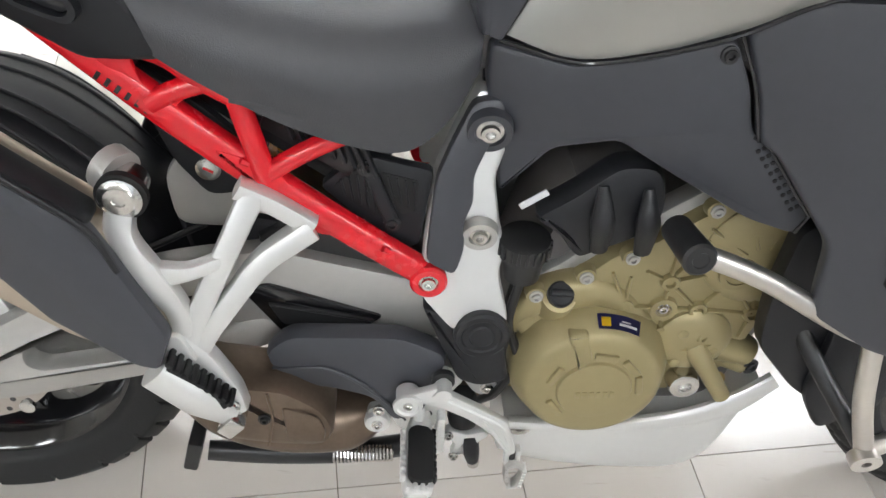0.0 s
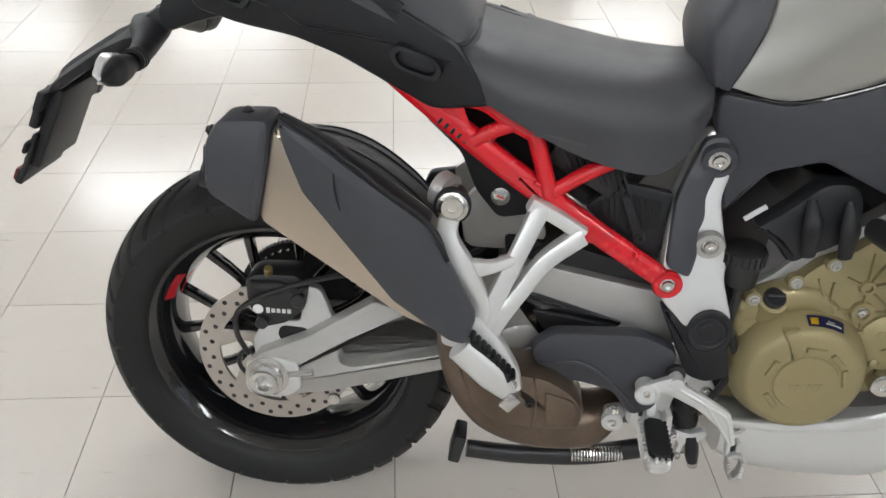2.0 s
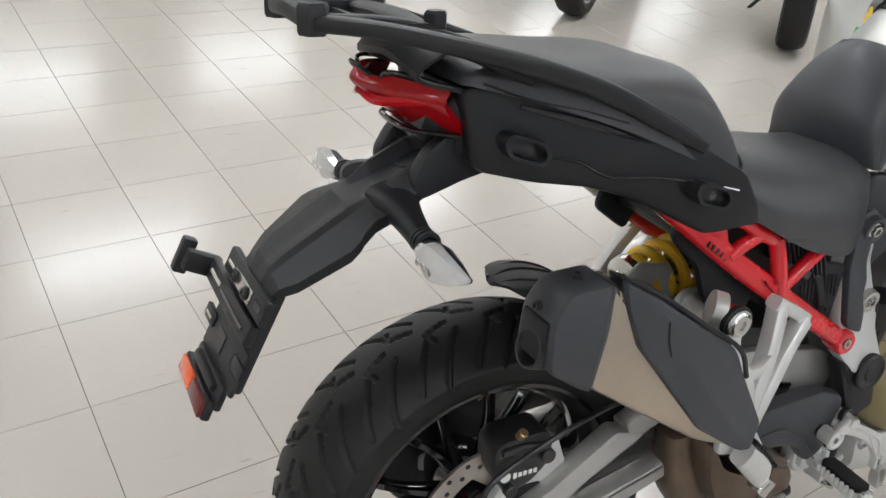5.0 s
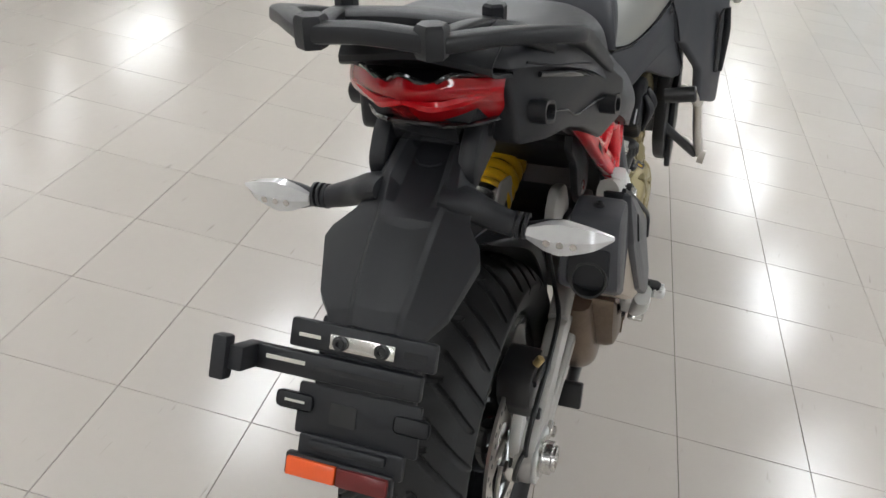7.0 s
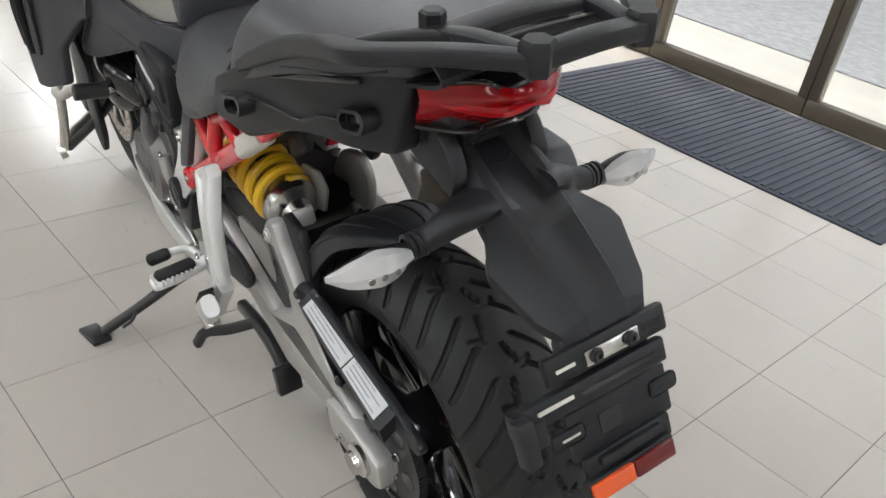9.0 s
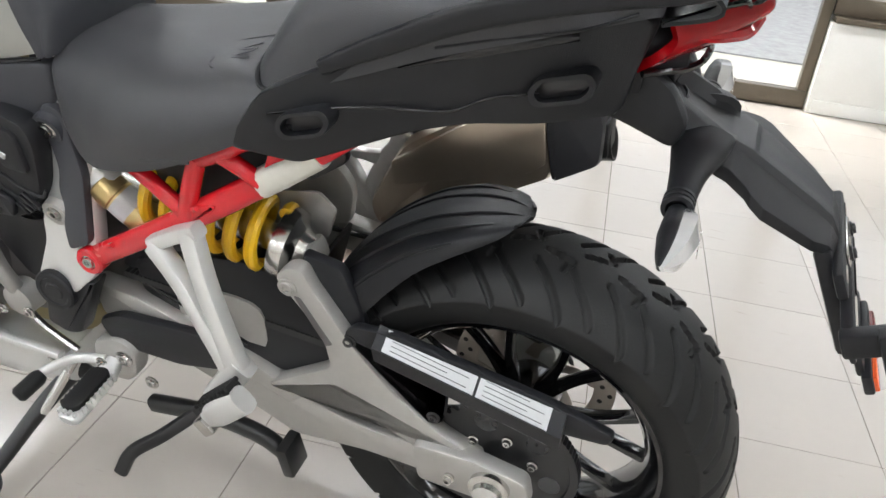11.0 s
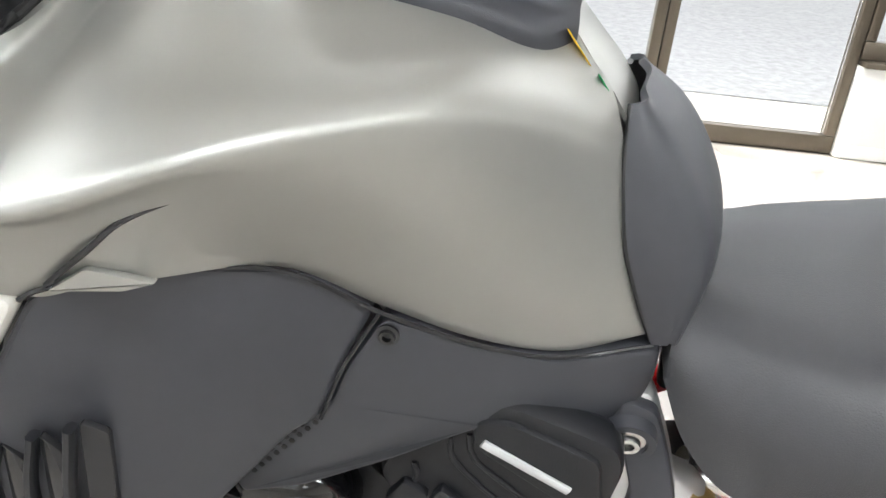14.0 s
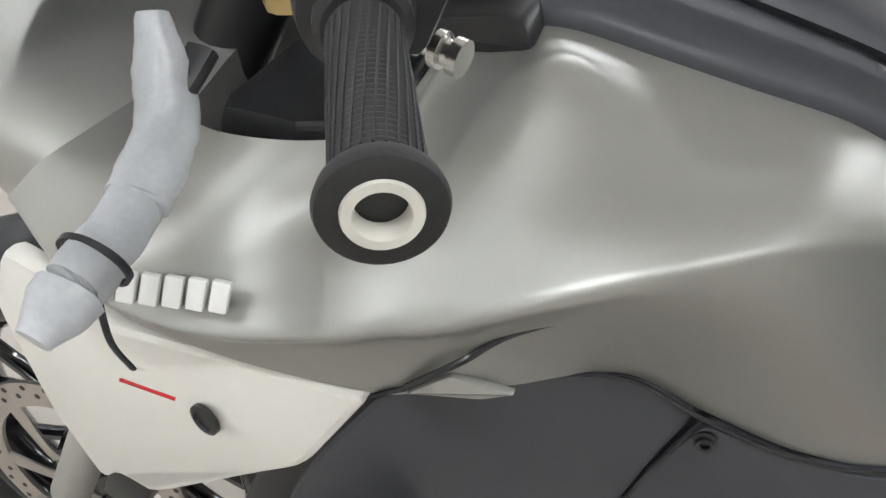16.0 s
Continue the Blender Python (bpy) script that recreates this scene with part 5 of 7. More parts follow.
    # bracket, leaning back and down
    d = Vector((-0.075, 0, -0.15)).normalized()
    tilt = 63.5
    b0 = Vector((-0.328, 0, 0.745))
    def slab(name, y0, y1, s0, s1, thick, mat, parent, off=0.0, bev=0.003, label=""):
        nrm = Vector((-0.894, 0, 0.447))
        s0, s1 = (s if s < 0.07 else 0.07 + 0.77 * (s - 0.07) for s in (s0, s1))
        c = b0 + d * (s0 + s1) / 2 + nrm * off
        return part(name, box((c.x, (y0 + y1) / 2, c.z), (abs(s1 - s0), y1 - y0, thick), (0, 180 - tilt, 0), bev), mat, parent, label)
    p = slab("plate_bracket", -0.092, 0.088, -0.004, 0.03, 0.012, PLASTIC, bike, 0.0, 0.004, "black adjustable number plate bracket")
    slab("back_plate", -0.07, 0.055, -0.012, 0.15, 0.02, PLASTIC, p, -0.014, 0.006)
    slab("clamp_strip", -0.045, 0.035, 0.006, 0.024, 0.004, STEEL, p, 0.008, 0.0015)
    for y in (-0.03, 0.021):
        bolt(tuple(b0 + d * 0.015 + Vector((-0.894, 0, 0.447)) * 0.0105 + Vector((0, y, 0))), 0.009, (-0.894, 0, 0.447), p, BLACKMETAL)
    # slots are painted strips: pale for the floor seen through, dark for shade
    slab("slot", 0.048, 0.075, 0.012, 0.016, 0.002, MASKTAPE, p, 0.0062, 0)
    slab("slot", -0.082, -0.055, 0.01, 0.018, 0.002, DARKLENS_SHADE, p, 0.0062, 0)
    slab("main_bar", -0.08, 0.132, 0.034, 0.064, 0.014, PLASTIC, p, 0.002, 0.004)
    slab("slot", 0.062, 0.112, 0.044, 0.0485, 0.002, MASKTAPE, p, 0.0098, 0)
    slab("slot", -0.06, 0.05, 0.046, 0.051, 0.002, DARKLENS_SHADE, p, 0.0098, 0)
    slab("side_stub", 0.124, 0.144, 0.034, 0.064, 0.05, PLASTIC, p, 0.018, 0.004)
    slab("end_pad", 0.142, 0.162, 0.024, 0.078, 0.02, PLASTIC, p, 0.04, 0.004)
    slab("lower_plate", -0.082, 0.072, 0.07, 0.15, 0.008, PLASTIC, p, -0.006, 0.004)
    slab("lower_tab", 0.05, 0.098, 0.088, 0.115, 0.008, PLASTIC, p, -0.002, 0.006)
    slab("lower_tab", -0.094, -0.05, 0.088, 0.115, 0.008, PLASTIC, p, -0.002, 0.006)
    slab("slot", 0.06, 0.085, 0.099, 0.1025, 0.002, MASKTAPE, p, 0.0025, 0)
    slab("code_label", -0.005, 0.028, 0.092, 0.125, 0.001, BLACKMETAL, p, -0.0012, 0)
    slab("lower_web", -0.07, 0.062, 0.145, 0.185, 0.01, PLASTIC, p, -0.002, 0.004)
    slab("lower_ridge", -0.05, 0.045, 0.15, 0.165, 0.01, PLASTIC, p, 0.006, 0.003)
    r = slab("reflector_base", -0.062, 0.072, 0.175, 0.21, 0.012, PLASTIC, p, 0.004, 0.003)
    # one reflector: its lit and unlit halves are put into two colours
    slab("reflector", 0.006, 0.068, 0.180, 0.208, 0.008, REFLECT_LIT, p, 0.011, 0.002, "half of the reflector painted orange as if lit")
    slab("reflector", -0.058, 0.004, 0.180, 0.208, 0.008, REFLECT_DIM, p, 0.011, 0.002, "half of the reflector painted dark red as if unlit")

tail()

def tank():
    st = [((.766, .043, 1.035), (.728, .05, .992), (.709, .07, .945), (.700, .09, .90), (.684, .1, .85), (.664, .1, .808)),
          ((.795, .074, 1.032), (.785, .10, 1.02), (.768, .128, .99), (.757, .14, .93), (.742, .138, .86), (.732, .13, .800)),
          ((.84, .097, 1.05), (.845, .15, 1.045), (.842, .208, 1.026), (.83, .205, .97), (.812, .185, .90), (.80, .163, .826)),
          ((.90, .109, 1.064), (.905, .17, 1.052), (.905, .262, 1.031), (.893, .25, .995), (.88, .222, .94), (.868, .189, .864)),
          ((.95, .116, 1.074), (.955, .185, 1.066), (.962, .30, 1.022), (.955, .285, 1.0), (.942, .258, .96), (.928, .226, .913)),
          ((1.0, .122, 1.083), (1.0, .19, 1.084), (1.02, .321, 1.001), (1.012, .308, .985), (1.0, .292, .958), (.988, .279, .930)),
          ((1.03, .124, 1.083), (1.032, .205, 1.070), (1.05, .328, .993), (1.043, .317, .979), (1.033, .304, .953), (1.025, .293, .926)),
          ((1.068, .138, 1.077), (1.062, .24, 1.040), (1.078, .334, .984), (1.072, .325, .972), (1.065, .315, .948), (1.06, .306, .922)),
          ((1.086, .235, 1.052), (1.105, .275, 1.022), (1.15, .345, .972), (1.146, .342, .966), (1.142, .338, .956), (1.138, .334, .948)),
          ((1.17, .258, 1.04), (1.18, .295, 1.018), (1.22, .343, .982), (1.216, .341, .978), (1.212, .339, .972), (1.21, .337, .966)),
          ((1.27, .19, 1.015), (1.285, .24, 1.005), (1.315, .285, .975), (1.312, .284, .97), (1.31, .283, .966), (1.308, .282, .962))]
    t = None
    for s in (1, -1):
        cur = []
        for c in st:
            a, b, r, d, e, f = (np.array(q) for q in c)
            cur.append([a, a * 0.5 + b * 0.5, b, b * 0.45 + r * 0.55 + np.array((0, 0, 0.004)), r * 0.85 + b * 0.15 + np.array((0, 0, 0.001)), r * 0.8 + d * 0.2, d, e, f])
        k = part("fuel_tank" if s > 0 else "tank_half", surf(cur, 57, 110, 0.004, side=s), TANK, bike, "matte grey-green metallic fuel tank", 70)
        t = t or k
    # black strip over the tank, the rear pad and its border
    top = []
    for x, w, z in ((.765, .04, 1.036), (.79, .07, 1.037), (.84, .093, 1.056), (.90, .105, 1.07), (.95, .112, 1.08), (1.0, .118, 1.09), (1.055, .118, 1.086), (1.10, .108, 1.08)):
        top.append([(x, w + 0.004, z - 0.012), (x, w, z), (x, w * 0.75, z + 0.010), (x, w * 0.6, z + 0.022), (x, 0, z + 0.03), (x, -w * 0.6, z + 0.022), (x, -w * 0.75, z + 0.010), (x, -w, z), (x, -w - 0.004, z - 0.012)])
    c = part("tank_cover", surf(top, 33, 40, 0.006), PANEL, bike, "dark grey tank top cover")
    lid = []
    for x, w, z in ((.768, .02, 1.05), (.785, .045, 1.058), (.84, .062, 1.078), (.90, .068, 1.093), (.935, .066, 1.10)):
        lid.append([(x, w, z), (x, w * 0.8, z + 0.01), (x, 0, z + 0.016), (x, -w * 0.8, z + 0.01), (x, -w, z)])
    part("cover_lid", surf(lid, 17, 24, 0.012), PANEL, c)
    for s in (-1, 1):
        part("cover_seam", sweep([(.768, .022, 1.054), (.79, .052, 1.058), (.84, .066, 1.077), (.90, .073, 1.091), (.94, .07, 1.099)], 0.002, n=6, side=s, steps=30), DARKLENS_SHADE, c)
        part("edge_seal", sweep([(.77, .04, 1.034), (.795, .074, 1.036), (.84, .097, 1.054), (.90, .109, 1.068), (.95, .116, 1.078), (1.0, .122, 1.087), (1.05, .124, 1.084), (1.072, .142, 1.079), (1.082, .18, 1.068), (1.088, .235, 1.056), (1.13, .25, 1.05)], 0.0035, n=8, side=s, steps=40), BLACKMETAL, c)
    bolt((1.03, 0.085, 1.105), 0.007, (0, 0.2, 1), c, BLACKMETAL)
    rows = [((.712, .047, .980), (.706, .030, .985), (.701, 0, .988)), ((.709, .073, .943), (.676, .056, .956), (.664, 0, .962)), ((.699, .094, .892), (.643, .076, .906), (.632, 0, .914)),
            ((.682, .102, .850), (.633, .088, .868), (.621, 0, .872)), ((.661, .104, .805), (.645, .097, .812), (.630, 0, .822))]
    pad = [[(o[0], -o[1], o[2]), (i[0] * .5 + o[0] * .5 - .004, -(i[1] * .5 + o[1] * .5) - .006, (i[2] + o[2]) / 2), (i[0], -i[1], i[2]), c, i, (i[0] * .5 + o[0] * .5 - .004, i[1] * .5 + o[1] * .5 + .006, (i[2] + o[2]) / 2), o] for o, i, c in rows]
    p = part("tank_pad", surf(pad, 33, 30, 0.006), PANEL, bike, "dark grey rear tank pad", 60)
    for s in (1, -1):
        part("pad_border", sweep([(.712, .045, .98), (.711, .06, .966), (.710, .074, .943), (.700, .095, .892), (.683, .103, .85), (.662, .104, .805)], 0.0028, n=8, side=s, steps=30), BLACKMETAL, p)
    part("tank_back", surf([[(.766 - .004 * q, y * .86, 1.036), (.744 - .008 * q, y * .94, 1.01), (.728 - .010 * q, y, .992), (.711 - .008 * q, y * 1.1, .97)] for y, q in ((-.05, 0), (-.03, .7), (0, 1), (.03, .7), (.05, 0))], 14, 14, 0.004), TANK, t)
    # stickers on the back of the tank
    part("sticker", box((0.757, 0.047, 1.018), (0.045, 0.018, 0.001), (0, -52, 20), 0), LOGOYELLOW, t, "yellow sticker")
    part("sticker", box((0.738, 0.048, 0.998), (0.014, 0.016, 0.001), (0, -52, 20), 0), GREEN, t, "green sticker")
    # slit and white wedge under the ridge, left; and mirrored
    for s in (1, -1):
        part("panel_slit", sweep([(1.041, .3055, .934), (1.012, .303, .962), (.99, .295, .982), (.955, .279, .995), (.935, .268, 1.0)], [0.002, 0.0022, 0.002, 0.001, 0.0004], 0.002, 8, 2, 24, side=s), DARKLENS_SHADE, t)
        part("air_wedge", prism([(1.04, .931), (1.018, .946), (.982, .934), (1.0, .929)], 0.0, 0.006, 0.001, 0.002, lambda x, z: 0.302 - 0.33 * (1.04 - x), s), TANK, t)
    # maker's word: plain blocks
    for i in range(6):
        x = 1.196 - 0.0125 * i
        part("maker_word", box((x, 0.3455 - 0.0021 * i, 0.989 + 0.0008 * i), (0.0095, 0.006, 0.017), (24, -8, 14), 0.001), LOGOWHITE, t)

tank()

def side_covers():
    out = lambda x, z: 0.104 + 0.41 * (x - 0.66) - 0.05 * max(0, 0.72 - z) if x < 0.88 else 0.194 + 0.22 * (x - 0.88)
    for s in (1, -1):
        c = part("side_cover", prism([(0.652, 0.80), (0.735, 0.795), (0.80, 0.82), (0.866, 0.857), (0.89, 0.812), (0.904, 0.77), (0.92, 0.764), (0.985, 0.69), (0.978, 0.664), (0.93, 0.672), (0.845, 0.706), (0.79, 0.728), (0.73, 0.70), (0.684, 0.625), (0.668, 0.70), (0.652, 0.76)], -0.02, 0.006, 0.005, 0.01, out, s), PANEL, bike, "dark grey plastic side cover")
        bolt((0.862, s * 0.193, 0.842), 0.009, (0, s, 0), c, BLACKMETAL)
        for i in range(9):
            for j in range(3):
                x, z = 0.914 + 0.0062 * i + 0.0045 * j, 0.752 - 0.0072 * i + 0.0045 * j
                # small black discs paint the shade of the grille's holes
                part("grille_hole", disc((x, s * (0.2003 + 0.22 * (x - 0.88)), z), 0.0027, 0.0008, (0, s, 0), 0.0002, 6), RUBBER, c)
        part("grille_rim", sweep([(0.906, 0.206, 0.766), (0.921, 0.2095, 0.761), (0.983, 0.223, 0.69), (0.976, 0.2215, 0.668)], 0.0022, n=6, side=s, smooth=False), DARKLENS_SHADE, c)
        front = lambda x, z: 0.19 + 0.62 * (x - 0.867) if x < 1.05 else 0.3035 + 0.05 * (x - 1.05)
        f = part("front_side_panel", prism([(0.873, 0.862), (0.90, 0.892), (0.922, 0.909), (0.946, 0.915), (0.985, 0.925), (1.04, 0.927), (1.058, 0.919), (1.095, 0.858), (1.12, 0.80), (1.15, 0.66), (1.13, 0.56), (1.06, 0.58), (1.0, 0.60), (0.99, 0.682), (0.926, 0.757), (0.909, 0.764), (0.894, 0.814)], -0.02, 0.0, 0.005, 0.01, front, s), PANEL, bike, "dark grey radiator side panel")
        for q in range(3):
            # the depth of each louvre is painted shade, a dark plate
            part("louvre", prism([(1.046 + 0.03 * q, 0.815 - 0.015 * q), (1.032 + 0.03 * q, 0.80 - 0.015 * q), (1.04 + 0.03 * q, 0.66), (1.058 + 0.03 * q, 0.66)], -0.004, 0.0015, 0.0005, 0.004, front, s), DARKLENS_SHADE, f)
            part("louvre_lip", sweep([(1.049 + 0.03 * q, front(1.05, 0) + 0.004, 0.815 - 0.015 * q), (1.06 + 0.03 * q, front(1.06, 0) + 0.008, 0.74), (1.062 + 0.03 * q, front(1.06, 0) + 0.004, 0.66)], 0.004, 0.006, 8, 3, 12, side=s), PLASTIC, f)
        part("cover_seam", sweep([(0.868, 0.1935, 0.862), (0.892, 0.2075, 0.814), (0.907, 0.216, 0.766)], 0.0018, n=6, side=s), DARKLENS_SHADE, f)
        part("top_seam", sweep([(0.66, 0.108, 0.803), (0.735, 0.137, 0.798), (0.80, 0.168, 0.824), (0.867, 0.194, 0.861), (0.925, 0.229, 0.912), (0.985, 0.268, 0.928), (1.04, 0.302, 0.930), (1.06, 0.308, 0.921)], 0.0018, n=6, side=s, steps=40), DARKLENS_SHADE, f)
        wf = lambda x, z: 0.31 + 0.26 * (x - 1.06) if x < 1.2 else 0.346 - 0.3 * (x - 1.2)
        w = part("front_fairing", prism([(1.06, 0.921), (1.14, 0.945), (1.21, 0.963), (1.30, 0.958), (1.33, 0.90), (1.30, 0.82), (1.255, 0.775), (1.235, 0.80), (1.19, 0.812), (1.125, 0.842), (1.10, 0.852)], -0.02, 0.0, 0.006, 0.012, wf, s), WHITE, bike, "white front side fairing")
        part("fairing_bolt", lathe([(0, 0), (0, 0.011), (0.003, 0.011), (0.004, 0.008), (0.002, 0.007), (0.002, 0)], (1.155, s * 0.334, 0.89), (0.25, s, 0), 20), BLACKMETAL, w)
        part("fairing_print", sweep([(1.20, 0.3475, 0.918), (1.17, 0.34, 0.906)], 0.0016, 0.0008, 6, side=s, smooth=False), RED, w)
        part("lower_fin", prism([(1.06, 0.60), (1.15, 0.66), (1.19, 0.56), (1.16, 0.40), (1.12, 0.36), (1.08, 0.42), (1.08, 0.52)], 0.20, 0.215, 0.004, 0.02, side=s), PLASTIC, bike)
    part("side_duct", prism([(0.997, 0.56), (1.006, 0.487), (1.076, 0.414), (1.163, 0.369), (1.20, 0.39), (1.195, 0.56), (1.12, 0.68), (1.0, 0.66)], -0.20, -0.17, 0.006, 0.02), PLASTIC, bike, "black plastic lower side duct")
    part("radiator", box((1.20, 0, 0.62), (0.05, 0.42, 0.42), (0, -18, 0), 0.01), BLACKMETAL, bike, "black radiator")
    nose = [(1.24, [(0, 1.04), (0.15, 1.02), (0.27, 0.97), (0.26, 0.86)]), (1.40, [(0, 1.05), (0.13, 1.02), (0.22, 0.96), (0.19, 0.86)]), (1.56, [(0, 0.98), (0.08, 0.96), (0.13, 0.93), (0.11, 0.89)]), (1.66, [(0, 0.90), (0.03, 0.895), (0.05, 0.885), (0.04, 0.87)])]
    part("front_nose", body(nose, 17, 24), TANK, bike, "matte grey-green front nose")
    part("cockpit_tray", box((1.13, 0, 1.0), (0.17, 0.42, 0.06), (0, 0, 0), 0.02), BLACKMETAL, bike)
    part("instrument_panel", box((1.26, 0, 1.16), (0.03, 0.26, 0.13), (0, -30, 0), 0.012), GLOSSBLACK, bike, "dark instrument screen")
    part("windscreen", surf([[(1.45, y, 1.05 - abs(y) * 0.2), (1.36, y * 0.95, 1.2), (1.27, y * 0.8, 1.36 - abs(y) * 0.5)] for y in (-0.2, -0.1, 0, 0.1, 0.2)], 12, 16, 0.004), DARKLENS_SHADE, bike)

side_covers()

def engine():
    b = part("engine_block", box((0.90, 0, 0.46), (0.34, 0.22, 0.32), (0, 12, 0), 0.03), GREYCASE, bike, "grey engine block")
    part("cylinder_bank", box((1.02, 0, 0.60), (0.18, 0.24, 0.2), (0, 35, 0), 0.03), GREYCASE, b)
    # right: bronze covers
    e = part("engine_cover", prism([(0.722, 0.45), (0.732, 0.485), (0.745, 0.507), (0.776, 0.520), (0.805, 0.545), (0.828, 0.570), (0.858, 0.582), (0.885, 0.604), (0.925, 0.638), (0.975, 0.66), (1.03, 0.65), (1.06, 0.60), (1.045, 0.53), (1.03, 0.47), (1.015, 0.40), (0.95, 0.35), (0.80, 0.34)], -0.145, -0.10, 0.010, 0.014), BRONZE, bike, "bronze painted engine side cover with cast web ribs")
    part("case_edge", prism([(0.73, 0.46), (0.732, 0.505), (0.772, 0.536), (0.80, 0.566), (0.825, 0.592), (0.858, 0.600), (0.885, 0.625), (0.93, 0.66), (0.97, 0.66), (0.88, 0.56), (0.80, 0.50)], -0.122, -0.09, 0.004, 0.008), CAST, e, "bare cast crankcase edge")
    c = (0.828, -0.13, 0.393)
    turn = [(0.0, 0.104), (0.016, 0.103), (0.026, 0.099), (0.050, 0.087), (0.056, 0.080), (0.058, 0.072), (0.0595, 0.054), (0.0600, 0.0475), (0.0635, 0.0455), (0.0640, 0.043), (0.0640, 0.0)]
    k = part("clutch_cover", lathe([(0, 0)] + turn, c, (0, -1, 0), 72), BRONZE, bike, "round bronze clutch cover with a navy sticker")
    def on_clutch(d0, d1, a0, a1, lift, rows=6, cols=16):
        """A thin skin that follows the turned flank of the clutch cover between two depths and two angles in degrees."""
        bm = bmesh.new()
        def radius(d):
            for (p, r0), (q, r1) in zip(turn, turn[1:]):
                if p <= d <= q and q > p:
                    return r0 + (r1 - r0) * (d - p) / (q - p)
        grid = []
        for i in range(rows + 1):
            d = d0 + (d1 - d0) * i / rows
            line = []
            for j in range(cols + 1):
                w = radians(a0 + (a1 - a0) * j / cols)
                r = radius(d) + lift * 0.8
                line.append(bm.verts.new((c[0] + r * math.cos(w), c[1] - d - lift * 0.6, c[2] + r * math.sin(w))))
            grid.append(line)
        for i in range(rows):
            for j in range(cols):
                bm.faces.new((grid[i][j], grid[i][j + 1], grid[i + 1][j + 1], grid[i + 1][j]))
        bmesh.ops.solidify(bm, geom=bm.faces[:], thickness=0.0004)
        return bm
    part("sticker", on_clutch(0.028, 0.0455, 62, 96, 0.0009), NAVY, k, "navy oil sticker with yellow mark")
    part("sticker_mark", on_clutch(0.032, 0.0425, 86.5, 93.5, 0.0016), LOGOYELLOW, k)
    part("sticker_print", on_clutch(0.0375, 0.0405, 65, 80, 0.0016), LOGOWHITE, k)
    part("sticker_print", on_clutch(0.0345, 0.0360, 71, 78, 0.0016), LOGOWHITE, k)
    for a in (12, 45, 85, 158, 218):
        w = radians(a)
        part("cover_lug", box((c[0] + 0.056 * math.cos(w), -0.190, c[2] + 0.056 * math.sin(w)), (0.009, 0.007, 0.030), (0, -a, 0), 0.002), BRONZE, k)
    part("cover_wedge", prism([(0.782, 0.474), (0.806, 0.480), (0.816, 0.445), (0.802, 0.425)], -0.194, -0.145, 0.004, 0.004, lambda x, z: 0.3 * max(0, z - 0.446)), BRONZE, k)
    for i in range(6):
        part("embossed_mark", box((0.808 + 0.0085 * i, -0.1945, 0.386 + 0.0008 * i), (0.0055, 0.001, 0.010), (0, -5, 0), 0.0003), BRONZE, k)
    part("cover_shoulder", sweep([(0.722, -0.115, 0.44), (0.745, -0.125, 0.485), (0.785, -0.13, 0.505), (0.83, -0.13, 0.508), (0.885, -0.125, 0.47)], [0.016, 0.022, 0.026, 0.022, 0.016], 0.024, 14, 2.5), BRONZE, k)
    part("filler_neck", lathe([(-0.02, 0.028), (0.0, 0.0225), (0.010, 0.0215), (0.011, 0.018), (0.011, 0)], (0.770, -0.142, 0.500), (0.0, -0.6, 0.75), 28), BRONZE, k)
    o = part("oil_cap", lathe([(0, 0), (0, 0.0160), (0.008, 0.0160), (0.010, 0.0135), (0.010, 0)], (0.770, -0.1495, 0.509), (0.0, -0.6, 0.75), 24), PLASTIC, k, "black oil filler cap")
    part("cap_grip", box((0.770, -0.156, 0.518), (0.028, 0.009, 0.010), (39, 0, 0), 0.003), PLASTIC, k)
    # cast web: bosses joined by thin ribs
    webs = {"a": (0.852, 0.496), "b": (0.899, 0.536), "c": (0.944, 0.496), "d": (1.014, 0.493), "e": (0.907, 0.455), "f": (0.901, 0.495)}
    for n, (x, z) in webs.items():
        r = 0.0165 if n == "f" else 0.0105
        part("boss", lathe([(0, 0), (0, r + 0.002), (0.008, r), (0.008, r * 0.62), (0.002, r * 0.58), (0.002, 0)], (x, -0.144, z), (0, -1, 0), 22), BRONZE, e)
    bolt((0.901, -0.146, 0.495), 0.0085, (0, -1, 0), e)
    ribs = [("a", (0.819, 0.515)), ("a", (0.851, 0.540)), ("a", (0.828, 0.545)), ("b", (0.868, 0.550)), ("b", (0.897, 0.590)), ("b", (0.952, 0.552)), ("b", (0.930, 0.60)), ("b", webs["c"]), ("b", webs["f"]), ("f", webs["e"]), ("a", webs["f"]),
            ("c", (0.972, 0.541)), ("c", (0.950, 0.45)), ("c", webs["f"]), ("c", webs["d"]), ("e", (0.945, 0.43)), ("e", (0.915, 0.40)), ("d", (1.005, 0.545)), ("d", (1.035, 0.52)), ("d", (1.009, 0.454)), ("d", (1.034, 0.478)), ("d", (0.985, 0.53))]
    for n, end in ribs:
        x, z = webs[n]
        l = math.hypot(end[0] - x, end[1] - z)
        f = 0.012 / l
        part("web_rib", sweep([(x + (end[0] - x) * f, -0.146, z + (end[1] - z) * f), (end[0], -0.1455, end[1])], [0.0026, 0.0018], [0.0055, 0.004], 8, 2.5, smooth=False), BRONZE, e)
    dome = part("pump_dome", lathe([(0, 0.075), (0.006, 0.073), (0.014, 0.062), (0.017, 0.05), (0.018, 0)], (1.0, -0.141, 0.585), (0, -1, 0), 48), BRONZE, e)
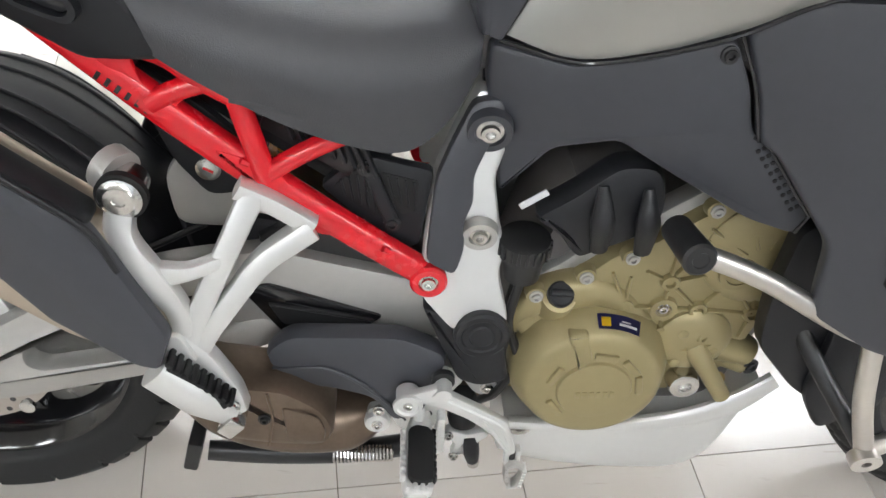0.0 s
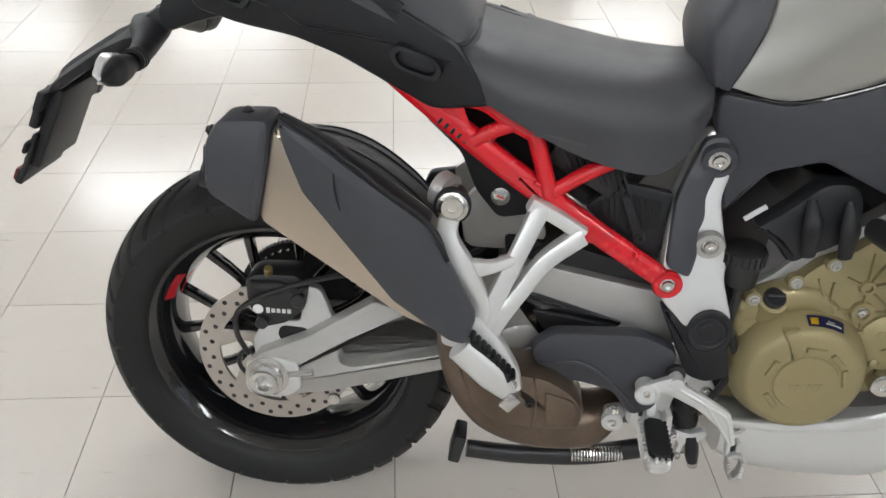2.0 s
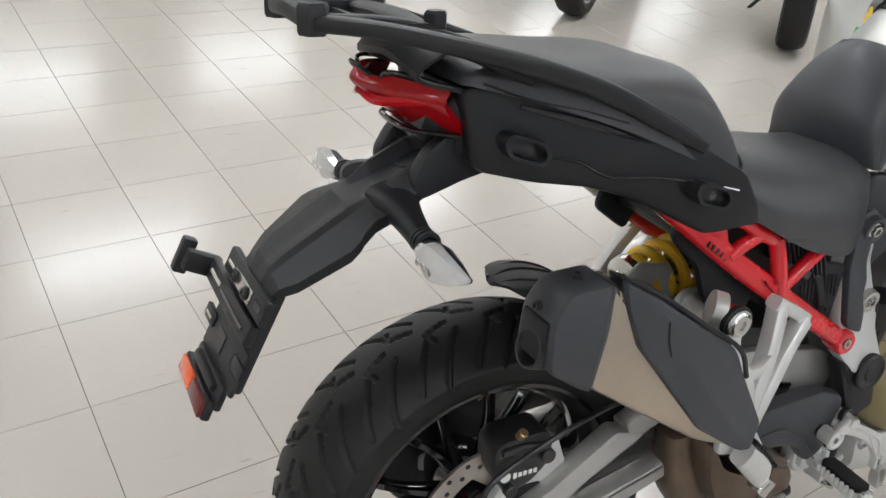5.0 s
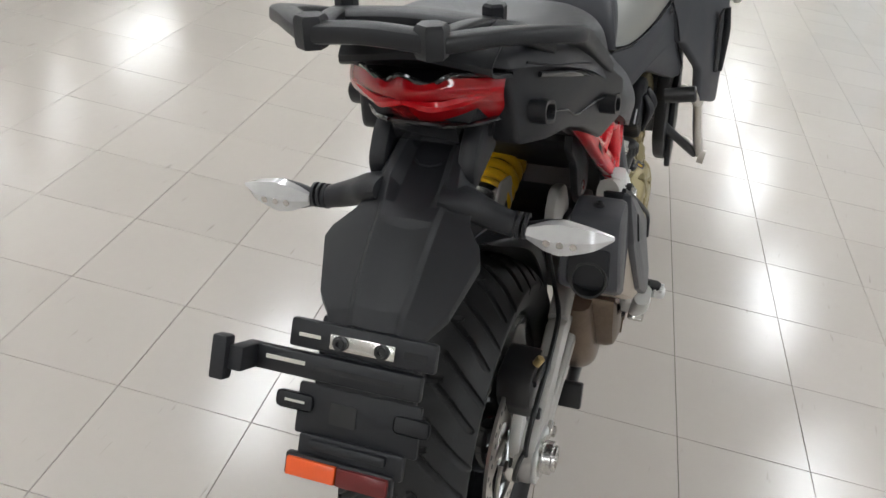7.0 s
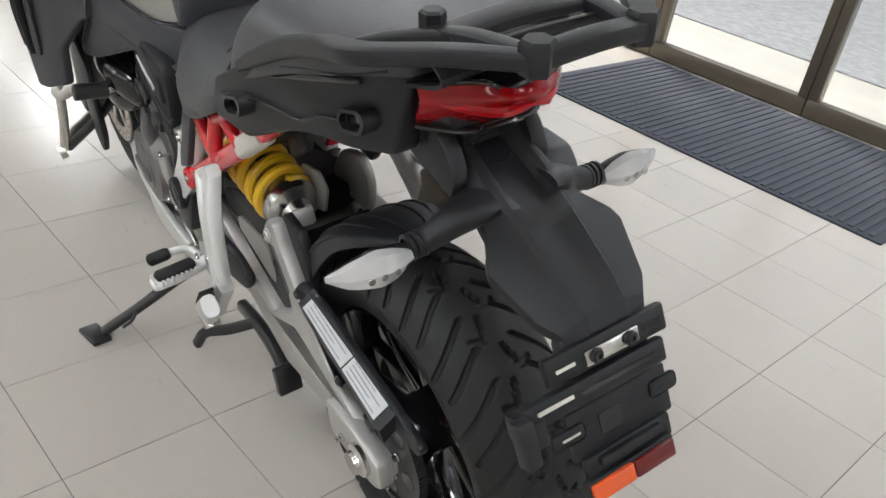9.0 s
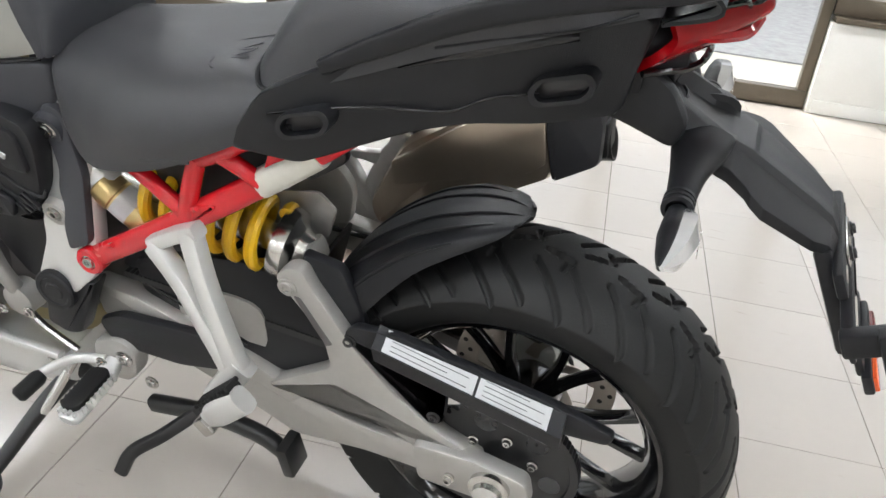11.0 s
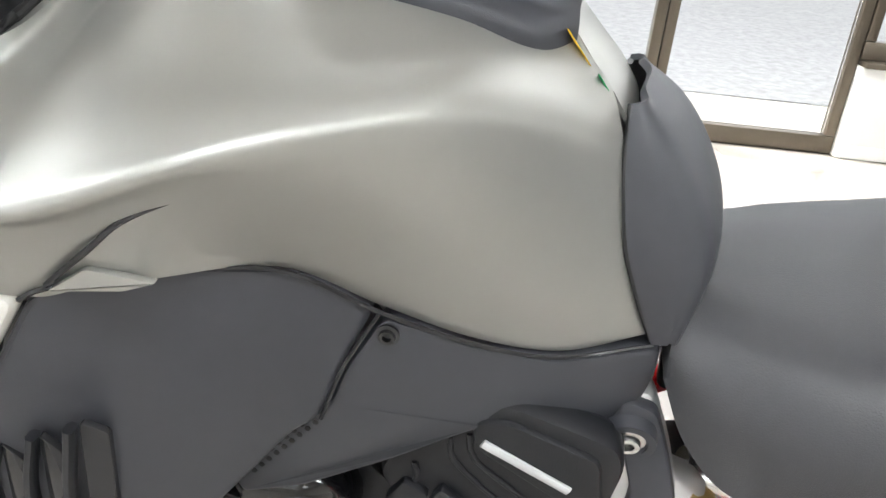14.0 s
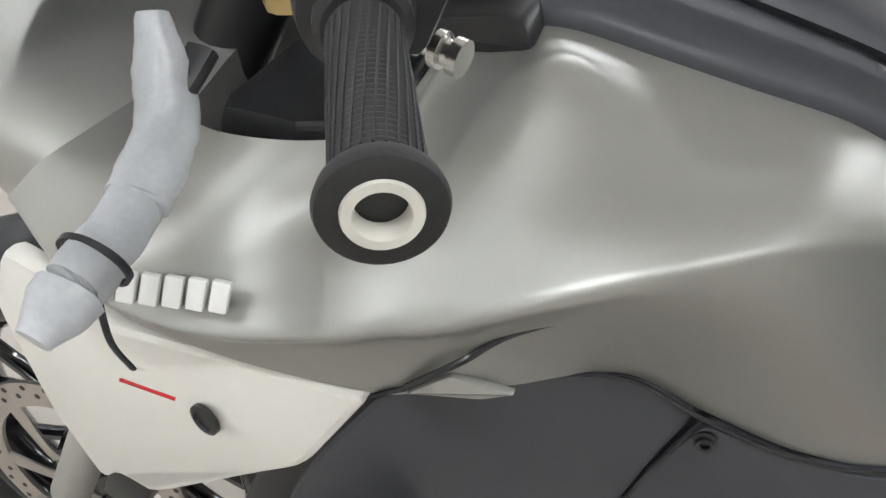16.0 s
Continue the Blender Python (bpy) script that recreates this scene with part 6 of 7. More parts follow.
    part("dome_ring", lathe([(0, 0.015), (0, 0.025), (0.010, 0.023), (0.010, 0.016)], (0.972, -0.150, 0.562), (0, -1, 0), 28, closed=True), BRONZE, e)
    for a in (70, 110, 150, -10, 30):
        w = radians(a)
        part("web_rib", sweep([(0.99 + 0.02 * math.cos(w), -0.158, 0.58 + 0.02 * math.sin(w)), (0.99 + 0.072 * math.cos(w), -0.1475, 0.58 + 0.072 * math.sin(w))], 0.0022, 0.004, 8, smooth=False), BRONZE, e)
    lump = (0.952, 0.447)
    part("filter_dome", lathe([(0, 0.050), (0.008, 0.048), (0.018, 0.036), (0.020, 0.02), (0.020, 0)], (lump[0], -0.142, lump[1]), (0, -1, 0), 40), BRONZE, e)
    for x, z in ((0.932, 0.465), (0.976, 0.440), (0.933, 0.416), (0.967, 0.424)):
        part("boss", lathe([(0, 0), (0, 0.0085), (0.008, 0.007), (0.010, 0.004), (0.010, 0)], (x, -0.153, z), (0, -1, 0), 16), BRONZE, e)
    for end in ((0.953, 0.488), (0.975, 0.482), (0.992, 0.455), (0.915, 0.43), (0.94, 0.405)):
        part("web_rib", sweep([(lump[0] + (end[0] - lump[0]) * 0.25, -0.162, lump[1] + (end[1] - lump[1]) * 0.25), (end[0], -0.149, end[1])], 0.0024, 0.004, 8, smooth=False), BRONZE, e)
    part("water_stub", sweep([(0.956, -0.150, 0.438), (0.970, -0.166, 0.420), (1.004, -0.172, 0.374)], [0.018, 0.0125, 0.0115], n=16, steps=16), BRONZE, e)
    part("drain_plug", lathe([(-0.03, 0), (-0.03, 0.021), (0, 0.021), (0.006, 0.019), (0.007, 0.015), (0.007, 0.009), (0.001, 0.008), (0.001, 0)], (0.955, -0.160, 0.380), (0, -1, 0), 28), STEEL, e)
    part("side_port", sweep([(0.995, -0.13, 0.43), (1.025, -0.135, 0.425), (1.035, -0.135, 0.42)], [0.026, 0.022, 0.02], n=18, smooth=False), BRONZE, e)
    part("side_port", sweep([(1.0, -0.13, 0.405), (1.038, -0.135, 0.395)], 0.012, n=14, smooth=False), BRONZE, e)
    bolt((1.045, -0.14, 0.398), 0.012, (0.3, -1, 0), e, BLACKMETAL)
    for x, z in ((0.742, 0.506), (0.797, 0.538), (0.845, 0.570), (0.925, 0.642), (1.035, 0.632)):
        part("screw_boss", lathe([(0, 0), (0, 0.0135), (0.012, 0.0115), (0.012, 0)], (x, -0.138, z), (0, -1, 0), 18), BRONZE, e)
        bolt((x, -0.150, z), 0.0085, (0, -1, 0), e, CAST)
    # black intake cover and reservoir, right
    a = part("cylinder_cover", prism([(0.715, 0.625), (0.76, 0.66), (0.80, 0.70), (0.845, 0.70), (0.86, 0.665), (0.862, 0.625), (0.83, 0.60), (0.80, 0.585), (0.775, 0.57), (0.755, 0.60)], -0.165, -0.12, 0.012, 0.016), PLASTIC, bike, "black moulded cylinder cover")
    for x in (0.785, 0.835):
        part("moulded_fold", sweep([(x, -0.165, 0.675), (x + 0.004, -0.178, 0.64), (x + 0.012, -0.165, 0.59)], [0.006, 0.014, 0.01], [0.006, 0.012, 0.006], 10, 2), PLASTIC, a)
    part("pale_tag", box((0.715, -0.158, 0.648), (0.035, 0.003, 0.008), (0, -38, 0), 0.001), LABEL, a)
    r = part("fluid_reservoir", lathe([(0, 0), (0, 0.022), (0.03, 0.026), (0.034, 0.026), (0.036, 0.03), (0.058, 0.03), (0.06, 0.027), (0.06, 0)], (0.722, -0.135, 0.527), (-0.08, -0.1, 1), 30), BLACKMETAL, bike, "black brake fluid reservoir with ribbed cap")
    for i in range(20):
        q = 2 * math.pi * i / 20
        part("cap_rib", box((0.7185 + 0.0305 * math.cos(q), -0.1395 + 0.0305 * math.sin(q), 0.573), (0.004, 0.004, 0.018), (0, 0, math.degrees(q)), 0.001), BLACKMETAL, r)
    for y in (-0.148, -0.13):
        part("hose", sweep([(0.72, y, 0.53), (0.715, y, 0.46), (0.735, y, 0.40), (0.72, y + 0.01, 0.33), (0.70, y + 0.02, 0.30)], 0.006, n=10, steps=30), BLACKMETAL, r)
    # left side
    l = part("cylinder_cover", prism([(0.80, 0.745), (0.765, 0.755), (0.672, 0.728), (0.662, 0.70), (0.672, 0.62), (0.695, 0.59), (0.73, 0.562), (0.79, 0.56), (0.845, 0.60), (0.875, 0.64), (0.868, 0.665), (0.84, 0.69), (0.83, 0.73)], 0.12, 0.158, 0.010, 0.016), PLASTIC, bike, "black moulded cylinder cover with pale badge")
    part("raised_field", prism([(0.795, 0.735), (0.765, 0.742), (0.685, 0.715), (0.675, 0.655), (0.71, 0.655), (0.79, 0.705)], 0.15, 0.165, 0.005, 0.012), PLASTIC, l)
    for line in ([(0.796, 0.1585, 0.717), (0.792, 0.1585, 0.694), (0.777, 0.1585, 0.676), (0.719, 0.1585, 0.633), (0.673, 0.1585, 0.619), (0.658, 0.1585, 0.633)], [(0.812, 0.1585, 0.709), (0.805, 0.1585, 0.679), (0.761, 0.1585, 0.637), (0.717, 0.1585, 0.607), (0.678, 0.1585, 0.596)], [(0.841, 0.1585, 0.670), (0.839, 0.1585, 0.647), (0.857, 0.1585, 0.602), (0.846, 0.1585, 0.568)]):
        part("moulded_line", sweep(line, 0.0028, 0.0024, 8, 2, 30), PLASTIC, l)
    part("moulded_block", prism([(0.80, 0.605), (0.825, 0.63), (0.815, 0.65), (0.785, 0.625)], 0.156, 0.168, 0.003, 0.005), PLASTIC, l)
    part("moulded_block", prism([(0.725, 0.575), (0.75, 0.59), (0.745, 0.615), (0.718, 0.60)], 0.156, 0.168, 0.003, 0.005), PLASTIC, l)
    part("badge", sweep([(0.784, 0.1665, 0.717), (0.706, 0.1665, 0.678)], 0.0045, 0.002, 10, 3, smooth=False), LABEL, l, "pale narrow badge")
    for x, z in ((0.845, 0.628), (0.768, 0.583)):
        part("clip", box((x, 0.16, z), (0.028, 0.014, 0.034), (0, -30, 0), 0.004), PLASTIC, l)
    for i in range(4):
        part("rib", box((0.69 + 0.008 * i, 0.159, 0.61 - 0.006 * i), (0.004, 0.006, 0.03), (0, 52, 0), 0.001), PLASTIC, l)
    part("lower_cover", prism([(0.88, 0.66), (0.86, 0.60), (0.79, 0.55), (0.73, 0.55), (0.68, 0.59), (0.68, 0.48), (0.71, 0.43), (0.78, 0.42), (0.84, 0.50), (0.92, 0.58), (0.94, 0.66)], 0.09, 0.128, 0.008, 0.014), PLASTIC, l)
    part("intake_hose", sweep([(1.06, 0.12, 0.62), (1.01, 0.165, 0.635), (0.95, 0.165, 0.62), (0.93, 0.14, 0.585), (0.97, 0.12, 0.56)], 0.038, n=20, steps=30), GLOSSBLACK, l)
    part("intake_hose", sweep([(1.08, 0.12, 0.57), (1.02, 0.16, 0.555), (0.96, 0.16, 0.56), (0.935, 0.13, 0.59)], 0.032, n=20, steps=30), GLOSSBLACK, l)
    g = part("alternator_cover", lathe([(0, 0), (0, 0.098), (0.03, 0.094), (0.05, 0.084), (0.054, 0.055), (0.058, 0.052), (0.058, 0)], (0.94, 0.11, 0.395), (0, 1, 0), 56), GREYCASE, bike, "grey round alternator cover")
    part("cover_bar", box((0.945, 0.169, 0.39), (0.09, 0.012, 0.022), (0, -10, 0), 0.005), GREYCASE, g)
    part("case_shoulder", prism([(1.0, 0.50), (0.93, 0.545), (0.86, 0.505), (0.83, 0.45), (0.85, 0.36), (0.92, 0.32), (1.02, 0.34), (1.04, 0.42)], 0.09, 0.13, 0.01, 0.02), GREYCASE, g)
    part("case_rib", sweep([(0.925, 0.135, 0.54), (0.91, 0.15, 0.49), (0.895, 0.14, 0.44)], 0.012, 0.014, 10, 4), GREYCASE, g)
    w = part("water_pump", lathe([(0, 0), (0, 0.03), (0.03, 0.028), (0.036, 0.018), (0.036, 0)], (0.80, 0.12, 0.38), (0, 1, 0), 24), CAST, bike, "cast water pump housing")
    part("pump_pipe", sweep([(0.80, 0.14, 0.39), (0.81, 0.15, 0.44), (0.82, 0.15, 0.475)], 0.013, n=14), CAST, w)
    for x, z in ((0.82, 0.478), (0.82, 0.43), (0.775, 0.37), (0.83, 0.36)):
        bolt((x, 0.155, z), 0.010, (0, 1, 0), w)
    part("sump", box((0.86, 0, 0.32), (0.28, 0.2, 0.08), (0, 4, 0), 0.02), BRONZE, b)
    p = part("belly_pan", body([(0.735, [(0, 0.20), (0.10, 0.20), (0.15, 0.228), (0.152, 0.285)]), (0.80, [(0, 0.17), (0.10, 0.172), (0.145, 0.205), (0.15, 0.28)]),
                               (0.92, [(0, 0.165), (0.11, 0.168), (0.15, 0.205), (0.155, 0.285)]), (1.02, [(0, 0.185), (0.11, 0.19), (0.15, 0.23), (0.155, 0.32)]), (1.07, [(0, 0.30), (0.09, 0.30), (0.13, 0.325), (0.14, 0.37)])], 21, 30), SILVER, bike, "silver aluminium belly pan")
    for s in (-1, 1):
        bolt((0.757, s * 0.151, 0.277), 0.016, (0, s, 0), p)
        part("pan_edge", sweep([(0.74, 0.152, 0.285), (0.85, 0.155, 0.288), (0.96, 0.158, 0.31), (1.03, 0.158, 0.345), (1.08, 0.15, 0.385)], [0.008, 0.009, 0.014, 0.018, 0.012], 0.008, 12, 3, 30, side=s), SILVER, p)
    part("pan_lining", box((1.045, 0, 0.31), (0.03, 0.22, 0.1), (0, -35, 0), 0.01), GOLD, p, "gold heat lining")
    for s in (-1, 1):
        q = part("crash_bar", sweep([(0.866, 0.255, 0.66), (0.945, 0.258, 0.632), (1.055, 0.265, 0.578), (1.14, 0.265, 0.556), (1.24, 0.22, 0.55)], 0.0115, n=16, side=s, steps=40), BRUSHED, bike, "brushed steel crash bar")
        part("bar_end", lathe([(-0.06, 0), (-0.06, 0.0165), (0.0, 0.018), (0.006, 0.018), (0.009, 0.015), (0.009, 0.009), (0.0075, 0.008), (0.0075, 0)], (0.864, s * 0.262, 0.66), (0.05, s, 0.15), 28), BLACKMETAL, q)
        part("bar_drop", sweep([(1.085, 0.266, 0.568), (1.105, 0.275, 0.48), (1.13, 0.285, 0.41)], 0.0115, n=16, side=s), BRUSHED, q)
        part("bar_lower", sweep([(1.128, 0.288, 0.412), (1.20, 0.25, 0.41), (1.28, 0.16, 0.42)], 0.0115, n=16, side=s), BRUSHED, q)
        part("bar_clamp", lathe([(0, 0.006), (0, 0.018), (0.016, 0.018), (0.016, 0.006)], (1.13, s * 0.285, 0.405), (0, s, -0.2), 20, closed=True), BRUSHED, q)
        part("bar_stay", sweep([(1.13, 0.275, 0.41), (1.06, 0.2, 0.50), (1.04, 0.15, 0.56)], 0.011, n=12, side=s), BLACKMETAL, q)
        if s > 0:
            # the left bar sits further forward and lower
            for o in [q] + list(q.children):
                for v in o.data.vertices:
                    v.co += Vector((0.09, 0.0, -0.06))

engine()

def foot_controls():
    for s in (-1, 1):
        h = part("passenger_peg_hanger", sweep([(0.418, 0.172, 0.645), (0.392, 0.192, 0.585), (0.365, 0.205, 0.52), (0.345, 0.212, 0.465)], [0.014, 0.013, 0.013, 0.016], 0.014, 14, 4, 24, side=s), SILVER, bike, "silver cast passenger footrest hanger")
        part("hanger_arm", sweep([(0.478, 0.172, 0.605), (0.43, 0.19, 0.572), (0.40, 0.2, 0.53), (0.37, 0.208, 0.485), (0.352, 0.212, 0.455)], [0.014, 0.013, 0.012, 0.013, 0.016], 0.014, 14, 4, 24, side=s), SILVER, h)
        part("hanger_arm", sweep([(0.402, 0.175, 0.652), (0.44, 0.172, 0.632), (0.48, 0.172, 0.607)], 0.011, 0.012, 12, 4, 12, side=s), SILVER, h)
        part("hanger_foot", sweep([(0.335, 0.212, 0.475), (0.36, 0.214, 0.44), (0.385, 0.216, 0.40), (0.398, 0.218, 0.37)], [0.018, 0.02, 0.018, 0.013], 0.014, 14, 4, 16, side=s), SILVER, h)
        bolt((0.393, s * 0.232, 0.385), 0.009, (0, s, 0), h)
        pg = part("passenger_footrest", sweep([(0.388, 0.232, 0.372), (0.36, 0.245, 0.41), (0.315, 0.25, 0.455)], [0.014, 0.022, 0.020], [0.012, 0.016, 0.014], 14, 3.0, 14, side=s), SILVER, bike, "folded silver passenger footrest with rubber teeth")
        for i in range(9):
            f = i / 8
            part("rubber_tooth", box((0.394 - 0.060 * f, s * (0.240 + 0.006 * f), 0.408 + 0.064 * f), (0.007, 0.026, 0.007), (0, 45, 0), 0.002), RUBBER, pg)
        part("rubber_strip", sweep([(0.388, 0.240, 0.402), (0.36, 0.243, 0.436), (0.33, 0.246, 0.466)], 0.007, 0.012, 10, 3, 12, side=s), RUBBER, pg)
        part("clevis", box((0.392, s * 0.235, 0.362), (0.022, 0.03, 0.03), (0, 40, 0), 0.004), STEEL, pg)
        if s < 0:
            part("silencer_hanger", sweep([(0.296, 0.2, 0.655), (0.29, 0.21, 0.61), (0.312, 0.218, 0.57), (0.338, 0.214, 0.52), (0.345, 0.212, 0.475)], [0.014, 0.016, 0.018, 0.013, 0.013], 0.012, 14, 4, 24, side=s), SILVER, h)
            part("hanger_bridge", sweep([(0.325, 0.216, 0.565), (0.355, 0.212, 0.568), (0.385, 0.2, 0.575)], [0.015, 0.009, 0.008], 0.009, 12, 4, 12, side=s), SILVER, h)
            part("guard_tab", prism([(0.285, 0.478), (0.34, 0.492), (0.36, 0.455), (0.33, 0.435), (0.288, 0.445)], 0.218, 0.232, 0.004, 0.008, side=s), SILVER, h)
            part("hanger_bush", lathe([(-0.03, 0), (-0.03, 0.02), (0, 0.022), (0.01, 0.022), (0.012, 0.017), (0.015, 0.015), (0.015, 0.007), (0.012, 0.006), (0.012, 0)], (0.296, -0.205, 0.655), (0, -1, 0), 30), STEEL, h)
            part("rubber_bush", lathe([(0, 0.022), (0, 0.026), (0.008, 0.026), (0.008, 0.022)], (0.296, -0.203, 0.655), (0, -1, 0), 30, closed=True), RUBBER, h)
            part("bush_lug", sweep([(0.275, 0.175, 0.668), (0.29, 0.185, 0.664)], 0.026, n=16, side=s, smooth=False), CAST, h)
        if s > 0:
            b = part("footrest_bracket", prism([(0.575, 0.36), (0.60, 0.375), (0.65, 0.36), (0.66, 0.32), (0.64, 0.285), (0.60, 0.285), (0.58, 0.31)], 0.125, 0.16, 0.006, 0.012), CAST, bike, "cast footrest bracket")
            bolt((0.596, 0.16, 0.34), 0.015, (0, 1, 0), b)
            bolt((0.562, 0.15, 0.292), 0.012, (0, 1, 0), b)
        else:
            b = part("footrest_bracket", prism([(0.583, 0.272), (0.582, 0.318), (0.588, 0.345), (0.617, 0.362), (0.646, 0.374), (0.662, 0.388), (0.676, 0.36), (0.655, 0.325), (0.648, 0.285), (0.642, 0.262), (0.630, 0.252), (0.600, 0.252)], -0.150, -0.118, 0.006, 0.010), SILVER, bike, "pale cast footrest bracket")
            part("bracket_ridge", sweep([(0.614, -0.150, 0.345), (0.617, -0.160, 0.31), (0.619, -0.166, 0.275)], [0.010, 0.008, 0.007], [0.008, 0.012, 0.014], 12, 3, 14), SILVER, b)
            part("bracket_cheek", prism([(0.588, 0.325), (0.596, 0.33), (0.602, 0.28), (0.595, 0.272), (0.588, 0.28)], -0.162, -0.146, 0.003, 0.004), SILVER, b)
            part("bracket_cheek", prism([(0.642, 0.30), (0.653, 0.30), (0.656, 0.232), (0.644, 0.228)], -0.168, -0.130, 0.003, 0.004), SILVER, b)
            part("bracket_web", prism([(0.660, 0.36), (0.672, 0.378), (0.700, 0.36), (0.722, 0.335), (0.712, 0.31), (0.69, 0.318)], -0.135, -0.120, 0.004, 0.008), SILVER, b)
            bolt((0.706, -0.136, 0.331), 0.009, (0, -1, 0), b)
            for x, z in ((0.631, 0.292), (0.606, 0.288)):
                part("rivet_hole", disc((x, -0.149, z), 0.005, 0.003, (0, -1, 0), 0.001, 14), BLACKMETAL, b)
            for o in [b] + list(b.children):
                for v in o.data.vertices:
                    v.co += Vector((0.001, 0.006, -0.005))
            part("stand_lug", lathe([(-0.02, 0), (-0.02, 0.018), (0, 0.018), (0.004, 0.016), (0.004, 0)], (0.564, -0.138, 0.259), (0, -1, 0), 24), SILVER, b)
            bolt((0.564, -0.142, 0.259), 0.0075, (0, -1, 0), b)
            bolt((0.565, -0.138, 0.283), 0.0085, (0, -1, 0), b)
            part("lug_plate", prism([(0.548, 0.262), (0.552, 0.282), (0.575, 0.288), (0.586, 0.275), (0.578, 0.255), (0.56, 0.248)], -0.136, -0.122, 0.002, 0.005), CAST, b)
        drop = 0.318 if s > 0 else 0.285
        x0, start = (0.614, 0.0) if s > 0 else (0.616, -0.006)
        fp = part("rider_footrest", sweep([(x0 + 0.006, 0.155 + start, drop + 0.006), (x0 + 0.003, 0.185 + start, drop), (x0 + 0.002, 0.23 + start, drop - 0.003), (x0, 0.270 + start, drop - 0.005), (x0, 0.279 + start, drop - 0.006)], [0.012, 0.018, 0.0215, 0.0195, 0.012], [0.012, 0.009, 0.009, 0.009, 0.008], 16, 3, 16, side=s, up=(0, 0, 1)), SILVER, bike, "toothed silver rider footrest with black rubber pad")
        part("rubber_pad", prism([(x0 - 0.012, 0.190), (x0 - 0.002, 0.183), (x0 + 0.014, 0.186), (x0 + 0.021, 0.195), (x0 + 0.020, 0.262), (x0 + 0.010, 0.270), (x0 - 0.006, 0.268), (x0 - 0.013, 0.258)], 0, 0.012, 0.003, 0.004), RUBBER, fp)
        pad = fp.children[-1]
        for v in pad.data.vertices:
            v.co = Vector((v.co.x, s * (v.co.z + start), drop + 0.006 + v.co.y - 0.06 * (v.co.z - 0.19)))
        if s > 0:
            pad.data.flip_normals()
        for i in range(8):
            for q in (-1, 1):
                part("tooth", box((x0 + 0.001 + q * 0.0195, s * (0.190 + start + 0.0098 * i), drop + 0.008 - 0.0006 * i), (0.006, 0.0065, 0.014), (0, 0, 30 * q * s), 0.0015), SILVER if q < 0 else RUBBER, fp)
        for i in range(4):
            part("tooth", box((x0 - 0.012 + 0.009 * i, s * (0.2715 + start), drop + 0.003), (0.0055, 0.008, 0.012), bev=0.0015), SILVER, fp)
    bp = part("brake_pedal", prism([(0.586, 0.372), (0.600, 0.388), (0.632, 0.402), (0.649, 0.391), (0.691, 0.367), (0.728, 0.343), (0.746, 0.286), (0.737, 0.280), (0.713, 0.316), (0.690, 0.337), (0.674, 0.349), (0.645, 0.364), (0.624, 0.373), (0.610, 0.371), (0.599, 0.356), (0.586, 0.361)], -0.210, -0.198, 0.003, 0.004), SILVER, bike, "silver forged rear brake pedal with toothed tip")
    part("pedal_pivot", lathe([(-0.022, 0), (-0.022, 0.015), (0, 0.015), (0.002, 0.019), (0.006, 0.018), (0.007, 0.014), (0.004, 0.012), (0.004, 0.006), (0.001, 0.005), (0.001, 0)], (0.598, -0.208, 0.371), (0, -1, 0), 30), SILVER, bp)
    bolt((0.598, -0.208, 0.371), 0.009, (0, -1, 0), bp)
    part("pedal_shaft", disc((0.598, -0.150, 0.371), 0.0125, 0.045, (0, -1, 0), 0.002, 20), BLACKMETAL, bp)
    part("pedal_boss", lathe([(-0.035, 0), (-0.035, 0.012), (0, 0.011), (0.006, 0.010), (0.006, 0)], (0.640, -0.207, 0.392), (0, -1, 0), 22), SILVER, bp)
    part("boss_collar", lathe([(0, 0.007), (0, 0.0145), (0.008, 0.0145), (0.008, 0.007)], (0.640, -0.186, 0.398), (0, -1, 0), 22, closed=True), BLACKMETAL, bp)
    part("pedal_rib", sweep([(0.628, -0.2105, 0.392), (0.69, -0.2105, 0.356), (0.722, -0.2105, 0.334), (0.738, -0.2105, 0.29)], 0.003, 0.0025, 8, 2, 20), SILVER, bp)
    part("pedal_rib", sweep([(0.690, -0.2105, 0.354), (0.706, -0.2105, 0.332), (0.735, -0.2105, 0.288)], 0.0025, 0.002, 8, 2, 16), SILVER, bp)
    for x in (0.734, 0.749):
        part("tip_fork", prism([(x - 0.003, 0.292), (x + 0.003, 0.292), (x + 0.004, 0.268), (x - 0.002, 0.266)], -0.212, -0.198, 0.001, 0.001), SILVER, bp)
    part("tip_spring", sweep([(0.742, -0.205, 0.285), (0.743, -0.206, 0.268)], 0.005, n=10, smooth=False), BLACKMETAL, bp)
    ring = [(0.736, 0.268), (0.748, 0.272), (0.758, 0.262), (0.757, 0.240), (0.750, 0.228), (0.743, 0.230), (0.737, 0.246)]
    part("pedal_tip", sweep([(x, -0.212, z) for x, z in ring] + [(ring[0][0], -0.212, ring[0][1])], 0.0032, 0.009, 10, 3, 40), CAST, bp)
    for i in range(6):
        part("tip_tooth", box((0.760 - 0.0005 * i, -0.214, 0.264 - 0.0062 * i), (0.005, 0.018, 0.0034), (0, 12, 0), 0.0008), SILVER, bp)
        part("tip_tooth", box((0.7355 + 0.0013 * i, -0.214, 0.262 - 0.0062 * i), (0.005, 0.018, 0.0034), (0, -12, 0), 0.0008), CAST, bp)
    for o in [bp] + list(bp.children):
        for v in o.data.vertices:
            v.co += Vector((0.001, 0.012, -0.011))
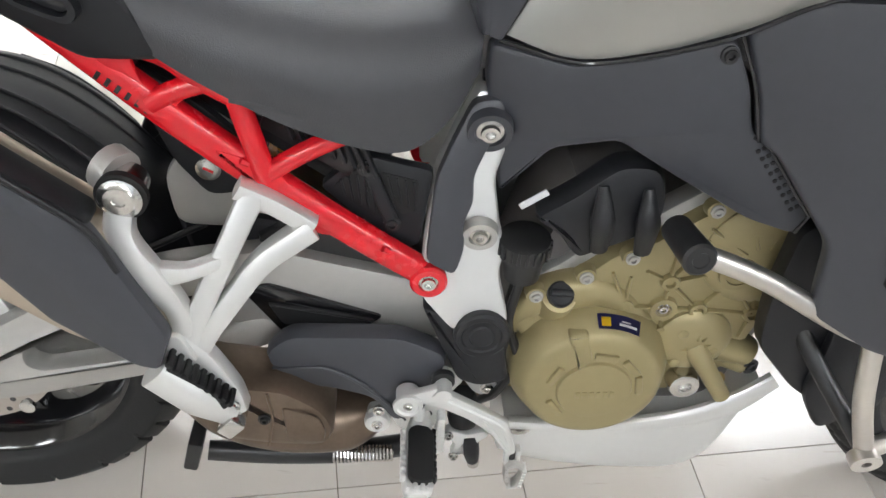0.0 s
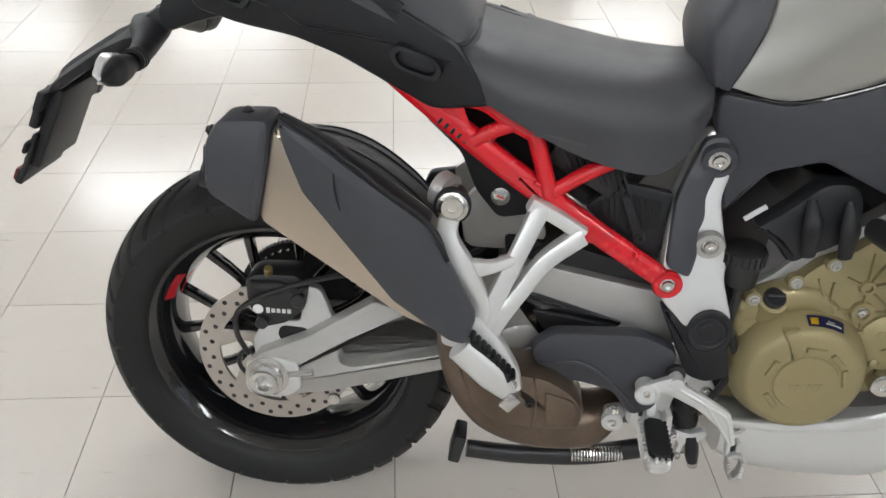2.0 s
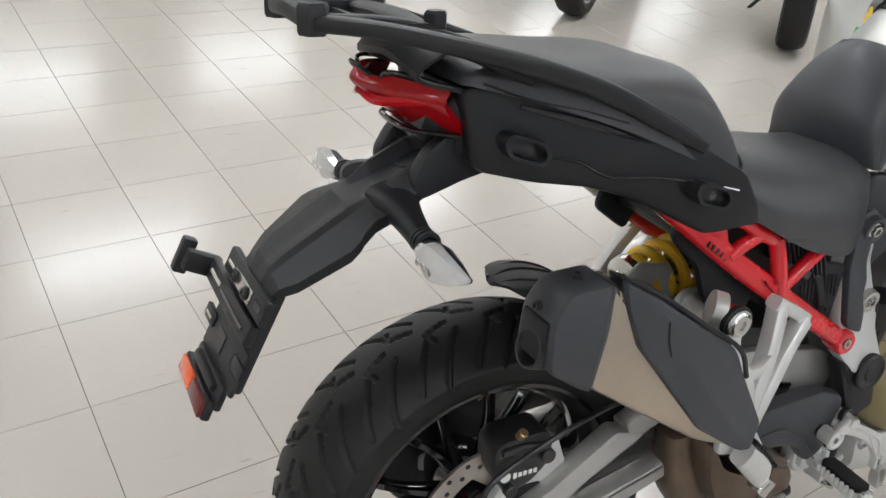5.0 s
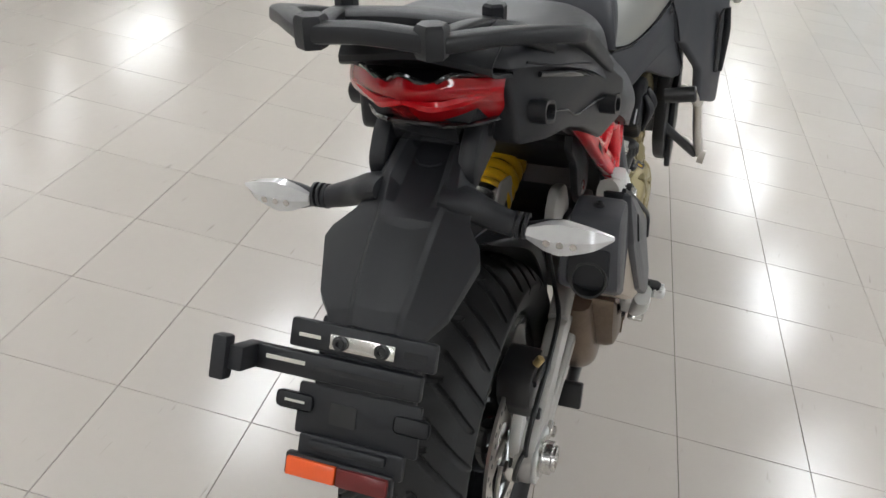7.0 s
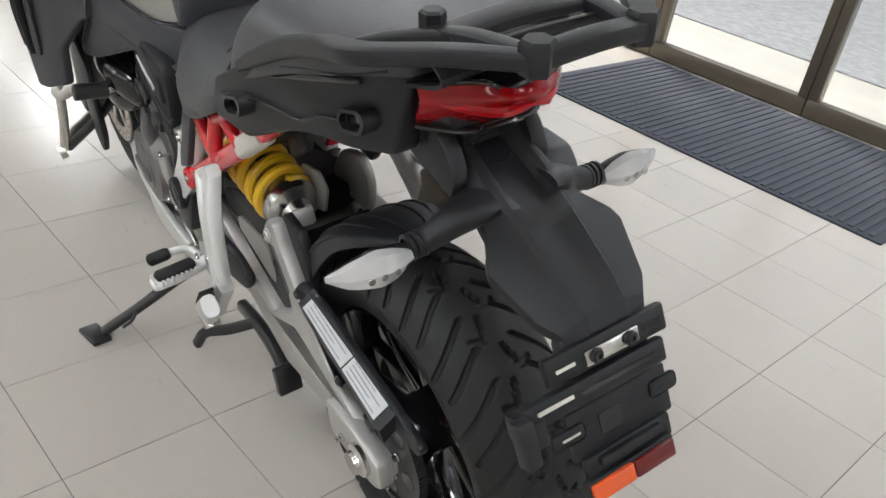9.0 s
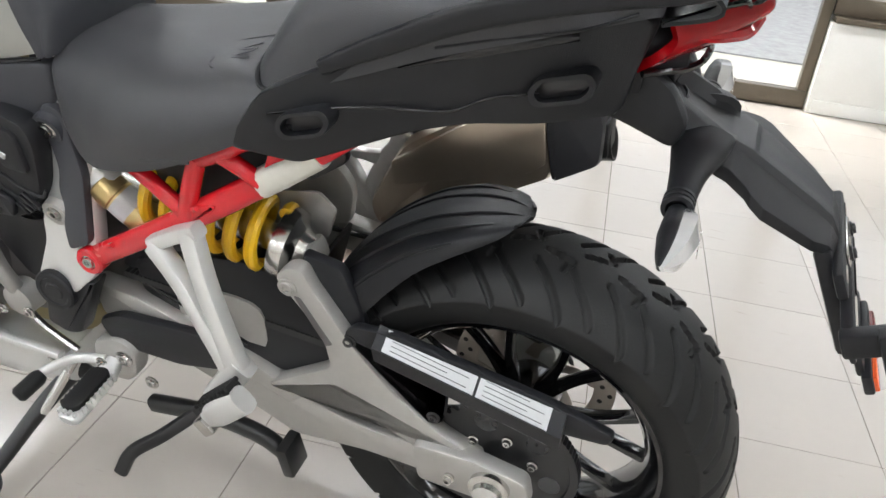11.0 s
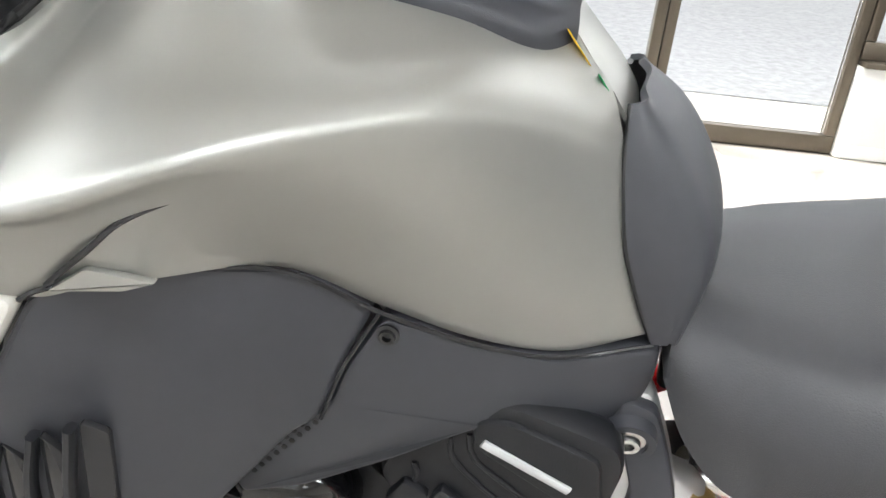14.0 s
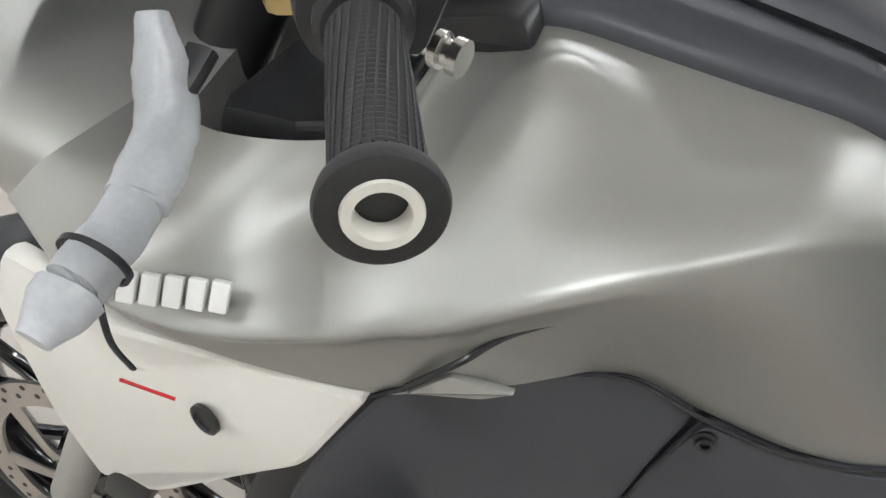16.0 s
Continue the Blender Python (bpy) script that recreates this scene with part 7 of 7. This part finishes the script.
    # rear master cylinder with its black boot
    mc = part("master_cylinder", prism([(0.655, 0.252), (0.664, 0.260), (0.690, 0.252), (0.712, 0.262), (0.718, 0.250), (0.706, 0.240), (0.700, 0.215), (0.694, 0.214), (0.694, 0.236), (0.686, 0.234), (0.678, 0.205), (0.668, 0.205), (0.674, 0.232)], -0.150, -0.134, 0.003, 0.005), SILVER, bike, "silver rear brake master cylinder with black rubber boot")
    part("rubber_boot", lathe([(0, 0), (0, 0.020), (0.012, 0.022), (0.024, 0.017), (0.036, 0.021), (0.05, 0.016), (0.05, 0)], (0.682, -0.132, 0.262), (-0.1, 0.1, 1), 20), RUBBER, mc)
    part("push_rod", sweep([(0.692, -0.14, 0.245), (0.698, -0.145, 0.215), (0.702, -0.145, 0.195)], [0.013, 0.012, 0.009], n=14), PLASTIC, mc)
    part("rod_end", sweep([(0.702, -0.145, 0.199), (0.704, -0.145, 0.186)], 0.0085, n=12, smooth=False), STEEL, mc)
    for x, z in ((0.662, 0.252), (0.673, 0.210)):
        bolt((x, -0.151, z), 0.007, (0, -1, 0), mc)
    gl = part("gear_lever", sweep([(0.63, 0.165, 0.328), (0.67, 0.175, 0.327), (0.712, 0.185, 0.305), (0.735, 0.205, 0.292)], 0.0085, n=12), SILVER, bike, "silver gear lever with black toe rubber")
    part("toe_rubber", lathe([(0, 0), (0, 0.010), (0.008, 0.014), (0.045, 0.014), (0.050, 0.009), (0.050, 0)], (0.728, 0.205, 0.296), (0.25, 1, -0.25), 16), RUBBER, gl)
    bolt((0.632, 0.172, 0.328), 0.011, (0, 1, 0), gl)
    part("gear_rod", sweep([(0.70, 0.15, 0.31), (0.76, 0.15, 0.345), (0.80, 0.14, 0.37)], 0.006, n=8), STEEL, gl)
    ss = part("side_stand", sweep([(0.74, 0.11, 0.235), (0.77, 0.18, 0.195), (0.80, 0.28, 0.13), (0.825, 0.37, 0.078)], [0.016, 0.015, 0.013, 0.013], [0.014, 0.012, 0.010, 0.010], 14, 3, 20, up=(0, 0, 1)), BLACKMETAL, bike, "black side stand resting on the floor")
    part("stand_foot", box((0.832, 0.388, 0.073), (0.075, 0.045, 0.012), (10, 0, 12), 0.004), BLACKMETAL, ss)
    part("stand_spring", sweep([(0.735, 0.135, 0.26), (0.765, 0.2, 0.185)], 0.008, n=10, smooth=False), STEEL, ss)
    part("stand_stub", sweep([(0.80, 0.29, 0.128), (0.775, 0.31, 0.12), (0.768, 0.335, 0.115)], 0.004, n=8), BLACKMETAL, ss)
    cs = part("centre_stand", sweep([(0.62, -0.115, 0.19), (0.53, -0.115, 0.168), (0.42, -0.118, 0.162), (0.33, -0.125, 0.172)], [0.016, 0.016, 0.015, 0.014], [0.014, 0.014, 0.013, 0.012], 14, 3, 24), BLACKMETAL, bike, "black folded centre stand")
    part("stand_tip", box((0.315, -0.13, 0.19), (0.02, 0.05, 0.055), (0, 12, 0), 0.004), BLACKMETAL, cs)
    part("left_leg", sweep([(0.62, 0.10, 0.17), (0.50, 0.11, 0.205), (0.40, 0.118, 0.21), (0.345, 0.125, 0.195)], [0.016, 0.016, 0.015, 0.014], 0.013, 14, 3, 24), BLACKMETAL, cs)
    part("stand_tip", box((0.332, 0.128, 0.20), (0.02, 0.05, 0.06), (0, 12, 0), 0.004), BLACKMETAL, cs)
    part("lift_tang", sweep([(0.52, 0.115, 0.20), (0.56, 0.16, 0.175), (0.59, 0.2, 0.165), (0.605, 0.22, 0.13)], 0.012, 0.009, 12, 3, 16), BLACKMETAL, cs)
    part("stand_bridge", sweep([(0.50, -0.11, 0.155), (0.50, 0, 0.16), (0.50, 0.11, 0.19)], 0.012, n=12), BLACKMETAL, cs)
    pts = []
    for i in range(170):
        f = i / 169
        a = 2 * math.pi * 17 * f
        pts.append((0.505 + 0.085 * f, -0.135 + 0.0105 * math.cos(a), 0.183 + 0.010 * f + 0.0105 * math.sin(a)))
    part("return_spring", sweep(pts, 0.0022, n=6, smooth=False, up=(1, 0, 0)), STEEL, cs, "bright coil return spring")

foot_controls()

def handlebar():
    h = part("handlebar", sweep([(1.10, 0.0, 1.165), (1.11, 0.10, 1.17), (1.085, 0.22, 1.165), (1.05, 0.345, 1.156), (1.026, 0.395, 1.153), (1.006, 0.437, 1.150)], 0.0095, n=16, steps=40), BLACKMETAL, bike, "black handlebar")
    part("right_bar", sweep([(1.10, 0.0, 1.165), (1.11, -0.10, 1.17), (1.085, -0.22, 1.165), (1.05, -0.345, 1.156), (1.026, -0.395, 1.153), (1.006, -0.437, 1.150)], 0.0095, n=16, steps=40), BLACKMETAL, h)
    ax = Vector((-0.43, 0.896, -0.05)).normalized()
    for s in (1, -1):
        d = Vector((ax.x, s * ax.y, ax.z))
        e = Vector((1.004, s * 0.441, 1.150))
        prof = []
        for i in range(61):
            prof.append((-0.104 + 0.095 * i / 60, 0.0136 + (0.0007 if i % 2 else 0.0)))
        g = part("grip", lathe([(-0.104, 0.0095)] + prof + [(-0.008, 0.0155), (-0.0055, 0.0182), (-0.0015, 0.0190), (0.001, 0.0182), (0.002, 0.0165), (0.002, 0.0117), (-0.003, 0.0117)], tuple(e), tuple(d), 40), GRIP, h, "ribbed black rubber handlebar grip")
        for i in range(26):
            q = 2 * math.pi * i / 26
            k = Vector((0, 0, 1)).cross(d).normalized()
            m = d.cross(k)
            line = []
            for f in (0, 0.5, 1):
                t = q + 0.5 * f
                line.append(tuple(e + d * (-0.10 + 0.088 * f) + (k * math.cos(t) + m * math.sin(t)) * 0.0142))
            part("grip_ridge", sweep(line, 0.0005, n=5, steps=8), GRIP, h)
        part("bar_end_ring", lathe([(0.0021, 0.0116), (0.003, 0.0112), (0.003, 0.0082), (0.0014, 0.0076), (-0.03, 0.0076), (-0.03, 0.0116)], tuple(e), tuple(d), 36, closed=True), MASKTAPE, h, "pale metal bar end ring")
        part("bar_hollow", disc(tuple(e - d * 0.028), 0.0076, 0.004, tuple(d), 0.001, 24), DARKLENS_SHADE, h)
        sw = part("switchgear", lathe([(-0.165, 0), (-0.165, 0.018), (-0.16, 0.025), (-0.132, 0.027), (-0.12, 0.025), (-0.117, 0.019), (-0.109, 0.019), (-0.106, 0.016), (-0.104, 0)], tuple(e), tuple(d), 28), BLACKMETAL, h, "black handlebar switch housing")
        c = e - d * 0.142
        part("switch_block", box((c.x - 0.016, c.y, c.z + 0.004), (0.035, 0.035, 0.04), (0, -20, 25 * s), 0.007), PLASTIC, h)
        part("switch_button", box((c.x - 0.03, c.y, c.z + 0.02), (0.016, 0.02, 0.014), (0, -30, 18 * s), 0.003), PANEL, h)
        part("cable_adjuster", lathe([(0, 0), (0, 0.007), (0.006, 0.007), (0.007, 0.005), (0.013, 0.005), (0.014, 0.0085), (0.018, 0.0085), (0.019, 0.006), (0.022, 0.006), (0.023, 0.0085), (0.028, 0.0085), (0.028, 0)], (1.052, s * 0.292, 1.133), (-0.9, 0.2 * s, -0.1), 18), STEEL, h, "steel cable adjuster")
        cl = part("lever_clamp", box((c.x + 0.035, c.y - 0.025 * s, c.z - 0.006), (0.04, 0.02, 0.036), (0, 0, 25 * s), 0.006), GOLD, h, "pale gold lever clamp")
        part("lever_pivot", disc((c.x + 0.055, c.y - 0.01 * s, c.z + 0.002), 0.012, 0.02, (0, 0, 1), 0.002), BLACKMETAL, h)
        part("lever", sweep([(1.15, s * 0.30, 1.11), (1.152, s * 0.34, 1.085), (1.148, s * 0.39, 1.06), (1.148, s * 0.43, 1.048)], [0.008, 0.006, 0.005, 0.006], 0.005, 12, 3, 24), BLACKMETAL, h, "black lever")
    k = part("top_yoke", prism([(1.04, 1.10), (1.15, 1.10), (1.18, 1.13), (1.04, 1.13)], -0.13, 0.13, 0.01, 0.01), CAST, bike)
    part("steering_head", lathe([(0, 0), (0, 0.03), (0.02, 0.03), (0.024, 0.02), (0.024, 0)], (1.10, 0.0, 1.13), (0, 0, 1), 24), STEEL, k)
    part("ignition_tray", prism([(1.02, 1.075), (1.12, 1.06), (1.13, 1.08), (1.03, 1.10)], -0.16, 0.16, 0.006, 0.01), BLACKMETAL, bike)
    for i in range(4):
        part("cable", sweep([(1.06, 0.22 - 0.02 * i, 1.15), (1.10 + 0.012 * i, 0.18, 1.11), (1.14, 0.10 - 0.02 * i, 1.07), (1.16, 0.02, 1.03)], 0.004, n=8, steps=24), BLACKMETAL, h)
    # plastic wrap round the clutch lever, tied with a strap
    bag = [(1.172, 0.303, 1.125), (1.165, 0.313, 1.105), (1.155, 0.328, 1.086), (1.148, 0.355, 1.072), (1.146, 0.385, 1.062), (1.147, 0.415, 1.053), (1.149, 0.436, 1.045)]
    b = part("lever_wrap", sweep(bag, [0.007, 0.0145, 0.016, 0.0165, 0.015, 0.0155, 0.008], [0.007, 0.011, 0.0125, 0.0125, 0.0115, 0.012, 0.006], 24, 2.2, 70), BAG, h, "cloudy plastic wrap tied over the clutch lever")
    for v in b.data.vertices:
        q = noise.noise(v.co * 70) * 0.0016 + noise.noise(v.co * 180) * 0.0008
        v.co += v.normal * q
    part("tie_strap", lathe([(-0.0015, 0.0165), (0.0015, 0.0165), (0.0015, 0.0145), (-0.0015, 0.0145)], (1.1465, 0.398, 1.058), (0.02, 0.92, -0.32), 24, closed=True), PLASTIC, h)
    part("strap_tail", sweep([(1.143, 0.405, 1.045), (1.142, 0.405, 1.02), (1.138, 0.40, 1.0)], 0.0018, 0.001, 6, 3), PLASTIC, h)

handlebar()

# ---------------- other motorcycles standing in the showroom ----------------
def parked_motorcycle():
    m = tagged(new("parked_motorcycle"), "dark parked motorcycle on the tiled showroom floor", "motorcycle", "other motorcycles on show")
    for x, r, w in ((0.0, 0.315, 0.16), (1.5, 0.31, 0.12)):
        rim = part("wheel", lathe([(-w * 0.42, r - 0.075), (-w * 0.4, r - 0.09), (0, r - 0.105), (w * 0.4, r - 0.09), (w * 0.42, r - 0.075), (0, r - 0.095)], (x, 0, r), (0, 1, 0), 48, closed=True), GLOSSBLACK, m)
        hw = w / 2
        part("tyre", lathe([(-hw * 0.8, r - 0.08), (-hw, r - 0.045), (-hw * 0.85, r - 0.018), (-hw * 0.4, r - 0.004), (0, r), (hw * 0.4, r - 0.004), (hw * 0.85, r - 0.018), (hw, r - 0.045), (hw * 0.8, r - 0.08)], (x, 0, r), (0, 1, 0), 64, closed=True), RUBBER, rim)
        part("hub", disc((x, 0.05, r), 0.045, 0.1, (0, -1, 0)), GLOSSBLACK, rim)
        for i in range(10):
            a = 2 * math.pi * i / 10
            part("spoke", sweep([(x + 0.04 * math.cos(a), 0, r + 0.04 * math.sin(a)), (x + (r - 0.1) * math.cos(a), 0, r + (r - 0.1) * math.sin(a))], 0.009, 0.01, 8, 3, smooth=False), GLOSSBLACK, rim)
        for y in ((-0.07, 0.07) if x else (-0.08,)):
            part("brake_disc", lathe([(-0.002, 0.09), (-0.002, 0.14), (0.002, 0.14), (0.002, 0.09)], (x, y, r), (0, 1, 0), 40, closed=True), DISC, rim)
    for s in (-1, 1):
        f = part("fork_leg", sweep([(1.5, s * 0.1, 0.31), (1.22, s * 0.1, 0.95)], 0.026, n=16, smooth=False), GOLD, m)
        part("fork_foot", box((1.49, s * 0.1, 0.33), (0.07, 0.04, 0.13), (0, -23, 0), 0.012), CAST, f)
        part("brake_caliper", box((1.40, s * 0.095, 0.40), (0.06, 0.05, 0.11), (0, -23, 0), 0.012), BLACKMETAL, f)
        part("swingarm", sweep([(0, s * 0.11, 0.315), (0.3, s * 0.11, 0.36), (0.55, s * 0.1, 0.42)], [0.03, 0.025, 0.04], 0.016, 12, 4), BLACKMETAL, m)
    part("front_mudguard", surf([[(1.5 + 0.33 * math.cos(radians(a)), y, 0.31 + (0.33 - y * y * 4) * math.sin(radians(a))) for y in (-0.07, 0, 0.07)] for a in (40, 70, 100, 130)], 9, 16, 0.004), PLASTIC, m)
    part("engine", box((0.80, 0, 0.45), (0.42, 0.3, 0.36), (0, 10, 0), 0.05), GREYCASE, m)
    part("exhaust", sweep([(0.95, -0.1, 0.4), (0.75, -0.13, 0.24), (0.4, -0.15, 0.26), (0.12, -0.17, 0.48)], [0.03, 0.035, 0.05, 0.05], n=16), EXHAUST, m)
    part("tank", body([(0.62, [(0, 0.80), (0.09, 0.79), (0.12, 0.74), (0.1, 0.66)]), (0.85, [(0, 0.96), (0.12, 0.94), (0.19, 0.84), (0.15, 0.68)]), (1.1, [(0, 0.97), (0.12, 0.94), (0.18, 0.84), (0.12, 0.7)])], 17, 20), PANEL, m)
    part("seat", body([(-0.2, [(0, 0.93), (0.07, 0.92), (0.09, 0.89), (0.08, 0.85)]), (0.2, [(0, 0.85), (0.12, 0.84), (0.14, 0.8), (0.12, 0.74)]), (0.62, [(0, 0.80), (0.1, 0.79), (0.12, 0.75), (0.1, 0.7)])], 17, 20), VINYL, m)
    part("handlebar", sweep([(1.1, -0.38, 1.02), (1.16, -0.15, 1.05), (1.16, 0.15, 1.05), (1.1, 0.38, 1.02)], 0.012, n=12), BLACKMETAL, m)
    part("headlamp", lathe([(0, 0), (0, 0.09), (0.09, 0.07), (0.12, 0)], (1.36, 0, 0.9), (-1, 0, 0), 24), GLOSSBLACK, m)
    part("side_stand", sweep([(0.66, 0.1, 0.25), (0.72, 0.3, 0.01)], 0.012, n=10, smooth=False), BLACKMETAL, m)
    return m

def bikes():
    base = parked_motorcycle()
    places = ((3.45, -1.75, 190, 1), (2.3, 3.12, 40, 0), (3.3, 2.45, 42, 0), (-1.35, -2.75, 170, 0))
    first = True
    for x, y, a, front in places:
        # the wheel that stands nearest the aisle is set at x, y
        at = pose(x, y, 0.0, 0, 0, a) @ (pose(-1.5, 0, 0) if front else pose(0, 0, 0)) @ pose(0, 0, 0, -6, 0, 0)
        if first:
            base.matrix_basis = at
            first = False
        else:
            copy_thing(base, at)

bikes()

# ---------------- floor tiles ----------------
def tiles():
    size, gap, u0, v0 = 0.3095, 0.0016, 0.495, -0.146
    h = size / 2 - gap / 2
    bm = bmesh.new()
    box((0, 0, -0.0018), (2 * h, 2 * h, 0.0034), bev=0.0006, bm=bm)
    me = finish(bm, TILE, "floor_tile", 3)
    rng = random.Random(4)
    cells = []
    for i in range(-28, 42):
        for j in range(-12, 40):
            u, v = u0 + (i + 0.5) * size, v0 + (j + 0.5) * size
            if U0 + 0.17 < u < U1 - 0.17 and GLASSV + 0.17 < v < V1 - 0.17:
                cells.append((math.hypot(u - 0.35, v - 0.1), u, v))
    cells.sort()
    verts, faces = [], []
    for k, (d, u, v) in enumerate(cells):
        m = ROOM @ pose(u, v, 0, rng.gauss(0, 0.035), rng.gauss(0, 0.035), 0)
        if k < 300:
            o = new("floor_tile", me)
            o.parent = floor
            o.matrix_basis = m
        else:
            c = [m @ Vector(q) for q in ((-h, -h, 0), (h, -h, 0), (h, h, 0), (-h, h, 0), (-h, -h, -0.0034), (h, -h, -0.0034), (h, h, -0.0034), (-h, h, -0.0034))]
            n = len(verts)
            verts += [tuple(q) for q in c]
            faces += [tuple(n + q for q in f) for f in ((0, 1, 2, 3), (0, 4, 5, 1), (1, 5, 6, 2), (2, 6, 7, 3), (3, 7, 4, 0))]
    mesh = bpy.data.meshes.new("floor_tiles")
    mesh.from_pydata(verts, [], faces)
    mesh.materials.append(TILE)
    o = tagged(new("floor_tiles", mesh), kind="stuff")
    o.parent = floor

tiles()
